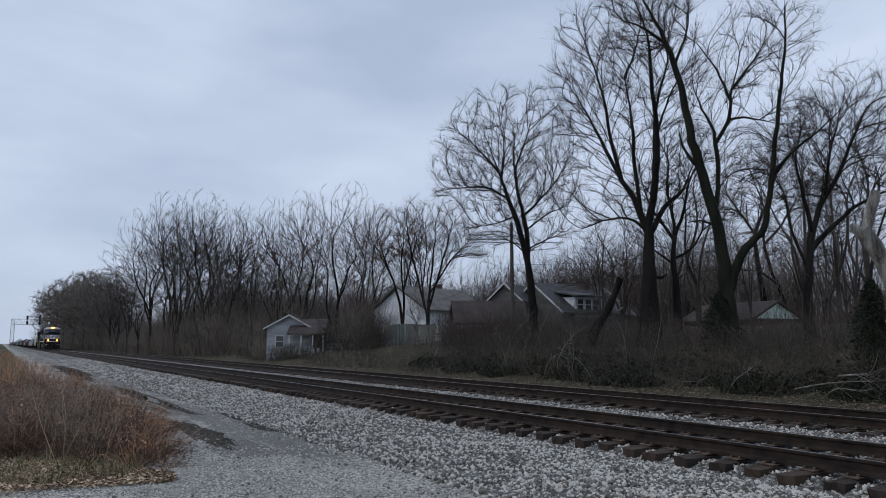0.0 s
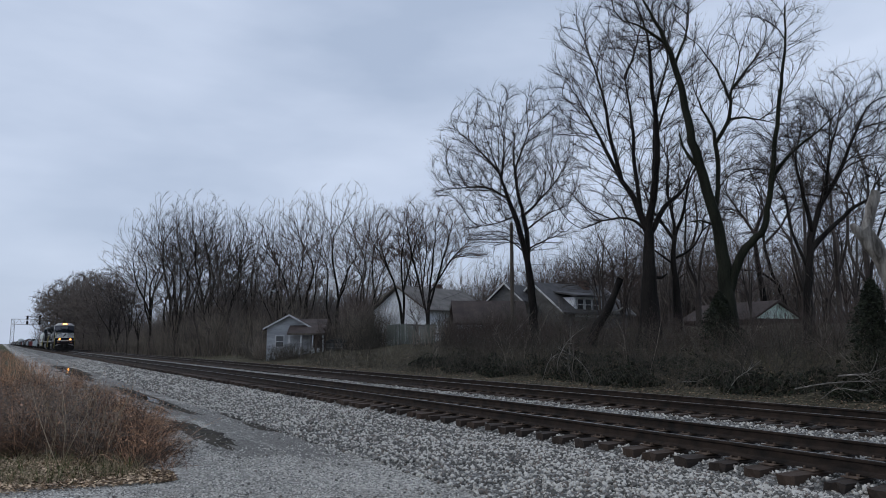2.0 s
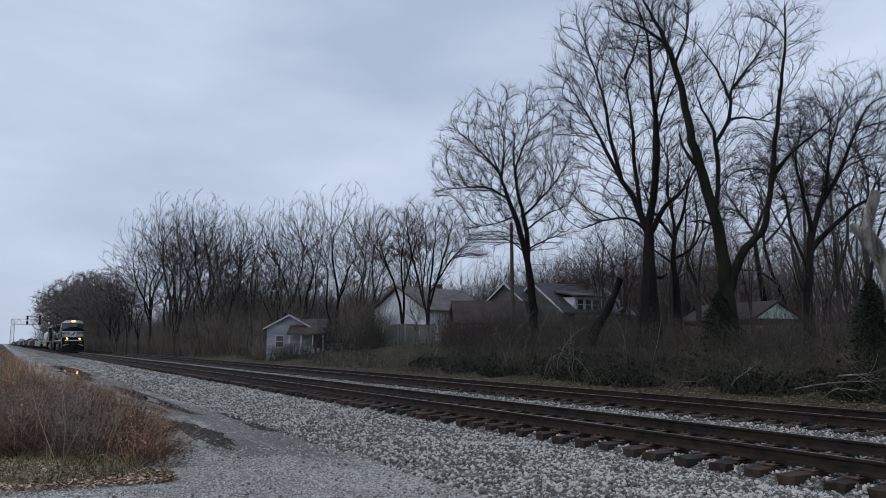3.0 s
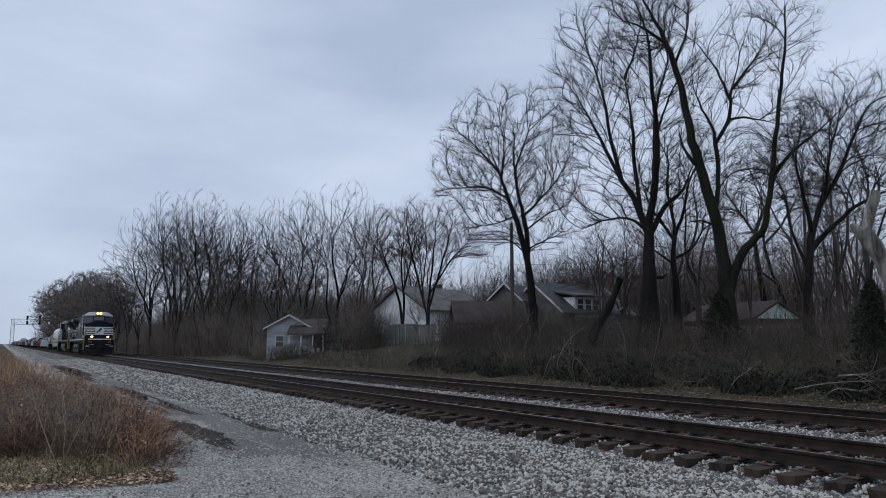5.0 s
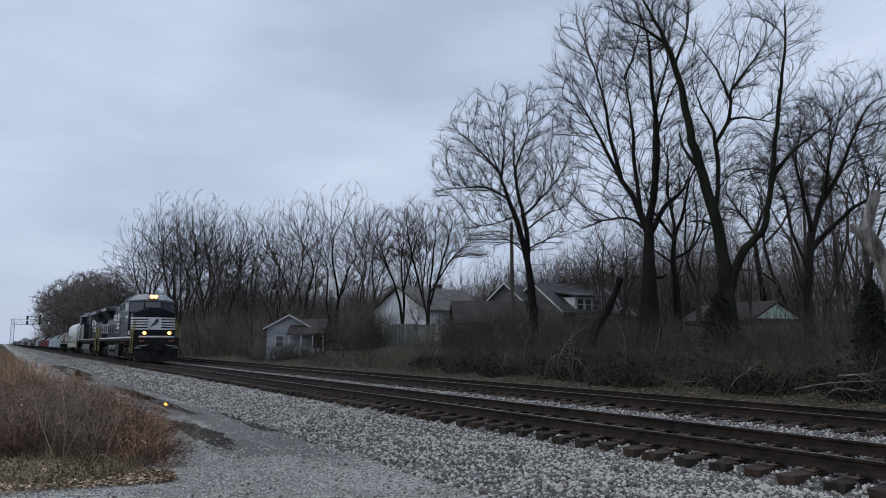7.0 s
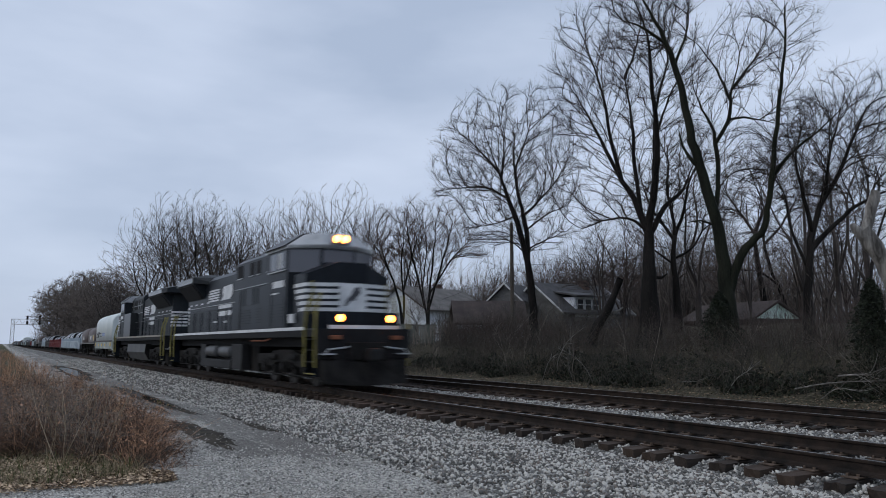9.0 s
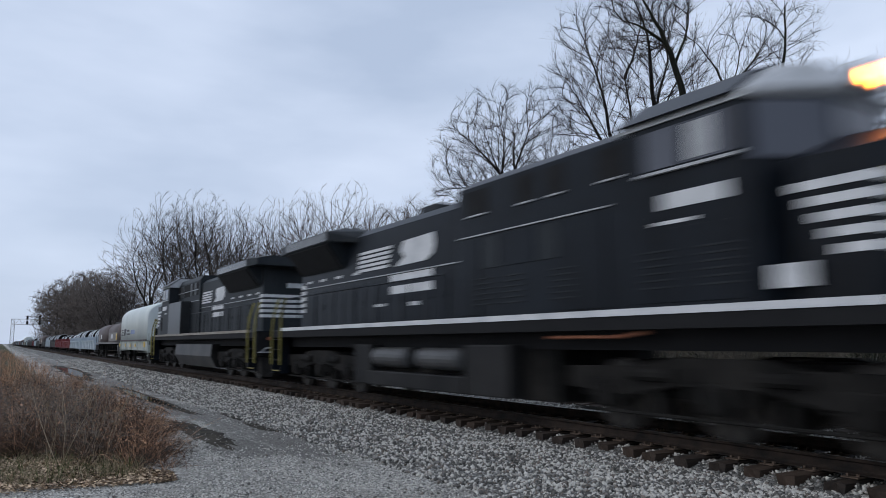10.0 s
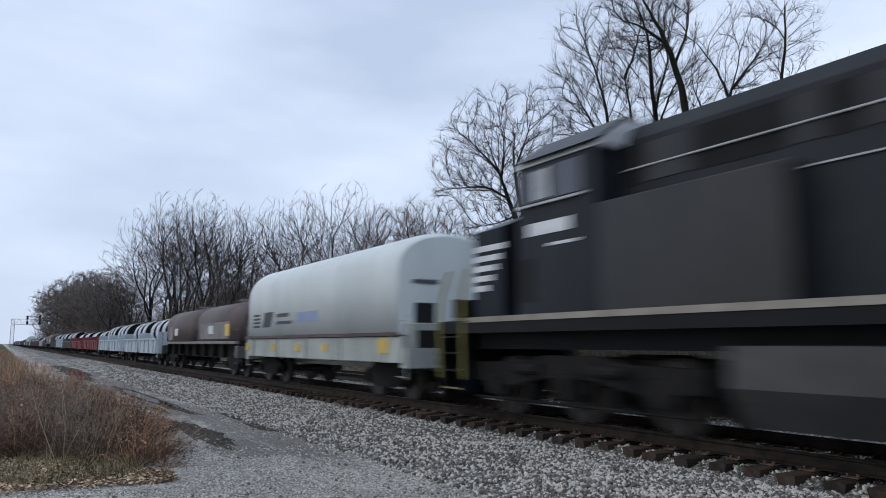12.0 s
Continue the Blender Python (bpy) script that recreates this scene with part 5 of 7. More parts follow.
def guided_tree(label, x, y, limbs, lobes, count, seed, bark, twig, step=0.34, finest=0.008, **habit):
    """A tall tree with a few limbs of its own habit: limbs give the radii at both ends and metres across and up, lobes the crown's masses."""
    rng = np.random.default_rng(seed)
    tree = thing("bare_tree", label, "tree", pose(x, y, float(height(x, y)) - 0.15))
    stems, rads = [], []
    for k, (r0, r1, line) in enumerate(limbs):
        n = 5 * len(line)
        depth = 0 if not k else rng.uniform(-1, 1) * 0.22 * (line[-1][1] - line[0][1])
        c = curve_through([tuple(RIGHT * a + Vector((0, 0, b))) for a, b in line], n)
        if k:  # spring from the nearest earlier limb, at its depth
            old = np.concatenate(stems)
            c += old[np.linalg.norm(old - c[0], axis=1).argmin()] - c[0]
        c += np.outer(np.linspace(0, 1, n) ** 1.2 * depth, AWAY)
        c[1:-1] += rng.normal(size=(n - 2, 3)) * 0.025
        stems.append(c)
        flare = 0.35 * r0 * np.exp(-np.linspace(0, 9, n)) if k == 0 else 0
        rads.append(0.45 * r1 + (0.74 * r0 - 0.45 * r1) * np.linspace(1, 0, n) ** 1.05 + flare)
    masses = [(tuple(RIGHT * a + AWAY * w + Vector((0, 0, z))), (rx, ry, above, below)) for a, w, z, rx, ry, above, below in lobes]
    tree_parts(tree, rng, stems, rads, masses, count, step, finest, bark, twig, **habit)
    return tree


def wild_tree(name, label, seed, tall, stems_n, r, count, bark, twig, wide=0.3, finest=0.018, step=0.75, low=0.3, lobes_n=4, **habit):
    """A tree grown by chance, standing at the origin: stems that part low down and a crown of several rounded masses."""
    rng = np.random.default_rng(seed)
    tree = thing(name, label, "tree")
    stems, rads = [], []
    turn = rng.uniform(0, 2 * math.pi)
    fork = tall * rng.uniform(0.10, 0.2)
    for k in range(stems_n):
        a = turn + 2 * math.pi * (k + rng.uniform(-0.25, 0.25)) / stems_n
        out = np.array([math.cos(a), math.sin(a), 0]) * wide * tall * rng.uniform(0.25, 0.6) * (0.25 if k == 0 else 1)
        top = tall * rng.uniform(0.55, 0.72)
        line = [(0, 0, -0.3), (0, 0, fork)] if k == 0 else [(0, 0, fork * rng.uniform(0.6, 1.3))]
        for t in (0.35, 0.7, 1.0):
            line.append(tuple(out * t ** 1.2 + np.array([0, 0, fork + (top - fork) * t]) + rng.normal(size=3) * 0.022 * tall))
        c = curve_through(line, 18)
        stems.append(c)
        r0 = r if k == 0 else 0.62 * r
        rads.append(0.25 * r0 + 0.75 * r0 * np.linspace(1, 0, 18) ** 1.1)
    masses = [((0, 0, 0.60 * tall), (0.72 * wide * tall, 0.72 * wide * tall, 0.40 * tall, (0.60 - low) * tall))]
    for k in range(lobes_n):
        a = turn + 2 * math.pi * k / lobes_n
        q = wide * tall * rng.uniform(0.45, 0.62)
        h = rng.uniform(0.42, 0.74) * tall
        masses.append(((q * math.cos(a), q * math.sin(a), h), (0.42 * wide * tall, 0.42 * wide * tall, 0.21 * tall, 0.2 * tall)))
    tree_parts(tree, rng, stems, rads, masses, count, step, finest, bark, twig, detail=False, **habit)
    return tree


def make_trees():
    # the tall ones behind the far track
    guided_tree("tall bare tree with a rounded fan-shaped crown", -34.9, 19.2,
                [(0.36, 0.07, [(0, 0), (-0.05, 2.2), (-0.3, 5.0), (-0.9, 7.7), (-1.5, 9.4), (-2.0, 10.9), (-2.6, 12.6)]),
                 (0.23, 0.06, [(-0.25, 4.8), (-0.35, 7.5), (-0.8, 10.1), (-1.0, 12.3), (-0.9, 14.0)]),
                 (0.09, 0.03, [(-2.2, 11.2), (-3.5, 12.7), (-4.4, 13.5)]),
                 (0.10, 0.03, [(-1.5, 9.4), (-2.8, 10.1), (-4.1, 10.1), (-5.2, 10.0)]),
                 (0.08, 0.03, [(-0.9, 11.8), (-0.2, 13.7), (0.2, 15.0)]),
                 (0.10, 0.03, [(-0.5, 8.4), (0.9, 9.8), (2.0, 11.2)]),
                 (0.07, 0.03, [(-0.35, 7.6), (1.1, 8.7), (2.3, 9.2)]),
                 (0.07, 0.025, [(-0.3, 6.2), (1.2, 7.0), (2.6, 7.6)]),
                 (0.06, 0.025, [(-1.1, 8.2), (-2.2, 7.7), (-3.3, 7.5)]),
                 (0.08, 0.03, [(-2.0, 10.9), (-1.8, 13.0), (-2.0, 14.6)])],
                [(-1.5, 0, 11.3, 5.0, 4.4, 5.6, 3.2), (-3.6, 0, 10.6, 2.8, 2.6, 3.6, 2.4), (0.9, 0, 10.6, 2.5, 2.8, 4.2, 3.2), (-0.8, 0, 7.4, 3.4, 3.0, 1.6, 1.8)],
                2800, 21, M_BARK, M_TWIG, finest=0.0082, twigs=(2, 1), twig_len=0.7, fan=0.72)
    guided_tree("massive bare tree with many upright limbs", -24.1, 17.6,
                [(0.70, 0.46, [(0, 0), (0.05, 2.5), (0.1, 4.3), (0.1, 6.2)]),
                 (0.24, 0.05, [(0.0, 5.6), (-0.6, 7.4), (-1.2, 8.6), (-2.0, 10.4), (-2.6, 12.0), (-3.3, 13.4)]),
                 (0.15, 0.04, [(-1.2, 8.6), (-1.7, 10.7), (-2.1, 13.1), (-2.8, 15.2)]),
                 (0.16, 0.04, [(-0.3, 6.6), (-0.5, 9.3), (-0.5, 11.8), (-0.7, 14.0)]),
                 (0.27, 0.05, [(0.2, 5.8), (0.5, 7.9), (0.6, 10.2), (0.3, 12.8), (0.0, 15.1), (-0.9, 17.0)]),
                 (0.17, 0.04, [(0.3, 6.0), (0.7, 9.0), (0.9, 11.9), (1.6, 14.6), (1.8, 16.2)]),
                 (0.22, 0.07, [(0.3, 5.6), (1.2, 7.1), (2.2, 8.0), (2.7, 9.0)]),
                 (0.11, 0.03, [(-0.1, 6.0), (-0.9, 6.6), (-2.0, 6.6), (-3.3, 6.1)]),
                 (0.10, 0.03, [(0.6, 10.2), (1.3, 12.3), (2.2, 14.0)]),
                 (0.10, 0.03, [(0.0, 15.1), (0.6, 16.8), (0.9, 18.2)]),
                 (0.13, 0.09, [(0.2, 3.5), (0.8, 3.5), (1.1, 3.7)])],
                [(-1.5, 0, 13.2, 3.4, 3.6, 5.2, 4.2), (-3.0, 0, 13.4, 2.0, 2.4, 2.8, 3.4), (0.5, 0, 14.6, 2.6, 3.2, 5.0, 4.5), (-2.1, 0, 7.8, 2.6, 2.4, 2.0, 2.0), (1.8, 0, 9.4, 1.6, 2.0, 2.2, 1.6), (0.6, 0, 8.0, 1.4, 1.6, 1.6, 1.4)],
                1700, 22, M_BARK, M_TWIG, finest=0.0075, twigs=(2, 1), twig_len=0.7, fan=0.85, reach=4)
    guided_tree("tall forked bare tree with mossy bark", -19.6, 17.4,
                [(0.46, 0.07, [(0, 0), (0.1, 1.6), (0.02, 3.2), (-0.2, 5.5), (-0.9, 8.3), (-1.3, 10.5), (-1.7, 12.6), (-2.2, 14.1), (-2.7, 15.1), (-3.3, 16.4)]),
                 (0.31, 0.07, [(0.08, 2.0), (0.5, 3.6), (1.0, 4.5), (1.5, 5.2), (1.8, 7.3), (2.1, 10.2), (2.3, 12.3), (2.3, 14.4)]),
                 (0.17, 0.05, [(-0.2, 5.6), (0.1, 7.1), (0.2, 9.3), (-0.1, 10.6), (-0.4, 11.9)]),
                 (0.13, 0.04, [(0.2, 9.2), (1.0, 10.5), (1.3, 11.9), (1.8, 13.2)]),
                 (0.11, 0.04, [(-2.1, 13.8), (-3.2, 14.6), (-4.0, 14.8)]),
                 (0.10, 0.03, [(-1.7, 12.6), (-1.1, 14.1), (-0.8, 15.6)]),
                 (0.13, 0.06, [(-0.9, 7.9), (-1.6, 8.8), (-1.8, 9.7)]),
                 (0.13, 0.03, [(1.8, 7.3), (2.6, 8.3), (3.8, 9.3), (4.7, 10.2)]),
                 (0.11, 0.03, [(2.3, 12.0), (3.2, 13.1), (4.0, 14.2)]),
                 (0.10, 0.03, [(2.2, 11.1), (1.7, 12.7), (1.0, 14.1)]),
                 (0.09, 0.03, [(2.1, 10.2), (3.0, 10.3), (3.9, 10.1)]),
                 (0.08, 0.03, [(-0.2, 5.3), (-1.0, 5.6), (-1.7, 5.4)])],
                [(2.5, 0, 13.6, 2.2, 2.4, 2.6, 2.6), (3.9, 0, 10.2, 1.5, 2.0, 1.4, 1.4), (-2.6, 0, 15.2, 2.4, 2.6, 3.0, 2.4), (-0.2, 0, 11.6, 1.7, 2.0, 2.4, 2.4), (1.2, 0, 8.2, 1.6, 2.0, 1.8, 1.5)],
                1400, 23, M_BARK_GREEN, M_TWIG, step=0.32, finest=0.0072, twigs=(2, 1), twig_len=0.7)
    guided_tree("leaning bare tree with a spreading crown", -17.1, 19.4,
                [(0.30, 0.06, [(0, 0), (0.0, 1.6), (0.1, 3.1), (0.5, 5.4), (1.6, 7.3), (2.4, 9.0), (3.1, 10.4)]),
                 (0.17, 0.05, [(0.3, 4.3), (1.7, 5.7), (2.7, 6.4), (4.3, 7.1)]),
                 (0.14, 0.04, [(0.4, 5.0), (0.2, 6.9), (0.2, 8.4), (0.8, 10.0)]),
                 (0.12, 0.04, [(1.0, 6.3), (1.3, 8.1), (1.7, 9.6)]),
                 (0.10, 0.04, [(0.1, 3.2), (-0.4, 4.9), (-0.4, 6.4), (-0.7, 7.4)])],
                [(1.8, 0, 8.8, 2.8, 2.8, 2.6, 2.6), (3.8, 0, 8.6, 2.4, 2.6, 3.2, 2.2), (0.0, 0, 7.6, 1.8, 2.0, 2.0, 1.8)],
                1200, 24, M_BARK, M_TWIG, finest=0.0078, twigs=(2, 1), twig_len=0.7)
    guided_tree("bare yard tree with several thin stems beside the house", -54.3, 20.4,
                [(0.20, 0.04, [(0, 0), (-0.1, 2.0), (-0.3, 3.7), (-0.9, 5.7), (-1.7, 7.9), (-2.3, 9.6)]),
                 (0.17, 0.04, [(-0.02, 1.4), (0.1, 4.2), (-0.1, 6.7), (0.1, 9.2)]),
                 (0.09, 0.03, [(-0.9, 5.6), (-2.1, 8.0), (-3.2, 10.0)]),
                 (0.10, 0.03, [(0.05, 5.2), (0.8, 8.2), (1.3, 10.2)])],
                [(-2.0, 0, 9.2, 2.2, 2.2, 2.8, 2.4), (0.5, 0, 9.4, 1.9, 2.2, 3.0, 2.8)],
                1000, 25, M_BARK, M_TWIG_RED, step=0.42, finest=0.011, twigs=(2, 1), twig_len=0.9, up=0.3)
    guided_tree("bare yard tree with a broad vase-shaped crown", -53.0, 22.2,
                [(0.24, 0.04, [(0, 0), (-0.05, 2.0), (0.0, 3.6), (0.2, 5.9), (0.5, 8.6), (0.6, 10.6)]),
                 (0.15, 0.04, [(-0.05, 2.4), (-0.9, 5.7), (-1.6, 8.6), (-1.9, 10.4)]),
                 (0.14, 0.04, [(0.0, 3.2), (0.9, 6.2), (1.6, 8.7), (2.1, 10.6)]),
                 (0.11, 0.03, [(0.1, 4.4), (1.9, 7.2), (3.1, 8.6), (3.9, 9.4)]),
                 (0.10, 0.03, [(-0.05, 2.0), (-0.5, 5.0), (-0.2, 8.4), (-0.5, 10.6)])],
                [(-1.2, 0, 9.6, 2.0, 2.4, 2.9, 3.0), (1.4, 0, 9.8, 2.2, 2.4, 2.9, 3.2), (3.4, 0, 8.6, 1.6, 2.0, 1.8, 2.0)],
                1150, 26, M_BARK, M_TWIG_RED, step=0.42, finest=0.011, twigs=(2, 1), twig_len=0.9, up=0.3)
    guided_tree("thick-trunked bare tree standing behind the tall ones", -29.6, 26.2,
                [(0.34, 0.16, [(0, 0), (0.05, 2.5), (-0.1, 4.6), (0.05, 6.3), (0.0, 7.4)]),
                 (0.17, 0.04, [(0.0, 6.0), (0.6, 7.6), (0.8, 9.2), (1.6, 11.0)]),
                 (0.15, 0.04, [(-0.05, 5.8), (-0.9, 7.2), (-1.5, 8.4), (-1.9, 10.2)]),
                 (0.14, 0.04, [(0.0, 7.2), (-0.2, 9.2), (0.1, 11.0), (-0.3, 12.6)]),
                 (0.11, 0.03, [(0.05, 4.6), (1.2, 5.2), (2.2, 6.6), (3.4, 7.2)]),
                 (0.10, 0.03, [(-0.1, 4.4), (-1.2, 5.2), (-2.3, 5.6)])],
                [(0.0, 0, 10.4, 3.0, 2.8, 3.2, 3.0), (2.4, 0, 7.8, 2.0, 2.0, 1.8, 1.6), (-2.0, 0, 7.6, 1.8, 2.0, 2.2, 1.8)],
                1300, 27, M_BARK, M_TWIG, step=0.4, finest=0.010, twigs=(1, 1), twig_len=0.9, wander=0.2)
    crooked = guided_tree("bare tree with two crooked dark stems behind the garage", -37.4, 47.6,
                [(0.25, 0.06, [(-0.3, 0), (-0.45, 2.6), (-0.65, 4.6), (-0.6, 6.2), (0.2, 8.0), (0.8, 9.8), (0.9, 11.4)]),
                 (0.23, 0.05, [(-0.3, 0.2), (0.9, 1.2), (0.9, 2.4), (0.4, 4.0), (0.1, 5.8), (0.4, 7.6), (0.0, 9.4)]),
                 (0.11, 0.03, [(0.8, 2.8), (-0.3, 3.6), (-1.6, 3.8), (-2.8, 4.6)]),
                 (0.11, 0.03, [(-0.6, 6.0), (-1.5, 7.6), (-2.2, 9.0)]),
                 (0.11, 0.03, [(0.2, 5.6), (1.5, 7.0), (2.6, 8.8)])],
                [(0.4, 0, 9.6, 2.6, 2.6, 3.2, 2.8), (-1.8, 0, 8.0, 1.8, 2.0, 2.0, 1.8), (2.2, 0, 8.2, 1.6, 1.8, 1.8, 1.6)],
                1100, 28, M_BARK, M_TWIG, step=0.4, finest=0.010, twigs=(1, 1), twig_len=0.9, wander=0.2)
    crooked.scale = (1.45, 1.45, 1.45)
    # woods: grown once, repeated turned and in other sizes
    kinds = [wild_tree("bare_tree", "tall bare woodland tree with dark branches", 31, 23, 4, 0.25, 1250, M_BARK, M_WOODTWIG, 0.36, finest=0.0115, step=0.55, twigs=(1, 1), twig_len=0.7, up=0.15, wander=0.16, fan=1.0, heart=0.3, reach=4),
             wild_tree("bare_tree", "slender bare woodland tree", 32, 24.5, 3, 0.22, 1000, M_BARK, M_TWIG_RED, 0.25, finest=0.011, step=0.55, twigs=(1, 1), twig_len=0.7, up=0.15, wander=0.16, fan=1.0, heart=0.25, reach=4),
             wild_tree("bare_tree", "crooked many-stemmed bare tree", 33, 22.5, 5, 0.23, 1300, M_BARK, M_WOODTWIG, 0.40, finest=0.0115, step=0.55, low=0.22, twigs=(1, 1), twig_len=0.7, wander=0.18, up=0.12, fan=0.95, heart=0.3, reach=4),
             wild_tree("bare_tree", "young bare tree with thin upright branches", 34, 16, 4, 0.10, 700, M_WOODTWIG, M_TWIG_RED, 0.26, finest=0.0105, step=0.5, low=0.2, twigs=(2, 1), twig_len=1.1, up=0.3),
             wild_tree("bare_tree", "broad rounded bare tree far along the line", 35, 23.5, 5, 0.28, 900, M_BARK, M_HAZEWOOD, 0.42, finest=0.045, step=0.9, low=0.15, twigs=(2, 1), twig_len=2.0),
             wild_tree("bare_tree", "bare tree with crooked spreading limbs behind the yards", 36, 19, 4, 0.20, 480, M_WOODTWIG, M_WOODTWIG, 0.36, finest=0.0100, step=0.6, low=0.28, twigs=(1, 1), twig_len=1.2, wander=0.22),
             wild_tree("bare_tree", "bare tree with a forked dark trunk behind the yards", 37, 20, 3, 0.22, 480, M_WOODTWIG, M_WOODTWIG, 0.30, finest=0.0100, step=0.6, low=0.32, twigs=(1, 1), twig_len=1.2, wander=0.2)]
    rng = random.Random(9)
    used = set()

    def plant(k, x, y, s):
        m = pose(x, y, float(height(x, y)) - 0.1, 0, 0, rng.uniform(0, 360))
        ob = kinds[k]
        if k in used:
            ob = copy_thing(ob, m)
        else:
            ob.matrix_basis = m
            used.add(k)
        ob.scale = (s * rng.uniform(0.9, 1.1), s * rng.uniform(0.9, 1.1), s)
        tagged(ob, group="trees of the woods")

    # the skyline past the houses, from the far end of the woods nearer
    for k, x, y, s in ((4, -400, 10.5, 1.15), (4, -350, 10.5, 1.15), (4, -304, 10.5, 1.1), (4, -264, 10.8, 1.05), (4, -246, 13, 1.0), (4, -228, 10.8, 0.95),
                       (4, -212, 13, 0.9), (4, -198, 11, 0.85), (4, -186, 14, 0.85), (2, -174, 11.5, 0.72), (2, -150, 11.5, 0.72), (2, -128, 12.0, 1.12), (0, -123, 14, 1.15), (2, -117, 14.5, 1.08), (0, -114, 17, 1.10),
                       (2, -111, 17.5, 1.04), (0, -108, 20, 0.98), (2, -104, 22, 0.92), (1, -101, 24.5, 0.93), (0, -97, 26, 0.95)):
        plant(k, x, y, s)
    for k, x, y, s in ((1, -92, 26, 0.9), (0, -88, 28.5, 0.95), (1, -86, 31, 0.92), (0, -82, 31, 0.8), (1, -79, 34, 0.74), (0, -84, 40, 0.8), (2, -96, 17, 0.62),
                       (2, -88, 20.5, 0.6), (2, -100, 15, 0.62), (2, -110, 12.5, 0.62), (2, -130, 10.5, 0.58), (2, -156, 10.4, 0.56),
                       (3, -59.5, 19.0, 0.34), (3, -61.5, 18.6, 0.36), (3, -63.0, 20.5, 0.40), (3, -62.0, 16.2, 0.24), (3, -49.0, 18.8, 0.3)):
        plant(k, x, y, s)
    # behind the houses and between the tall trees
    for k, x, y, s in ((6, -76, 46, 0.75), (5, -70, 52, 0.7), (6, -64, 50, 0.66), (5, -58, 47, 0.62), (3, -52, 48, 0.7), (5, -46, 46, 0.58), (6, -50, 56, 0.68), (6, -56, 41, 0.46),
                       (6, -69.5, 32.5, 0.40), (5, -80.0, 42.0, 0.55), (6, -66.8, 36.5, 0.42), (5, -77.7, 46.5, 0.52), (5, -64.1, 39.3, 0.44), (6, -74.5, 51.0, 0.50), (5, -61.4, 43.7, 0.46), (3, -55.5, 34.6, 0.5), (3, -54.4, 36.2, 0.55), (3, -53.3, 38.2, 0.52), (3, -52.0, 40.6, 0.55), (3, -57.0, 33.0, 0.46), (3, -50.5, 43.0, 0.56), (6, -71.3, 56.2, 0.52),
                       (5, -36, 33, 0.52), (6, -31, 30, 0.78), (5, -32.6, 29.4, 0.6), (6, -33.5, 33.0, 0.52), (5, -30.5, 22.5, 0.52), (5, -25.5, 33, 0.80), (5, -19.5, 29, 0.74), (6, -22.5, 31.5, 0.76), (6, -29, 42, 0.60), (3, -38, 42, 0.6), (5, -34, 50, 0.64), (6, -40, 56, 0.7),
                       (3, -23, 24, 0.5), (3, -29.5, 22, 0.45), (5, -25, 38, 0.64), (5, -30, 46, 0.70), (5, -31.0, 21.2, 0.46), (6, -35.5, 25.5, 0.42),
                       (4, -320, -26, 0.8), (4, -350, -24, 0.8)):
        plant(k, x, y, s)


make_trees()


# ---------------------------------------------------------------- brush, weeds and litter
def stalks(name, label, category, x, y, z, tall, lean, r, material, seed, n=4, sides=3, side_twigs=0, twist=0.12, droop=0.0, tip=0.3):
    """A thicket of thin stems rooted at the given places, in one mesh."""
    rng = np.random.default_rng(seed)
    c = len(x)
    d = np.stack([rng.normal(size=c) * lean, rng.normal(size=c) * lean, np.ones(c)], 1)
    d /= np.linalg.norm(d, axis=1, keepdims=True)
    pts = np.zeros((c, n, 3))
    pts[:, 0] = np.stack([x, y, z], 1)
    for j in range(1, n):
        d = d + rng.normal(size=d.shape) * twist - np.array([0, 0, droop])
        d /= np.linalg.norm(d, axis=1, keepdims=True)
        pts[:, j] = pts[:, j - 1] + d * (tall / (n - 1))[:, None]
    rad = np.asarray(r)[:, None] * np.linspace(1, tip, n)
    groups = [(pts, rad, sides)]
    if side_twigs:
        p2, r2 = sprout(rng, pts, rad, side_twigs, 2, 0.45, 38, 0.04, 0.22, start=0.3, thin=0.6, least=0.08)
        groups.append((p2, r2, 3))
    v, f = tube_arrays(groups)
    return tagged(arrays(name, v, f, material), label, category, kind="stuff")


def fence_gap(x, y):
    """True on the open strip of the yard before the board fence."""
    r = -np.asarray(x) / (np.asarray(y) + 9.15)
    return (r > 1.62) & (r < 1.95)


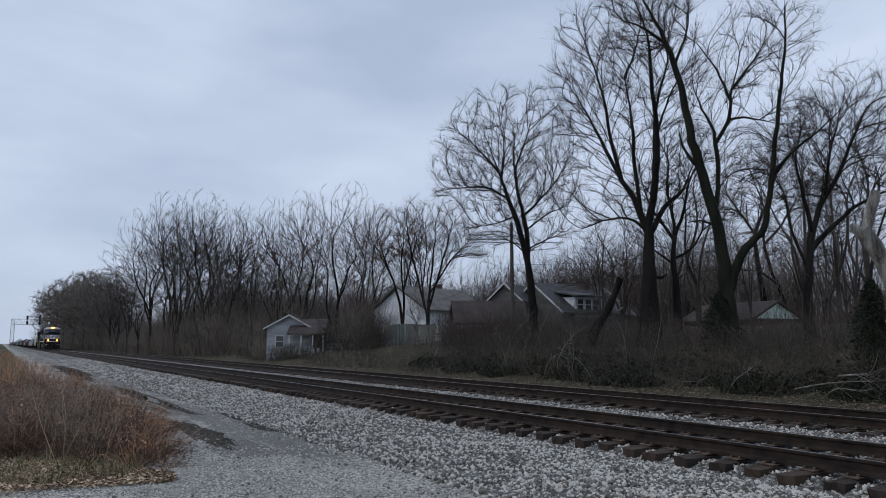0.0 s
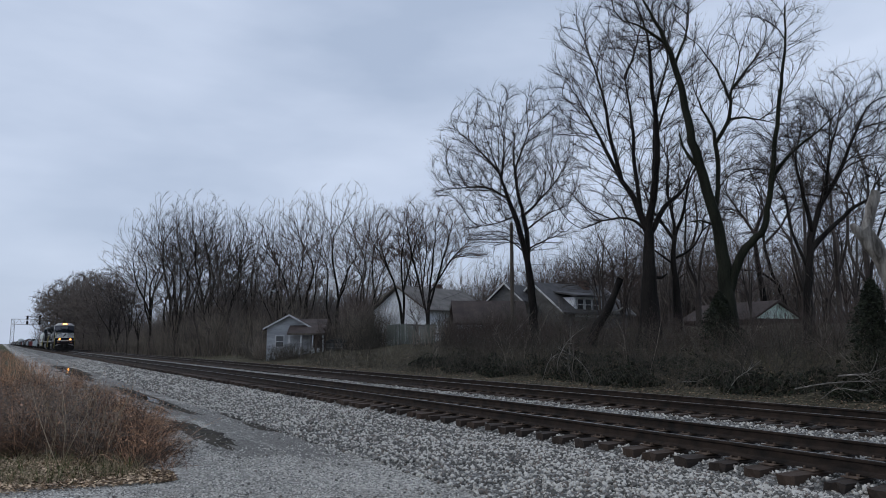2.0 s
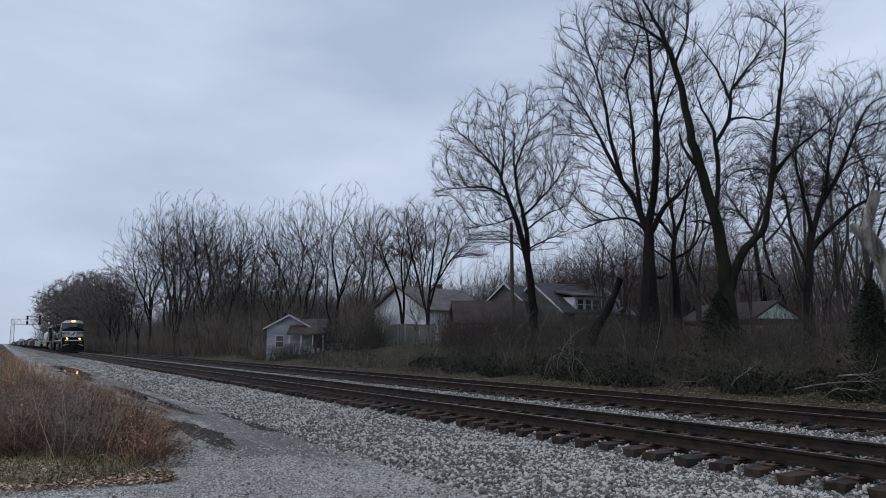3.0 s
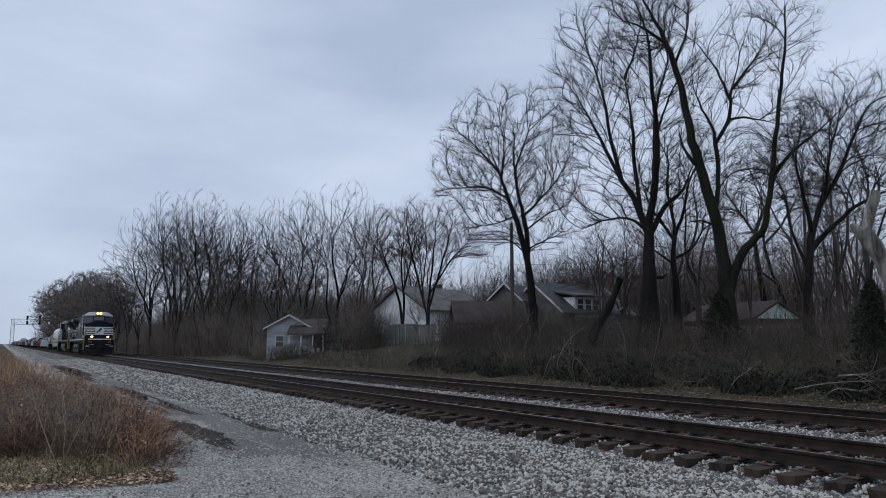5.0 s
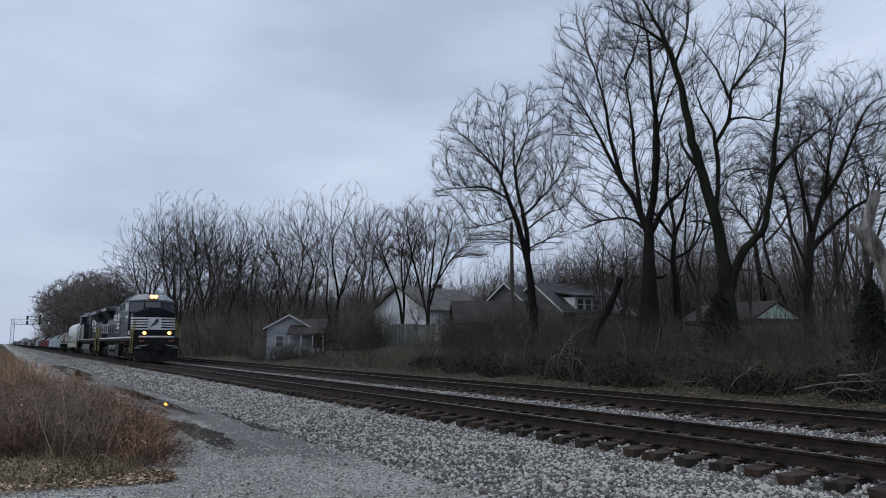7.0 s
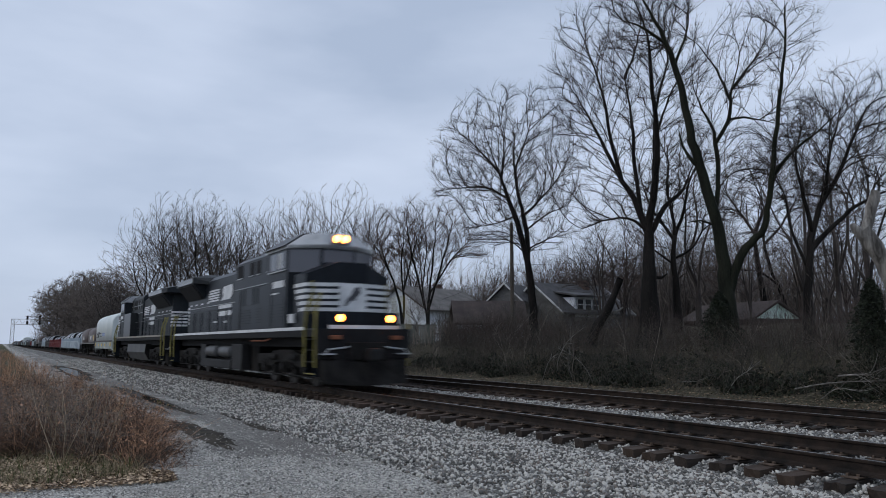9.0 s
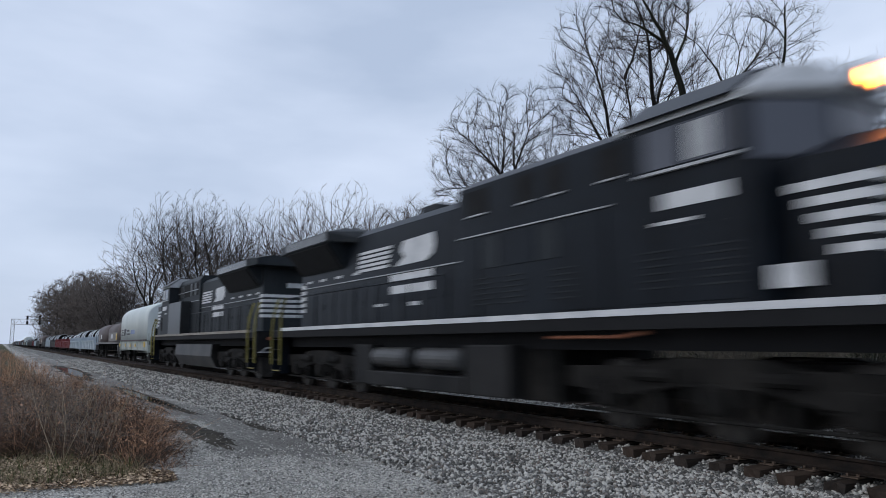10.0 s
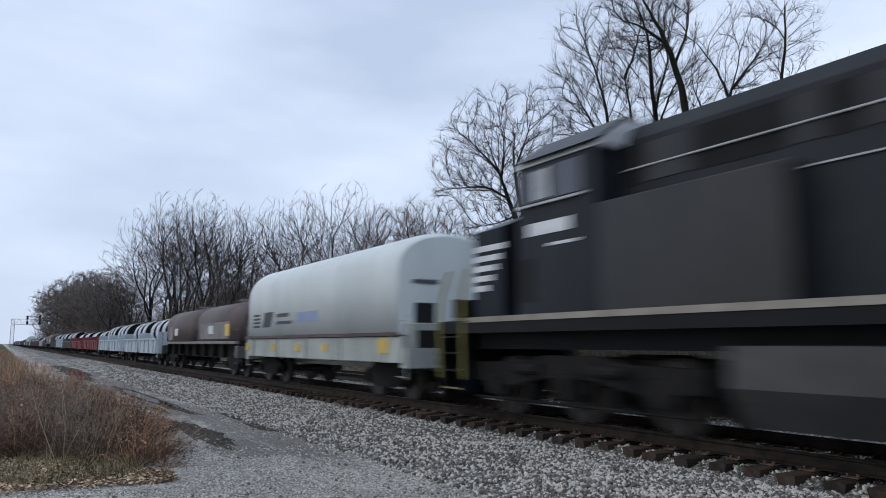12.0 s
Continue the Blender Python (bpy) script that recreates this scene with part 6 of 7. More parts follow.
def make_brush():
    rng = np.random.default_rng(41)
    # along the foot of the bank, lower in front of the houses
    n = 5200
    x = 2 - 75 * rng.random(n) ** 1.15
    y = 12.0 + 5.5 * rng.random(n) ** 1.2 + 0.6 * np.sin(0.4 * x)
    t = rng.uniform(0.7, 2.3, n) * (0.75 + 0.35 * np.sin(0.55 * x + 1.0) ** 2) * (0.35 + 0.65 * smooth_step(-44, -34, x)) * np.where(fence_gap(x, y), 0.6, 1.0)
    stalks("undergrowth", "tangled leafless undergrowth along the bank", "brush", x, y, height(x, y) - 0.05, t, 0.4, rng.uniform(0.005, 0.011, n), M_BRUSH, 42, side_twigs=5, twist=0.2)
    n = 2300
    x = -4 - 34 * rng.random(n)
    y = 15.0 + 6 * rng.random(n)
    t = rng.uniform(0.9, 2.1, n)
    stalks("saplings", "dense thin reddish saplings behind the brush", "brush", x, y, height(x, y) - 0.05, t, 0.3, rng.uniform(0.006, 0.012, n), M_TWIG_RED, 43, side_twigs=6, twist=0.22)
    # grey stems that stand out of it
    n = 80
    x = -3 - 58 * rng.random(n)
    y = 12.2 + 5.0 * rng.random(n)
    stalks("grey_stems", "pale grey bare stems standing in the brush", "brush", x, y, height(x, y) - 0.05, rng.uniform(1.2, 3.4, n) * (0.6 + 0.4 * smooth_step(-44, -34, x)), 0.28, rng.uniform(0.008, 0.016, n), M_STRAWGREY, 63, n=6, side_twigs=9, twist=0.16)
    n = 120
    x = -48.5 + 5.5 * rng.random(n)
    y = 17.5 + 2.0 * rng.random(n)
    stalks("grey_stems", "cluster of pale grey bare stems before the fence", "brush", x, y, height(x, y) - 0.05, rng.uniform(1.0, 2.2, n), 0.2, rng.uniform(0.008, 0.016, n), M_STRAWGREY, 76, n=6, side_twigs=8, twist=0.16)
    # arching brambles that knit it together
    n = 4200
    x = 2 - 60 * rng.random(n) ** 1.1
    y = 11.9 + 7.5 * rng.random(n) ** 1.1
    t = rng.uniform(1.0, 2.8, n) * (0.5 + 0.5 * smooth_step(-46, -36, x))
    stalks("brambles", "arching dark bramble canes over the bank", "brush", x, y, height(x, y) - 0.05, t, 0.7, rng.uniform(0.004, 0.009, n), M_BRUSH, 56, n=6, side_twigs=4, twist=0.3, droop=0.16)
    # the dark thicket along the woods' edge, and the taller growth closing up behind it
    for seed, n, x0, x1, y0, y1, h0, h1, r0, r1, m, q in ((44, 2700, -84, -300, 9.0, 17, 1.5, 5.5, 0.016, 0.035, M_THICKET, 7), (64, 1500, -86, -200, 12.5, 30, 4.0, 9.0, 0.04, 0.10, M_HAZEWOOD, 8),
                                                          (65, 1300, -180, -420, 10.5, 22, 5.0, 12.0, 0.07, 0.16, M_HAZEWOOD, 9), (66, 900, -78, -125, 24, 44, 4.0, 9.0, 0.05, 0.11, M_HAZEWOOD, 10), (68, 1100, -110, -210, 24, 56, 8.0, 15.0, 0.09, 0.18, M_HAZEWOOD, 9), (70, 700, -94, -145, 16, 40, 9.0, 15.0, 0.08, 0.15, M_HAZEWOOD, 8), (69, 1300, -84, -135, 11.5, 22, 3.5, 8.0, 0.035, 0.07, M_THICKET, 8)):
        x = x0 + (x1 - x0) * rng.random(n) ** 1.2
        y = y0 + (y1 - y0) * rng.random(n) + 4.5 * smooth_step(-100, -84, x)
        t = rng.uniform(h0, h1, n) * (0.7 + 0.4 * np.sin(0.13 * x + 0.3 * y) ** 2)
        stalks("thicket", "dark dense leafless thicket at the edge of the woods", "brush", x, y, height(x, y) - 0.05, t, 0.25, rng.uniform(r0, r1, n), m, seed, n=5, side_twigs=q, twist=0.2, tip=0.06)
    # low shrubs about the houses
    n = 4200
    x = -80 + 44 * rng.random(n)
    y = 13.5 + 9.5 * rng.random(n)
    ok = (rng.random(n) < 0.5 + 0.5 * np.sin(0.7 * x + 0.4 * y)) & ~((x < -60) & (y < 16.0) & (rng.random(n) < 0.75)) & ~((x > -56) & (x < -50.5) & (y < 21)) & ~((x > -72) & (x < -60) & (y < 21.5))
    ok &= ~fence_gap(x, y)
    x, y = x[ok], y[ok]
    stalks("shrubs", "leafless shrubs in front of the houses", "brush", x, y, height(x, y) - 0.05, rng.uniform(0.8, 2.4, len(x)), 0.25, rng.uniform(0.008, 0.014, len(x)), M_BRUSH, 45, side_twigs=6)
    for seed, n, x0, x1, y0, y1, h0, h1, m in ((57, 420, -44, -36, 16.5, 21, 1.2, 2.6, M_TWIG_RED), (58, 260, -60.5, -55.5, 16.5, 19.5, 2.2, 4.2, M_BRUSH), (59, 170, -67, -62.6, 12.2, 14.0, 0.8, 1.9, M_BRUSH), (67, 260, -78, -71.5, 12.5, 16.5, 1.5, 3.4, M_BRUSH), (81, 260, -66.5, -61.5, 21.5, 24.0, 3.0, 5.2, M_BRUSH), (82, 200, -60, -57.4, 17.0, 19.0, 2.0, 4.6, M_STRAWGREY), (79, 220, -54.6, -52.2, 16.4, 17.8, 1.8, 3.4, M_BRUSH), (83, 300, -50.6, -47.6, 20.6, 23.6, 1.8, 3.4, M_BRUSH), (84, 220, -73.5, -70.2, 13.0, 15.0, 1.2, 3.0, M_STRAWGREY), (71, 420, -42, -33, 20, 26, 1.4, 3.0, M_BRUSH), (74, 330, -46.5, -40.5, 18.6, 21.0, 1.2, 2.5, M_BRUSH), (75, 170, -47, -41, 21.5, 25, 2.2, 4.2, M_BRUSH), (73, 130, -19, -9, 19, 26, 1.4, 3.0, M_TWIG_RED), (60, 160, -66, -61, 13.2, 14.6, 0.7, 1.8, M_BRUSH), (85, 130, -62.8, -59.0, 20.6, 22.6, 3.2, 6.0, M_STRAWGREY)):
        x = x0 + (x1 - x0) * rng.random(n)
        y = y0 + (y1 - y0) * rng.random(n)
        keep = ~fence_gap(x, y) if y0 < 22 and seed != 79 else x < 0
        x, y = x[keep], y[keep]
        n = len(x)
        stalks("shrubs", "tall leafless shrubs screening the houses", "brush", x, y, height(x, y) - 0.05, rng.uniform(h0, h1, n), 0.3, rng.uniform(0.008, 0.016, n), m, seed, n=5, side_twigs=9, twist=0.2)
    # the deep woods behind everything
    for seed, n, x0, x1, y0, y1, h0, h1, r0, r1 in ((46, 900, -60, -4, 46, 70, 4, 10, 0.014, 0.035), (47, 1900, -140, -40, 44, 90, 5, 12, 0.03, 0.06),
                                                    (49, 500, -620, -300, 12, 60, 6, 15, 0.06, 0.14)):
        x = x0 + (x1 - x0) * rng.random(n)
        y = y0 + (y1 - y0) * rng.random(n)
        stalks("deep_woods", "dense leafless woods closing the distance", "woods", x, y, height(x, y) - 0.05, rng.uniform(h0, h1, n), 0.14, rng.uniform(r0, r1, n), M_HAZEWOOD, seed, side_twigs=9, twist=0.12)
    # the mass of trunks and twigs that closes the view
    for seed, n, x0, x1, y0, y1, h0, h1 in ((77, 450, -66, -44, 47, 58, 4.0, 8.5), (78, 130, -29, -16, 44, 54, 4.0, 7.5), (51, 750, -90, -34, 46, 66, 4.5, 9.5), (52, 900, -130, -60, 46, 70, 6, 12), (55, 400, -700, -400, 12, 40, 8, 17)):
        x = x0 + (x1 - x0) * rng.random(n)
        y = y0 + (y1 - y0) * rng.random(n)
        stalks("deep_woods", "dense leafless woods closing the distance", "woods", x, y, height(x, y) - 0.1, rng.uniform(h0, h1, n) * rng.uniform(0.6, 1.25, n), 0.16, rng.uniform(0.07, 0.20, n), M_HAZEWOOD, seed, side_twigs=9, twist=0.14, tip=0.04)
    n = 500
    x = -640 + 330 * rng.random(n)
    y = -14 - 40 * rng.random(n)
    stalks("deep_woods", "distant leafless woods on the near side of the line", "woods", x, y, height(x, y), rng.uniform(6, 14, n), 0.14, rng.uniform(0.06, 0.14, n), M_BRUSH, 50, side_twigs=9)
    # fallen boughs on the bank, and two pale vines that hang over it
    for k, (bx, by, rise, r0, line) in enumerate(((-16.1, 12.5, 0.0, 0.022, ((0, 0, 0), (0.35, 0.05, 0.5), (0.8, 0.1, 0.8), (1.3, 0.1, 1.15))),
                                                  (-13.6, 12.5, 0.35, 0.026, ((0, 0, 0.1), (0.9, 0.1, 0.3), (1.9, 0.1, 0.42), (3.4, 0.0, 0.5))),
                                                  (-12.4, 12.9, 0.8, 0.034, ((0, 0, 0.25), (0.7, 0.0, 0.32), (1.6, 0.0, 0.28), (2.8, 0.0, 0.12))),
                                                  (-12.6, 12.2, 0.0, 0.016, ((0, 0, 0), (0.5, 0.1, 0.35), (1.2, 0.1, 0.3), (1.9, 0.1, 0.55))),
                                                  (-25.2, 12.6, 0.0, 0.02, ((0, 0, 0), (0.15, 0.0, 0.9), (0.9, 0.0, 1.75), (1.95, 0.0, 2.3))),
                                                  (-24.0, 12.5, 0.0, 0.018, ((0, 0, 0), (-0.25, 0, 0.6), (-0.2, 0, 1.3), (-0.1, 0, 1.9))),
                                                  (-26.0, 12.4, 0.0, 0.016, ((0, 0, 0), (0.5, 0, 0.9), (1.2, 0, 1.2), (2.0, 0, 0.9))),
                                                  (-22.6, 12.4, 0.0, 0.016, ((0, 0, 0), (-0.5, 0, 0.7), (-1.3, 0, 1.2), (-2.2, 0, 1.5))),
                                                  (-18.6, 12.2, 0.0, 0.015, ((0, 0, 0), (0.6, 0.2, 0.3), (1.3, 0.2, 0.35), (2.0, 0.2, 0.6))))):
        r2 = np.random.default_rng(60 + k)
        c = curve_through(line, 12)[None]
        rad = np.linspace(r0, 0.4 * r0, 12)[None]
        tw, tr = sprout(r2, c, rad, 9, 5, 0.38, 42, 0.02, 0.2, least=0.2)
        ob = thing("fallen_branch", "pale fallen branch lying on the bank", "branch", pose(bx, by, float(height(bx, by)) + 0.3 * rise), group="fallen branches")
        v, f = tube_arrays([(c, rad, 6)])
        arrays("bough", v, f, M_PALEBARK, ob, smooth=True)
        v, f = tube_arrays([(tw, tr, 4)])
        tagged(arrays("twigs", v, f, M_PALEBARK, ob), kind="stuff")


make_brush()


def weed_front(y):
    """The near edge of the weeds, which falls back towards the track's end."""
    return -10.0 - 1.7 * np.clip(-7.2 - np.asarray(y), 0, 1.5)


def make_weeds():
    rng = np.random.default_rng(71)
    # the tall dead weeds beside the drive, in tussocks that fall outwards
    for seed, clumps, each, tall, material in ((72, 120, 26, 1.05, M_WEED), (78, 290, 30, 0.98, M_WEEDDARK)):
        cx = -11.0 - 26 * rng.random(clumps) ** 1.6
        edge = -5.9 - 1.2 * np.exp((cx + 10.8) / 3.6) + 0.15 * np.sin(1.9 * cx)
        cy = edge - 5.0 * rng.random(clumps) ** 1.1
        cx = cx + weed_front(cy) + 10.7
        ch = (0.45 + 0.65 * smooth_step(0, 1.0, edge - cy) * smooth_step(-10.2, -11.4, cx)) * rng.uniform(0.7, 1.2, clumps) * tall * (1 - 0.3 * smooth_step(-14, -26, cx))
        own = np.repeat(np.arange(clumps), each)
        ox, oy = rng.normal(size=len(own)) * 0.09, rng.normal(size=len(own)) * 0.09
        x, y = cx[own] + ox, cy[own] + oy
        t = ch[own] * rng.uniform(0.55, 1.1, len(own))
        stalks("dead_weeds", "tall tangled reddish-brown dead weeds beside the drive", "weeds", x, y, height(x, y) - 0.02, t, 0.62, rng.uniform(0.0022, 0.0045, len(own)), material, seed, n=5, side_twigs=4, twist=0.34, droop=0.13)
        # small dry seed heads about the tops
        own = np.repeat(np.arange(clumps), 46)
        k = len(own)
        reach = 0.34 * np.sqrt(rng.random(k))
        ang = rng.uniform(0, 2 * np.pi, k)
        sx, sy = cx[own] + reach * np.cos(ang), cy[own] + reach * np.sin(ang)
        c = np.stack([sx, sy, height(sx, sy) + ch[own] * (rng.uniform(0.5, 1.0, k) - 0.6 * reach)], 1)
        d, e = rng.normal(size=(k, 3)) * 0.008, rng.normal(size=(k, 3)) * 0.005
        v = np.stack([c - d, c + e, c + d, c - e], 1).reshape(-1, 3)
        tagged(arrays("seed_heads", v, np.arange(4 * k).reshape(k, 4), M_WEED), "small reddish dry seed heads on the weeds", "weeds", kind="stuff")
    n = 2600
    x = -35 - 130 * rng.random(n) ** 1.4
    y = -6.2 + 0.02 * (x + 35) - 9 * rng.random(n)
    stalks("dead_weeds", "brown weeds running along the track side", "weeds", x, y, height(x, y) - 0.02, rng.uniform(0.4, 0.95, n), 0.3, rng.uniform(0.006, 0.014, n), M_WEED, 73, n=4, side_twigs=4, twist=0.17, droop=0.03)
    # dense low stems added inside the tussocks, dark to deepen the shade there
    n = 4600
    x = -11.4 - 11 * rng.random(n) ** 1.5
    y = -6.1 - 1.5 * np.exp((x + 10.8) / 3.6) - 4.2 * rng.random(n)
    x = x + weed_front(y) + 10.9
    stalks("dark_undergrowth", "low tangled growth, coloured dark for the shade among the weeds", "weeds", x, y, height(x, y) - 0.02, rng.uniform(0.2, 0.6, n), 0.8, rng.uniform(0.003, 0.006, n), M_BRUSH, 80, n=3, side_twigs=4, twist=0.35, droop=0.12)
    # fallen, matted stems across the tussocks
    n = 2400
    x = -11.1 - 7 * rng.random(n) ** 1.4
    y = -7.7 - 3.2 * rng.random(n)
    x = x + weed_front(y) + 10.9
    z = height(x, y) + rng.uniform(0.05, 0.7, n)
    stalks("matted_stems", "grey matted stems lying across the weeds", "weeds", x, y, z, rng.uniform(0.35, 0.85, n), 1.3, rng.uniform(0.002, 0.004, n), M_STRAWGREY, 79, n=5, side_twigs=3, twist=0.22, droop=0.1)
    # pale straw stalks standing out of it
    n = 32
    x = -11.5 - 1.8 * rng.random(n)
    y = -7.6 - 0.9 * rng.random(n)
    stalks("straw_stalks", "pale dry stalks standing among the weeds", "weeds", x, y, height(x, y), rng.uniform(0.7, 1.5, n), 0.18, rng.uniform(0.004, 0.0075, n), M_STRAW, 74, n=5, side_twigs=2, twist=0.08)
    # tufts at the foot, and a few thin dark stems by the drive
    n = 800
    y = -7.5 - 2.6 * rng.random(n)
    x = -10.3 + (weed_front(y) + 9.9) * rng.random(n)
    stalks("grass_tufts", "low green and straw grass at the foot of the weeds", "grass", x, y, height(x, y), rng.uniform(0.08, 0.28, n), 0.5, rng.uniform(0.003, 0.006, n), M_GREENBLADE, 75, n=4, twist=0.15, droop=0.08)
    n = 1300
    y = -7.4 - 2.8 * rng.random(n)
    x = -10.3 + (weed_front(y) + 9.9) * rng.random(n)
    stalks("grass_tufts", "dry straw grass at the foot of the weeds", "grass", x, y, height(x, y), rng.uniform(0.08, 0.3, n), 0.6, rng.uniform(0.003, 0.006, n), M_STRAW, 76, n=4, twist=0.15, droop=0.1)
    x, y = np.array([-22.0, -21.6, -21.9, -22.6]), np.array([-5.85, -5.95, -6.05, -6.0])
    stalks("dark_stems", "few thin dark stems beside the drive", "weeds", x, y, height(x, y), np.array([1.15, 0.9, 0.7, 0.6]), 0.06, np.full(4, 0.008), M_BRUSH, 77, n=6, side_twigs=4, twist=0.07)


make_weeds()


def make_leaves():
    """Fallen leaves: small curled blades lying about."""
    rng = np.random.default_rng(81)
    for name, label, n, fx, fy, size in (("fallen_leaves", "fallen pale brown leaves on the bank", 15000, lambda u: 1 - 66 * u ** 1.2, lambda u: 8.9 + 6.2 * u, (0.022, 0.055)),
                                         ("fallen_leaves", "fallen leaves at the foot of the weeds", 11000, lambda u: -9.5 - 2.6 * u ** 0.6, lambda u: -7.1 - 3.4 * u, (0.015, 0.042))):
        x, y = fx(rng.random(n)), fy(rng.random(n))
        if n == 11000:  # strewn from the gravel back under the weeds
            x = -9.8 + (weed_front(y) + 9.4) * rng.random(n) ** 0.8
        z = height(x, y) + rng.uniform(0.01, 0.05, n)
        s = rng.uniform(*size, n)
        a = rng.uniform(0, 2 * np.pi, n)
        tilt = rng.uniform(-0.5, 0.5, (n, 2))
        ux = np.stack([np.cos(a), np.sin(a), tilt[:, 0]], 1) * s[:, None]
        uy = np.stack([-np.sin(a), np.cos(a), tilt[:, 1]], 1) * s[:, None] * 0.55
        c = np.stack([x, y, z], 1)
        curl = np.array([0, 0, 0.3]) * s[:, None]
        v = np.stack([c - ux, c - uy + curl, c + ux, c + uy + curl], 1)
        f = (4 * np.arange(n))[:, None, None] + np.array([[0, 1, 2], [0, 2, 3]])[None]
        tagged(arrays(name, v.reshape(-1, 3), f.reshape(-1, 3), M_LITTER if n == 15000 else M_LEAF), label, "leaves", kind="stuff")


make_leaves()


def make_ivy():
    """Dark evergreen creeper in patches on the bank and up the trunks' feet."""
    rng = np.random.default_rng(85)
    spots = [(-24.5, 13.2, 1.6), (-22.0, 13.0, 1.3), (-19.5, 14.5, 1.5), (-17.0, 13.4, 1.2), (-28.5, 13.6, 1.5), (-32.0, 13.8, 1.4), (-12.5, 13.6, 1.6), (-36.0, 14.4, 1.6), (-9.5, 14.0, 1.8), (-26.8, 14.8, 1.4), (-15.0, 13.0, 1.3), (-20.8, 12.6, 1.2), (-30.2, 13.0, 1.2), (-34.0, 13.2, 1.3), (-39.0, 13.8, 1.3), (-11.0, 12.8, 1.3), (-23.4, 14.2, 1.6)]
    c = []
    for x, y, r in spots:
        n = 1100
        a, q = rng.uniform(0, 2 * np.pi, n), r * np.sqrt(rng.random(n))
        px, py = x + 1.5 * q * np.cos(a), y + 0.6 * q * np.sin(a)
        c.append(np.stack([px, py, height(px, py) + 0.75 * rng.random(n) ** 1.5 * (1.15 - q / r)], 1))
    c = np.concatenate(c)
    n = len(c)
    d, e = rng.normal(size=(n, 3)) * 0.045, rng.normal(size=(n, 3)) * 0.035
    v = np.stack([c - d, c + e, c + d, c - e], 1).reshape(-1, 3)
    tagged(arrays("ivy", v, np.arange(4 * n).reshape(n, 4), M_CEDAR), "dark green creeper in patches on the bank", "ivy", kind="stuff")


make_ivy()


def make_puddle():
    """Wet places in the drive's ruts: dark mud, with standing water where it is deep."""
    rng = random.Random(3)
    for cx, cy, rx, ry, label in ((-14.8, -5.70, 1.5, 0.24, ""), (-17.5, -4.25, 0.9, 0.10, ""), (-15.0, -4.40, 0.7, 0.09, ""), (-20.4, -5.45, 0.7, 0.09, ""), 
                                  (-25.6, -5.06, 4.2, 0.22, "long narrow puddle in the rut beside the weeds"), (-51.0, -5.3, 8.0, 0.5, "wide shallow puddle far along the drive")):
        ph = [rng.uniform(0, 6) for _ in range(4)]
        for name, grow, z, m in (("mud", 1.45, 0.006, M_MUD), ("puddle", 0.9, 0.009, M_WATER)):
            if name == "puddle" and not label:
                continue
            bm = bmesh.new()
            ring = []
            rough = 0.09 if name == "mud" else 0
            for k in range(120):
                a = 2 * math.pi * k / 120
                r = grow * (1 + 0.16 * math.sin(2 * a + ph[0]) + 0.10 * math.sin(3 * a + ph[1])) + 0.05 * math.sin(5 * a + ph[2]) + rough * (math.sin(7 * a + ph[3]) + math.sin(13 * a + ph[1]) + math.sin(23 * a + ph[0]) + 1.6 * rng.uniform(-1, 1))
                ring.append(bm.verts.new((cx + rx * r * math.cos(a), cy + ry * r * math.sin(a), GROUND + z)))
            bm.faces.new(ring)
            tagged(part(name, bm, m), label if name == "puddle" else "wet dark brown mud in a wheel rut", name, kind="structure")


make_puddle()

# ---------------------------------------------------------------- houses and yard
M_SIDING_WHITE = mat("white_siding", (0.66, 0.70, 0.75), (0.82, 0.85, 0.88), scale=1.0, fine=8, stretch=(0.4, 0.4, 2.0))
M_SIDING_GREY = mat("grey_siding", (0.085, 0.084, 0.082), (0.17, 0.168, 0.165), scale=1.0, fine=8, stretch=(0.4, 0.4, 2.0))
M_SIDING_GREEN = mat("pale_green_siding", (0.70, 0.90, 0.80), (0.80, 0.95, 0.87), scale=1.0, fine=8)
M_SHINGLE = mat("grey_shingles", (0.085, 0.078, 0.072), (0.17, 0.158, 0.146), scale=1.2, fine=12, bump=0.4)
M_SHINGLE_BROWN = mat("brown_shingles", (0.030, 0.022, 0.020), (0.068, 0.050, 0.044), scale=1.2, fine=12, bump=0.4)
M_SHINGLE_DARK = mat("dark_shingles", (0.035, 0.034, 0.036), (0.08, 0.077, 0.078), scale=1.2, fine=12, bump=0.4)
M_SIDING_PALE = mat("pale_grey_siding", (0.25, 0.26, 0.27), (0.44, 0.455, 0.47), scale=1.0, fine=8, stretch=(0.4, 0.4, 2.0))
M_TRIM = mat("white_trim", (0.38, 0.39, 0.40), (0.62, 0.62, 0.62), scale=2.0)
M_PANE = glass_mat("window_pane", (0.03, 0.033, 0.038))
M_BRICK = mat("chimney_brick", (0.05, 0.032, 0.026), (0.11, 0.07, 0.055), scale=5.0)
M_FENCE = mat("weathered_fence", (0.085, 0.097, 0.086), (0.19, 0.205, 0.185), scale=1.4, fine=12, stretch=(1, 1, 0.2), spread=0.35)
M_POLE = mat("pole_timber", (0.055, 0.045, 0.036), (0.13, 0.11, 0.09), scale=2.0, stretch=(1, 1, 0.15))
M_WIRE = mat("black_cable", (0.010, 0.010, 0.011), (0.02, 0.02, 0.02), scale=2.0)
M_GALV = mat("galvanised_steel", (0.20, 0.21, 0.22), (0.34, 0.35, 0.36), scale=3.0, rough=0.5, metal=0.5)
M_CARPAINT = mat("grey_car_paint", (0.07, 0.075, 0.08), (0.11, 0.117, 0.125), scale=2.0, rough=0.25)
M_RUBBER = mat("tyre_rubber", (0.012, 0.012, 0.012), (0.025, 0.025, 0.025), scale=4.0)


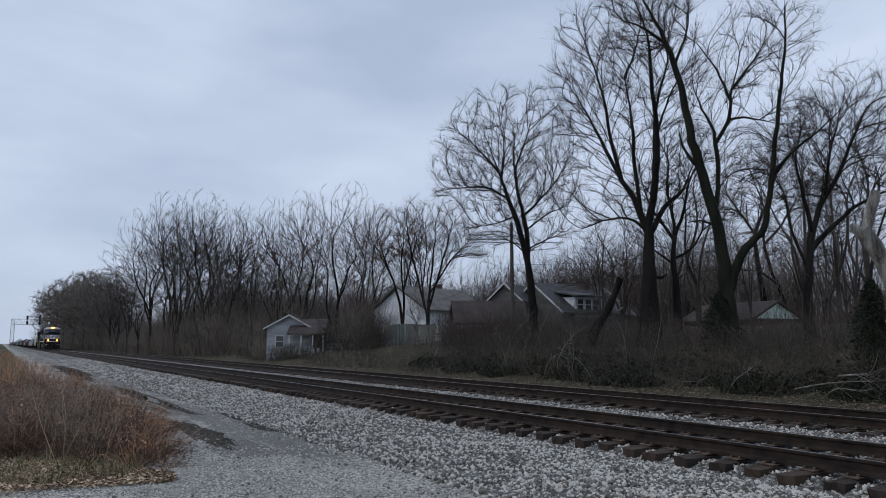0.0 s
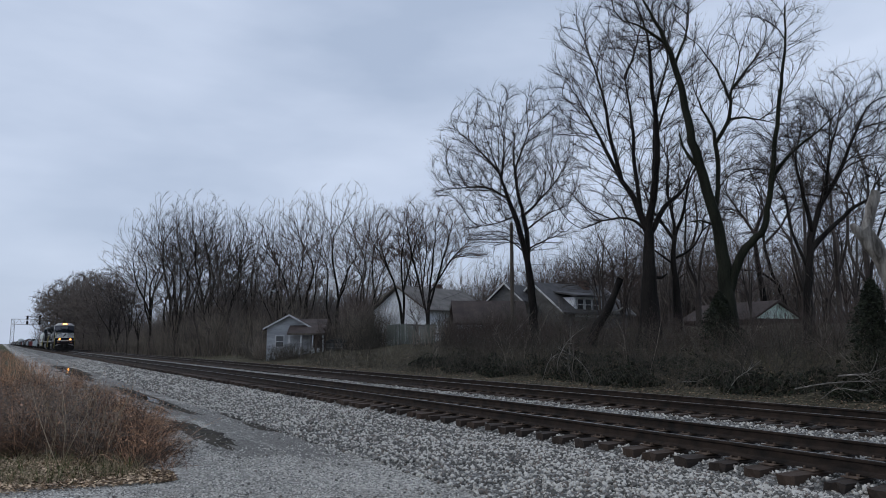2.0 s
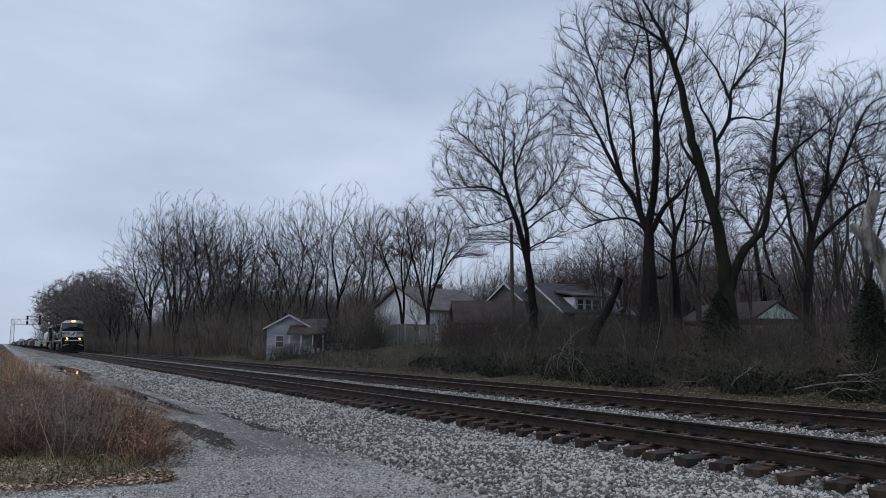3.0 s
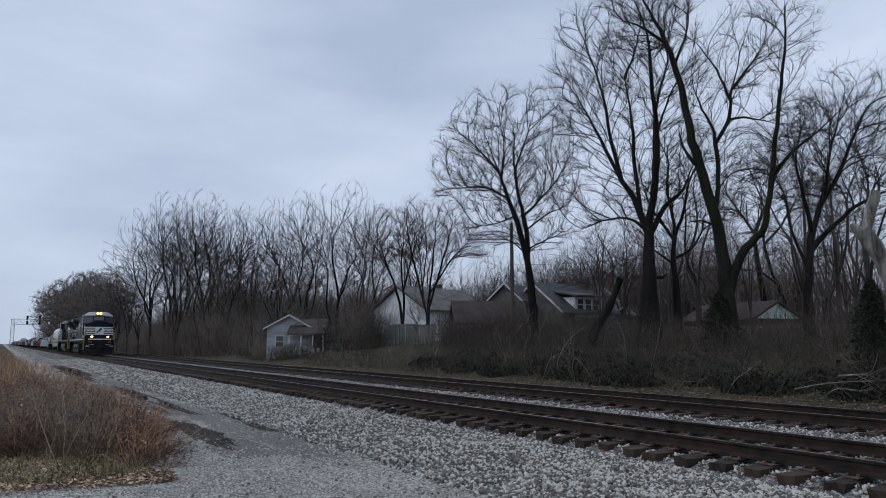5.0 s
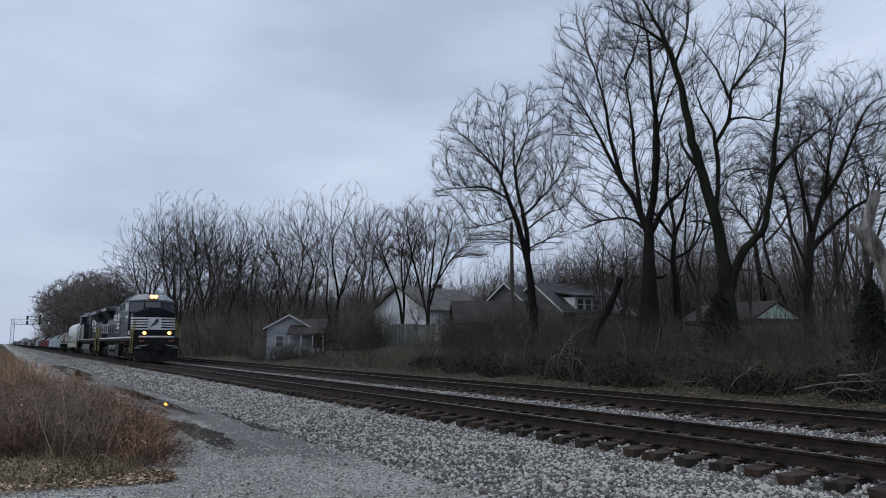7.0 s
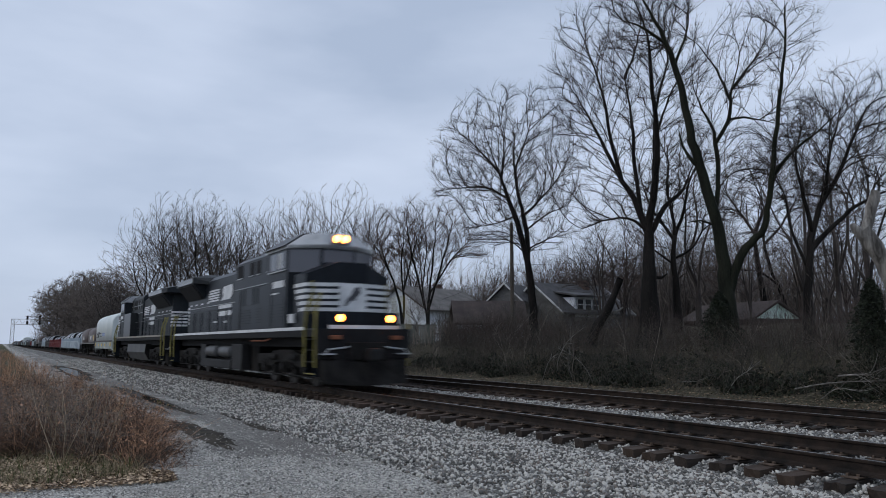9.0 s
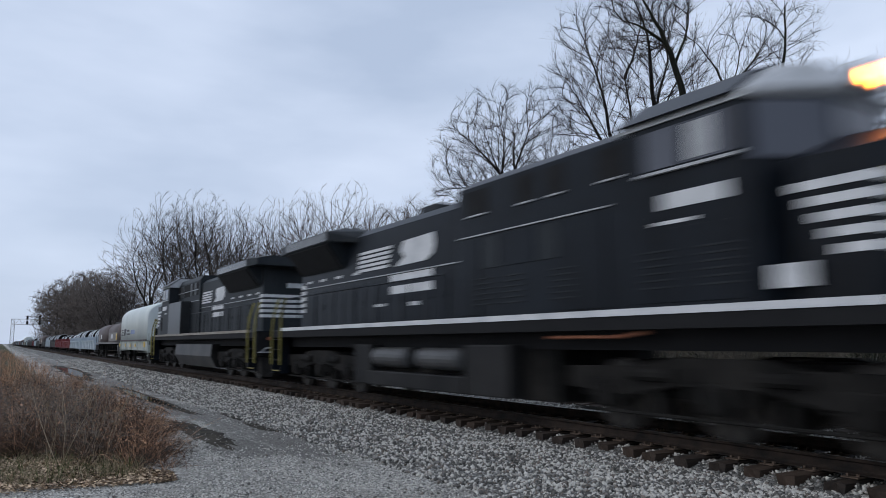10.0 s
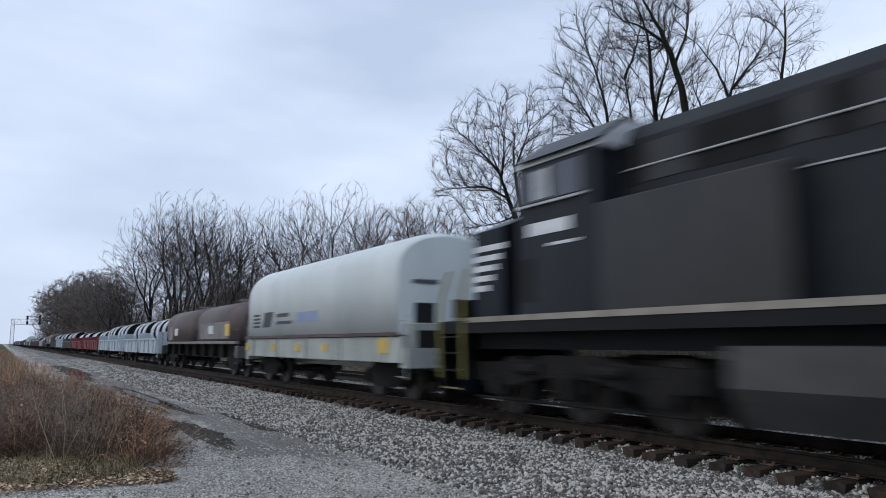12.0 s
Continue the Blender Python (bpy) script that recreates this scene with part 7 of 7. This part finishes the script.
def window_part(parent, x, y0, y1, z0, z1, face):
    """A framed window on a wall that looks along x; face is the wall's outward sign."""
    bm = bmesh.new()
    t = 0.09
    for a, b, c, d in ((y0 - t, y0, z0 - t, z1 + t), (y1, y1 + t, z0 - t, z1 + t), (y0, y1, z0 - t, z0), (y0, y1, z1, z1 + t), (y0, y1, (z0 + z1) / 2 - 0.03, (z0 + z1) / 2 + 0.03)):
        box(bm, x - 0.02, x + face * 0.06, a, b, c, d)
    w = part("window", bm, M_TRIM, parent, "white framed window")
    part("pane", boxed(x - 0.02, x + face * 0.03, y0, y1, z0, z1), M_PANE, w)


def gable_house(name, label, m, L, W, wall, rise, base, over, mats, chimney=None, trim=None):
    """A house with its gables at both ends of x; origin at the middle of its footprint, on the ground."""
    siding, roofing, gable_mat = mats
    h = thing(name, label, "house", m)
    for s in (-1, 1):
        bm = boxed(-L / 2, L / 2, s * W / 2, s * (W / 2 - 0.18), -base, wall)
        part("wall", bm, siding, h)
        bm = prismed([(-W / 2 + 0.18, -base), (-W / 2 + 0.18, wall), (W / 2 - 0.18, wall), (W / 2 - 0.18, -base)], 0, s * L / 2, s * (L / 2 - 0.18))
        part("wall", bm, siding, h)
        bm = prismed([(-W / 2, wall), (0, wall + rise - 0.02), (W / 2, wall)], 0, s * L / 2, s * (L / 2 - 0.18))
        g = part("gable", bm, gable_mat, h)
        for k in range(int(rise / 0.2)):
            w = (W / 2) * (1 - (0.2 * k + 0.1) / rise)
            part("gable_board", boxed(s * L / 2, s * (L / 2 + 0.012), -w, w, wall + 0.2 * k, wall + 0.2 * k + 0.18), gable_mat, g)
        for k in range(int((wall + 0.4) / 0.2)):
            part("siding_board", boxed(s * L / 2, s * (L / 2 + 0.012), -W / 2 + 0.2, W / 2 - 0.2, wall - 0.2 - 0.2 * k, wall - 0.02 - 0.2 * k), siding, h)
    for s in (-1, 1):
        e = (W / 2 + over) / (W / 2)
        z_low = wall + rise - rise * e
        bm = prismed([(0, wall + rise), (s * W / 2 * e, z_low), (s * W / 2 * e, z_low + 0.14), (0, wall + rise + 0.16)], 0, -L / 2 - over, L / 2 + over)
        r = part("roof", bm, roofing, h)
        for q in (-1, 1):
            x0 = q * (L / 2 + over)
            bm = prismed([(0, wall + rise - 0.01), (s * W / 2 * e, z_low - 0.01), (s * W / 2 * e, z_low + 0.15), (0, wall + rise + 0.17)], 0, x0, x0 + q * 0.05)
            part("barge_board", bm, trim or M_TRIM, r)
    if chimney:
        cx, cy, ch = chimney
        bm = boxed(cx - 0.35, cx + 0.35, cy - 0.3, cy + 0.3, wall, wall + rise + ch)
        box(bm, cx - 0.42, cx + 0.42, cy - 0.37, cy + 0.37, wall + rise + ch, wall + rise + ch + 0.12)
        part("chimney", bm, M_BRICK, h)
    return h


def make_houses():
    # white house behind the fence, its gable to the tracks and its roof slope to the east
    zg = float(height(-58, 25))
    h = gable_house("white_house", "white clapboard house with a grey shingle roof", pose(-61.6, 27.5, zg, 0, 0, 104.5), 8.6, 7.6, 4.55 - zg, 2.2, 1.5, 0.45,
                    (M_SIDING_WHITE, M_SHINGLE, M_SIDING_WHITE), chimney=(1.6, 0.6, 0.5), trim=M_POLE)
    window_part(h, -4.3, 0.6, 1.5, 0.5, 1.8, -1)
    window_part(h, -4.3, -2.2, -1.5, 0.3, 1.4, -1)
    # small house with a porch
    zg = float(height(-66, 15))
    ph = gable_house("porch_house", "small pale grey house with a white-edged gable", pose(-69.0, 15.6, zg, 0, 0, -25), 5.0, 4.2, 2.7, 1.15, 0.6, 0.35, (M_SIDING_PALE, M_SHINGLE_BROWN, M_SIDING_PALE))
    window_part(ph, 2.5, -1.2, -0.5, 0.9, 1.9, 1)
    porch = thing("porch", "open porch with white posts and a brown lean-to roof", "porch", pose(-65.4, 16.3, zg, 0, 0, -28))
    part("roof", prismed([(-1.9, 3.5), (1.4, 2.05), (1.4, 2.17), (-1.9, 3.62)], 1, -2.1, 1.4), M_SHINGLE_BROWN, porch)
    part("fascia", boxed(1.4, 1.46, -2.1, 1.4, 2.0, 2.16), M_POLE, porch)
    for y in (-1.9, -0.8, 0.3, 1.3):
        part("post", boxed(1.2, 1.32, y - 0.07, y + 0.07, -0.3, 2.05), M_TRIM, porch, "white porch post")
    part("deck", boxed(-1.6, 1.4, -2.0, 1.4, -0.3, 0.1), M_SIDING_GREY, porch)
    # added wall before the pale siding; its dark colour paints the porch's shade
    back = part("back_wall", boxed(-0.75, -0.65, -2.05, 1.35, 0.1, 2.85), M_SHINGLE_BROWN, porch, "added wall, coloured dark brown for the shade inside the porch")
    part("door", boxed(-0.65, -0.61, -0.3, 0.55, 0.1, 2.1), M_BRICK, back, "dark red door")
    part("window", boxed(-0.65, -0.62, -1.6, -0.8, 0.9, 1.9), M_PANE, back, "added dark pane in the porch's shade wall")
    for y in (-1.5, -1.0, 0.2, 0.7):
        part("rail_board", boxed(1.22, 1.28, y, y + 0.3, 0.2, 0.8), M_TRIM, porch)
    # bungalow with a dormer
    zg = float(height(-44, 30))
    gable_house("dormer_house", "grey bungalow with a dark roof and white-edged gables", pose(-46.75, 32.7, zg, 0, 0, 93.3), 7.6, 6.5, 4.0 - zg, 2.3, 1.5, 0.5,
                (M_SIDING_GREY, M_SHINGLE_DARK, M_SIDING_GREY), chimney=(1.6, -0.4, 0.4))
    dormer = thing("dormer", "white dormer with a row of windows and a dark roof", "dormer", pose(-44.0, 31.8, 3.75, 0, 0, 3))
    part("wall", boxed(-1.6, 0.6, -1.5, 1.6, -0.3, 1.35), M_SIDING_WHITE, dormer)
    part("roof", prismed([(-2.2, 1.9), (1.1, 1.35), (1.1, 1.48), (-2.2, 2.03)], 1, -1.9, 2.0), M_SHINGLE_DARK, dormer)
    for y in (-1.25, -0.35, 0.55):
        window_part(dormer, 0.6, y, y + 0.65, 0.3, 1.15, 1)
    gable_house("front_gable", "small white-edged gable beside the grey bungalow", pose(-47.8, 27.6, zg, 0, 0, 118), 3.6, 2.8, 4.9 - zg, 1.25, 1.5, 0.3, (M_SIDING_GREY, M_SHINGLE_DARK, M_SIDING_GREY))
    gable_house("brown_shed", "low shed with a brown roof half hidden by brush", pose(-45.0, 22.8, float(height(-45, 23)), 0, 0, 62), 4.8, 4.4, 1.4, 1.5, 1.0, 0.4, (M_SIDING_PALE, M_SHINGLE_BROWN, M_SHINGLE_BROWN), trim=M_SHINGLE_BROWN)
    # garage with the pale green gable
    zg = float(height(-33, 41))
    gable_house("green_garage", "brown-roofed garage with a pale green gable", pose(-36.65, 42.05, zg, 0, 0, 168), 8.0, 4.6, 3.2 - zg, 1.25, 1.6, 0.3, (M_SHINGLE_BROWN, M_SHINGLE_BROWN, M_SIDING_GREEN), trim=M_SHINGLE_BROWN)


make_houses()


def make_fence():
    fence = thing("board_fence", "weathered grey board fence in front of the white house", "fence", pose(-53.4, 18.4, 0))
    me = None
    a, b = Vector((0, 0)), Vector((3.3, 2.9))
    d = (b - a).normalized()
    ang = math.degrees(math.atan2(d.y, d.x))
    n = int((b - a).length / 0.155)
    for k in range(n):
        p = a + d * (0.155 * k)
        z = float(height(p.x - 53.4, p.y + 18.4))
        if me is None:
            board = part("board", prismed([(-0.07, 0), (-0.07, 1.75), (-0.03, 1.8), (0.03, 1.8), (0.07, 1.75), (0.07, 0)], 1, -0.012, 0.012), M_FENCE, fence)
            me = board.data
        else:
            board = new("board", me)
            board.parent = fence
        board.matrix_basis = pose(p.x, p.y, z + random.uniform(-0.03, 0.02), 0, 0, ang)
    for z in (0.5, 1.45):
        zz = float(height(-51, 22)) + z
        part("rail", prismed([(0, zz - 0.04), (n * 0.155, zz - 0.04), (n * 0.155, zz + 0.04), (0, zz + 0.04)], 1, 0.02, 0.06), M_FENCE, fence).matrix_basis = pose(0, 0, 0, 0, 0, ang)


make_fence()


def hang(bm, p, q, sag, r=0.012):
    pts = [Vector(p).lerp(Vector(q), k / 12) - Vector((0, 0, 4 * sag * (k / 12) * (1 - k / 12))) for k in range(13)]
    pipe(bm, pts, r, 4)


def make_poles():
    z = float(height(-41.3, 22.4))
    pole = thing("utility_pole", "weathered wooden utility pole carrying cables", "utility pole", pose(-41.3, 22.4, z))
    part("shaft", rod(bmesh.new(), (0, 0, -0.3), (0, 0, 10.2 - z), 0.17, 12, 0.12), M_POLE, pole)
    part("insulator", rod(bmesh.new(), (0, 0, 10.2 - z), (0, 0, 10.35 - z), 0.04, 8), M_GALV, pole)
    part("bracket", boxed(-0.05, 0.3, -0.04, 0.04, 7.0 - z, 7.1 - z), M_GALV, pole)
    for q, sag in (((-14.0, 24.0, 6.6), 0.5), ((-68.0, 30.0, 5.6), 0.5)):
        bm = bmesh.new()
        hang(bm, (-41.3, 22.4, 7.05), q, sag)
        tagged(part("cable", bm, M_WIRE), "black overhead cable slung from the pole", "cable", group="overhead cables")
    z = float(height(-81, 16.3))
    lamp = thing("street_lamp", "street lamp on a tall pole with a short arm", "street lamp", pose(-81.0, 16.3, z))
    part("shaft", rod(bmesh.new(), (0, 0, -0.3), (0, 0, 7.0 - z), 0.10, 10, 0.07), M_POLE, lamp)
    bm = pipe(bmesh.new(), [(0, 0, 6.7 - z), (0.5, 0.5, 7.3 - z), (0.9, 0.9, 7.4 - z)], 0.035)
    part("arm", bm, M_GALV, lamp)
    part("lamp_head", boxed(0.7, 1.25, 0.85, 1.1, 7.3 - z, 7.45 - z, 0.04), M_GALV, lamp, "grey lamp head")


make_poles()


def make_signals():
    """A cantilever signal gantry far down the line."""
    x, y = -382.0, -5.4
    g = thing("signal_gantry", "grey lattice signal gantry across both tracks", "signal gantry", pose(x, y, GROUND))
    for k, (a, b) in enumerate(((-0.7, -0.7), (-0.7, 0.7), (0.7, -0.7), (0.7, 0.7))):
        part("mast_leg", rod(bmesh.new(), (a, b, 0), (a, b, 13.0), 0.09, 6), M_GALV, g)
    bm = bmesh.new()
    for k in range(10):
        z = 1.3 * k
        s = 0.7 if k % 2 else -0.7
        rod(bm, (0.7, -s, z), (0.7, s, z + 1.3), 0.05, 5)
        rod(bm, (-0.7, s, z), (-0.7, -s, z + 1.3), 0.05, 5)
    part("mast_bracing", bm, M_GALV, g)
    for z in (10.6, 13.0):
        for a in (-0.6, 0.6):
            part("boom_chord", rod(bmesh.new(), (a, -0.7, z), (a, 13.8, z), 0.10, 6), M_GALV, g)
    for k in range(10):
        yy = -0.5 + 1.42 * k
        part("boom_brace", rod(bmesh.new(), (0.6, yy, 10.6 if k % 2 else 13.0), (0.6, yy + 1.42, 13.0 if k % 2 else 10.6), 0.06, 5), M_GALV, g)
    for yy in (5.6, 10.6):
        for z in (12.9, 10.6):
            bm = boxed(0.7, 1.0, yy - 0.42, yy + 0.42, z - 0.15, z + 1.7, 0.1)
            head = part("signal_head", bm, M_DARK, g, "black signal head")
            part("hood", rod(bmesh.new(), (1.0, yy, z + 1.1), (1.3, yy, z + 1.1), 0.18, 10), M_DARK, head)
            part("hood", rod(bmesh.new(), (1.0, yy, z + 0.4), (1.3, yy, z + 0.4), 0.18, 10), M_DARK, head)


make_signals()


def make_snags():
    # leaning broken trunk, and the pale broken tree at the end of the row
    z = float(height(-27.2, 17.4))
    t = thing("broken_trunk", "leaning broken dead trunk with flaking bark", "dead tree", pose(-27.2, 17.4, z))
    pts = curve_through([tuple(RIGHT * a + Vector((0, 0, b))) for a, b in ((-0.6, 0), (-0.2, 1.0), (0.4, 1.9), (1.1, 3.5))], 12)[None]
    v, f = tube_arrays([(pts, (np.linspace(0.30, 0.17, 12) * (1 + 0.12 * np.sin(np.arange(12) * 1.9)))[None], 10)])
    arrays("trunk", v, f, M_BARK, t, smooth=True)
    stub = curve_through([tuple(RIGHT * a + Vector((0, 0, b))) for a, b in ((0.3, 1.7), (0.8, 1.75), (1.2, 2.0))], 6)[None]
    v, f = tube_arrays([(stub, np.linspace(0.09, 0.04, 6)[None], 8)])
    arrays("stub", v, f, M_PALEBARK, t, smooth=True)
    z = float(height(-11.2, 14.2))
    t = thing("pale_snag", "pale barkless broken tree with an ivy-dark base", "dead tree", pose(-11.2, 14.2, z))
    for line, r0, r1 in ((((0.5, 0), (0.35, 2.0), (0.0, 3.3), (-0.45, 4.1), (-0.82, 4.75)), 0.36, 0.20), (((-0.80, 4.6), (-0.52, 5.35), (-0.34, 6.0)), 0.18, 0.14), (((-0.6, 4.4), (-0.98, 4.75), (-1.12, 4.95)), 0.20, 0.09)):
        pts = curve_through([tuple(RIGHT * a + Vector((0, 0, b))) for a, b in line], 12)[None]
        v, f = tube_arrays([(pts, (np.linspace(r0, r1, 12) * (1 + 0.07 * np.sin(np.arange(12) * 2.3)))[None], 14)])
        v = v + 0.12 * r0 * np.sin(v[:, [1, 2, 0]] * 9.0 + v[:, [2, 0, 1]] * 4.0)  # knots and hollows
        arrays("trunk", v, f, M_PALEBARK, t, smooth=True)


make_snags()


def make_cedar():
    rng = np.random.default_rng(91)
    for x, y, tall, wide, label in ((-19.0, 16.2, 2.5, 1.15, "small dark evergreen at the foot of the forked tree"), (-11.6, 13.6, 3.3, 1.1, "dark ivy-covered shrub at the foot of the pale snag")):
        z = float(height(x, y))
        t = thing("evergreen", label, "shrub", pose(x, y, z))
        part("stem", rod(bmesh.new(), (0, 0, -0.1), (0, 0, tall * 0.9), 0.06, 6, 0.02), M_BARK, t)
        n = 9000
        h = rng.random(n) ** 0.8
        a = rng.uniform(0, 2 * np.pi, n)
        r = wide * (1.02 - h) ** 0.75 * np.sqrt(rng.random(n)) * (0.85 + 0.4 * np.sin(11 * h + 2 * a) * np.sin(3 * a + 5 * h))
        c = np.stack([r * np.cos(a), r * np.sin(a), 0.1 + h * tall], 1)
        d = rng.normal(size=(n, 3)) * 0.034 + np.stack([np.cos(a), np.sin(a), np.full(n, -0.4)], 1) * 0.03
        e = rng.normal(size=(n, 3)) * 0.013
        v = np.stack([c - d, c + e, c + d, c - e], 1).reshape(-1, 3)
        f = np.arange(4 * n).reshape(n, 4)
        tagged(arrays("foliage", v, f, M_CEDAR, t), kind="stuff")


make_cedar()


def make_parked_car():
    z = float(height(-69, 20))
    car = thing("parked_car", "dull grey parked car beside the porch", "car", pose(-68.6, 20.6, z, 0, 0, 62))
    side = [(-2.2, 0.35), (-2.25, 0.75), (-2.1, 0.95), (-1.5, 1.0), (-0.9, 1.42), (0.7, 1.45), (1.4, 1.02), (2.1, 0.9), (2.25, 0.6), (2.2, 0.35)]
    bm = prismed(side, 1, -0.85, 0.85)
    bmesh.ops.bevel(bm, geom=bm.edges[:], offset=0.06, segments=2, affect="EDGES")
    part("body", bm, M_CARPAINT, car)
    for s in (-1, 1):
        part("side_glass", prismed([(-1.35, 1.02), (-0.85, 1.36), (0.65, 1.38), (1.2, 1.03)], 1, s * 0.84, s * 0.862), M_PANE, car)
        part("bright_trim", boxed(-2.1, 2.1, s * 0.85, s * 0.87, 0.55, 0.6), M_GALV, car)
        for x in (-1.4, 1.4):
            w = part("wheel", rod(bmesh.new(), (x, s * 0.68, 0.32), (x, s * 0.88, 0.32), 0.33, 20), M_RUBBER, car)
            part("rim", rod(bmesh.new(), (x, s * 0.88, 0.32), (x, s * 0.89, 0.32), 0.2, 16), M_GALV, w)
    part("windscreen", prismed([(0.75, 1.40), (1.4, 1.03), (1.43, 1.05), (0.78, 1.43)], 1, -0.75, 0.75), M_PANE, car)


make_parked_car()


# ---------------------------------------------------------------- what moves
def train_front(t):
    """Where the leading coupler is on the track at t seconds; the train runs at about 17 m/s and slows a little."""
    return -18.33 + 16.7 * (t - 9.0) - 0.04 * (t - 9.0) ** 2


def motions():
    times = [0.5 * k for k in range(25)]
    for ob, back, turned in CONSIST:
        if turned:
            rows = [(t, pose(train_front(t) - back - 22.4, 0, 0, 0, 0, 180)) for t in times]
        else:
            rows = [(t, pose(train_front(t) - back, 0, 0)) for t in times]
        walk(ob, rows)
    # wheels of the vehicles that come near
    for ob, back, turned in CONSIST[:5]:
        for w in [c for c in ob.children if c.name.startswith("wheelset")]:
            rest = w.matrix_basis.copy()
            r = rest.translation.z
            rows, t = [], 0.0
            while t < 12.0 + 1e-6:
                a = (train_front(t) - train_front(0)) / r * (-1 if turned else 1)
                rows.append((t, rest @ Matrix.Rotation(a % (2 * math.pi), 4, "Y")))
                t += 1 / 30
            walk(w, rows)


motions()
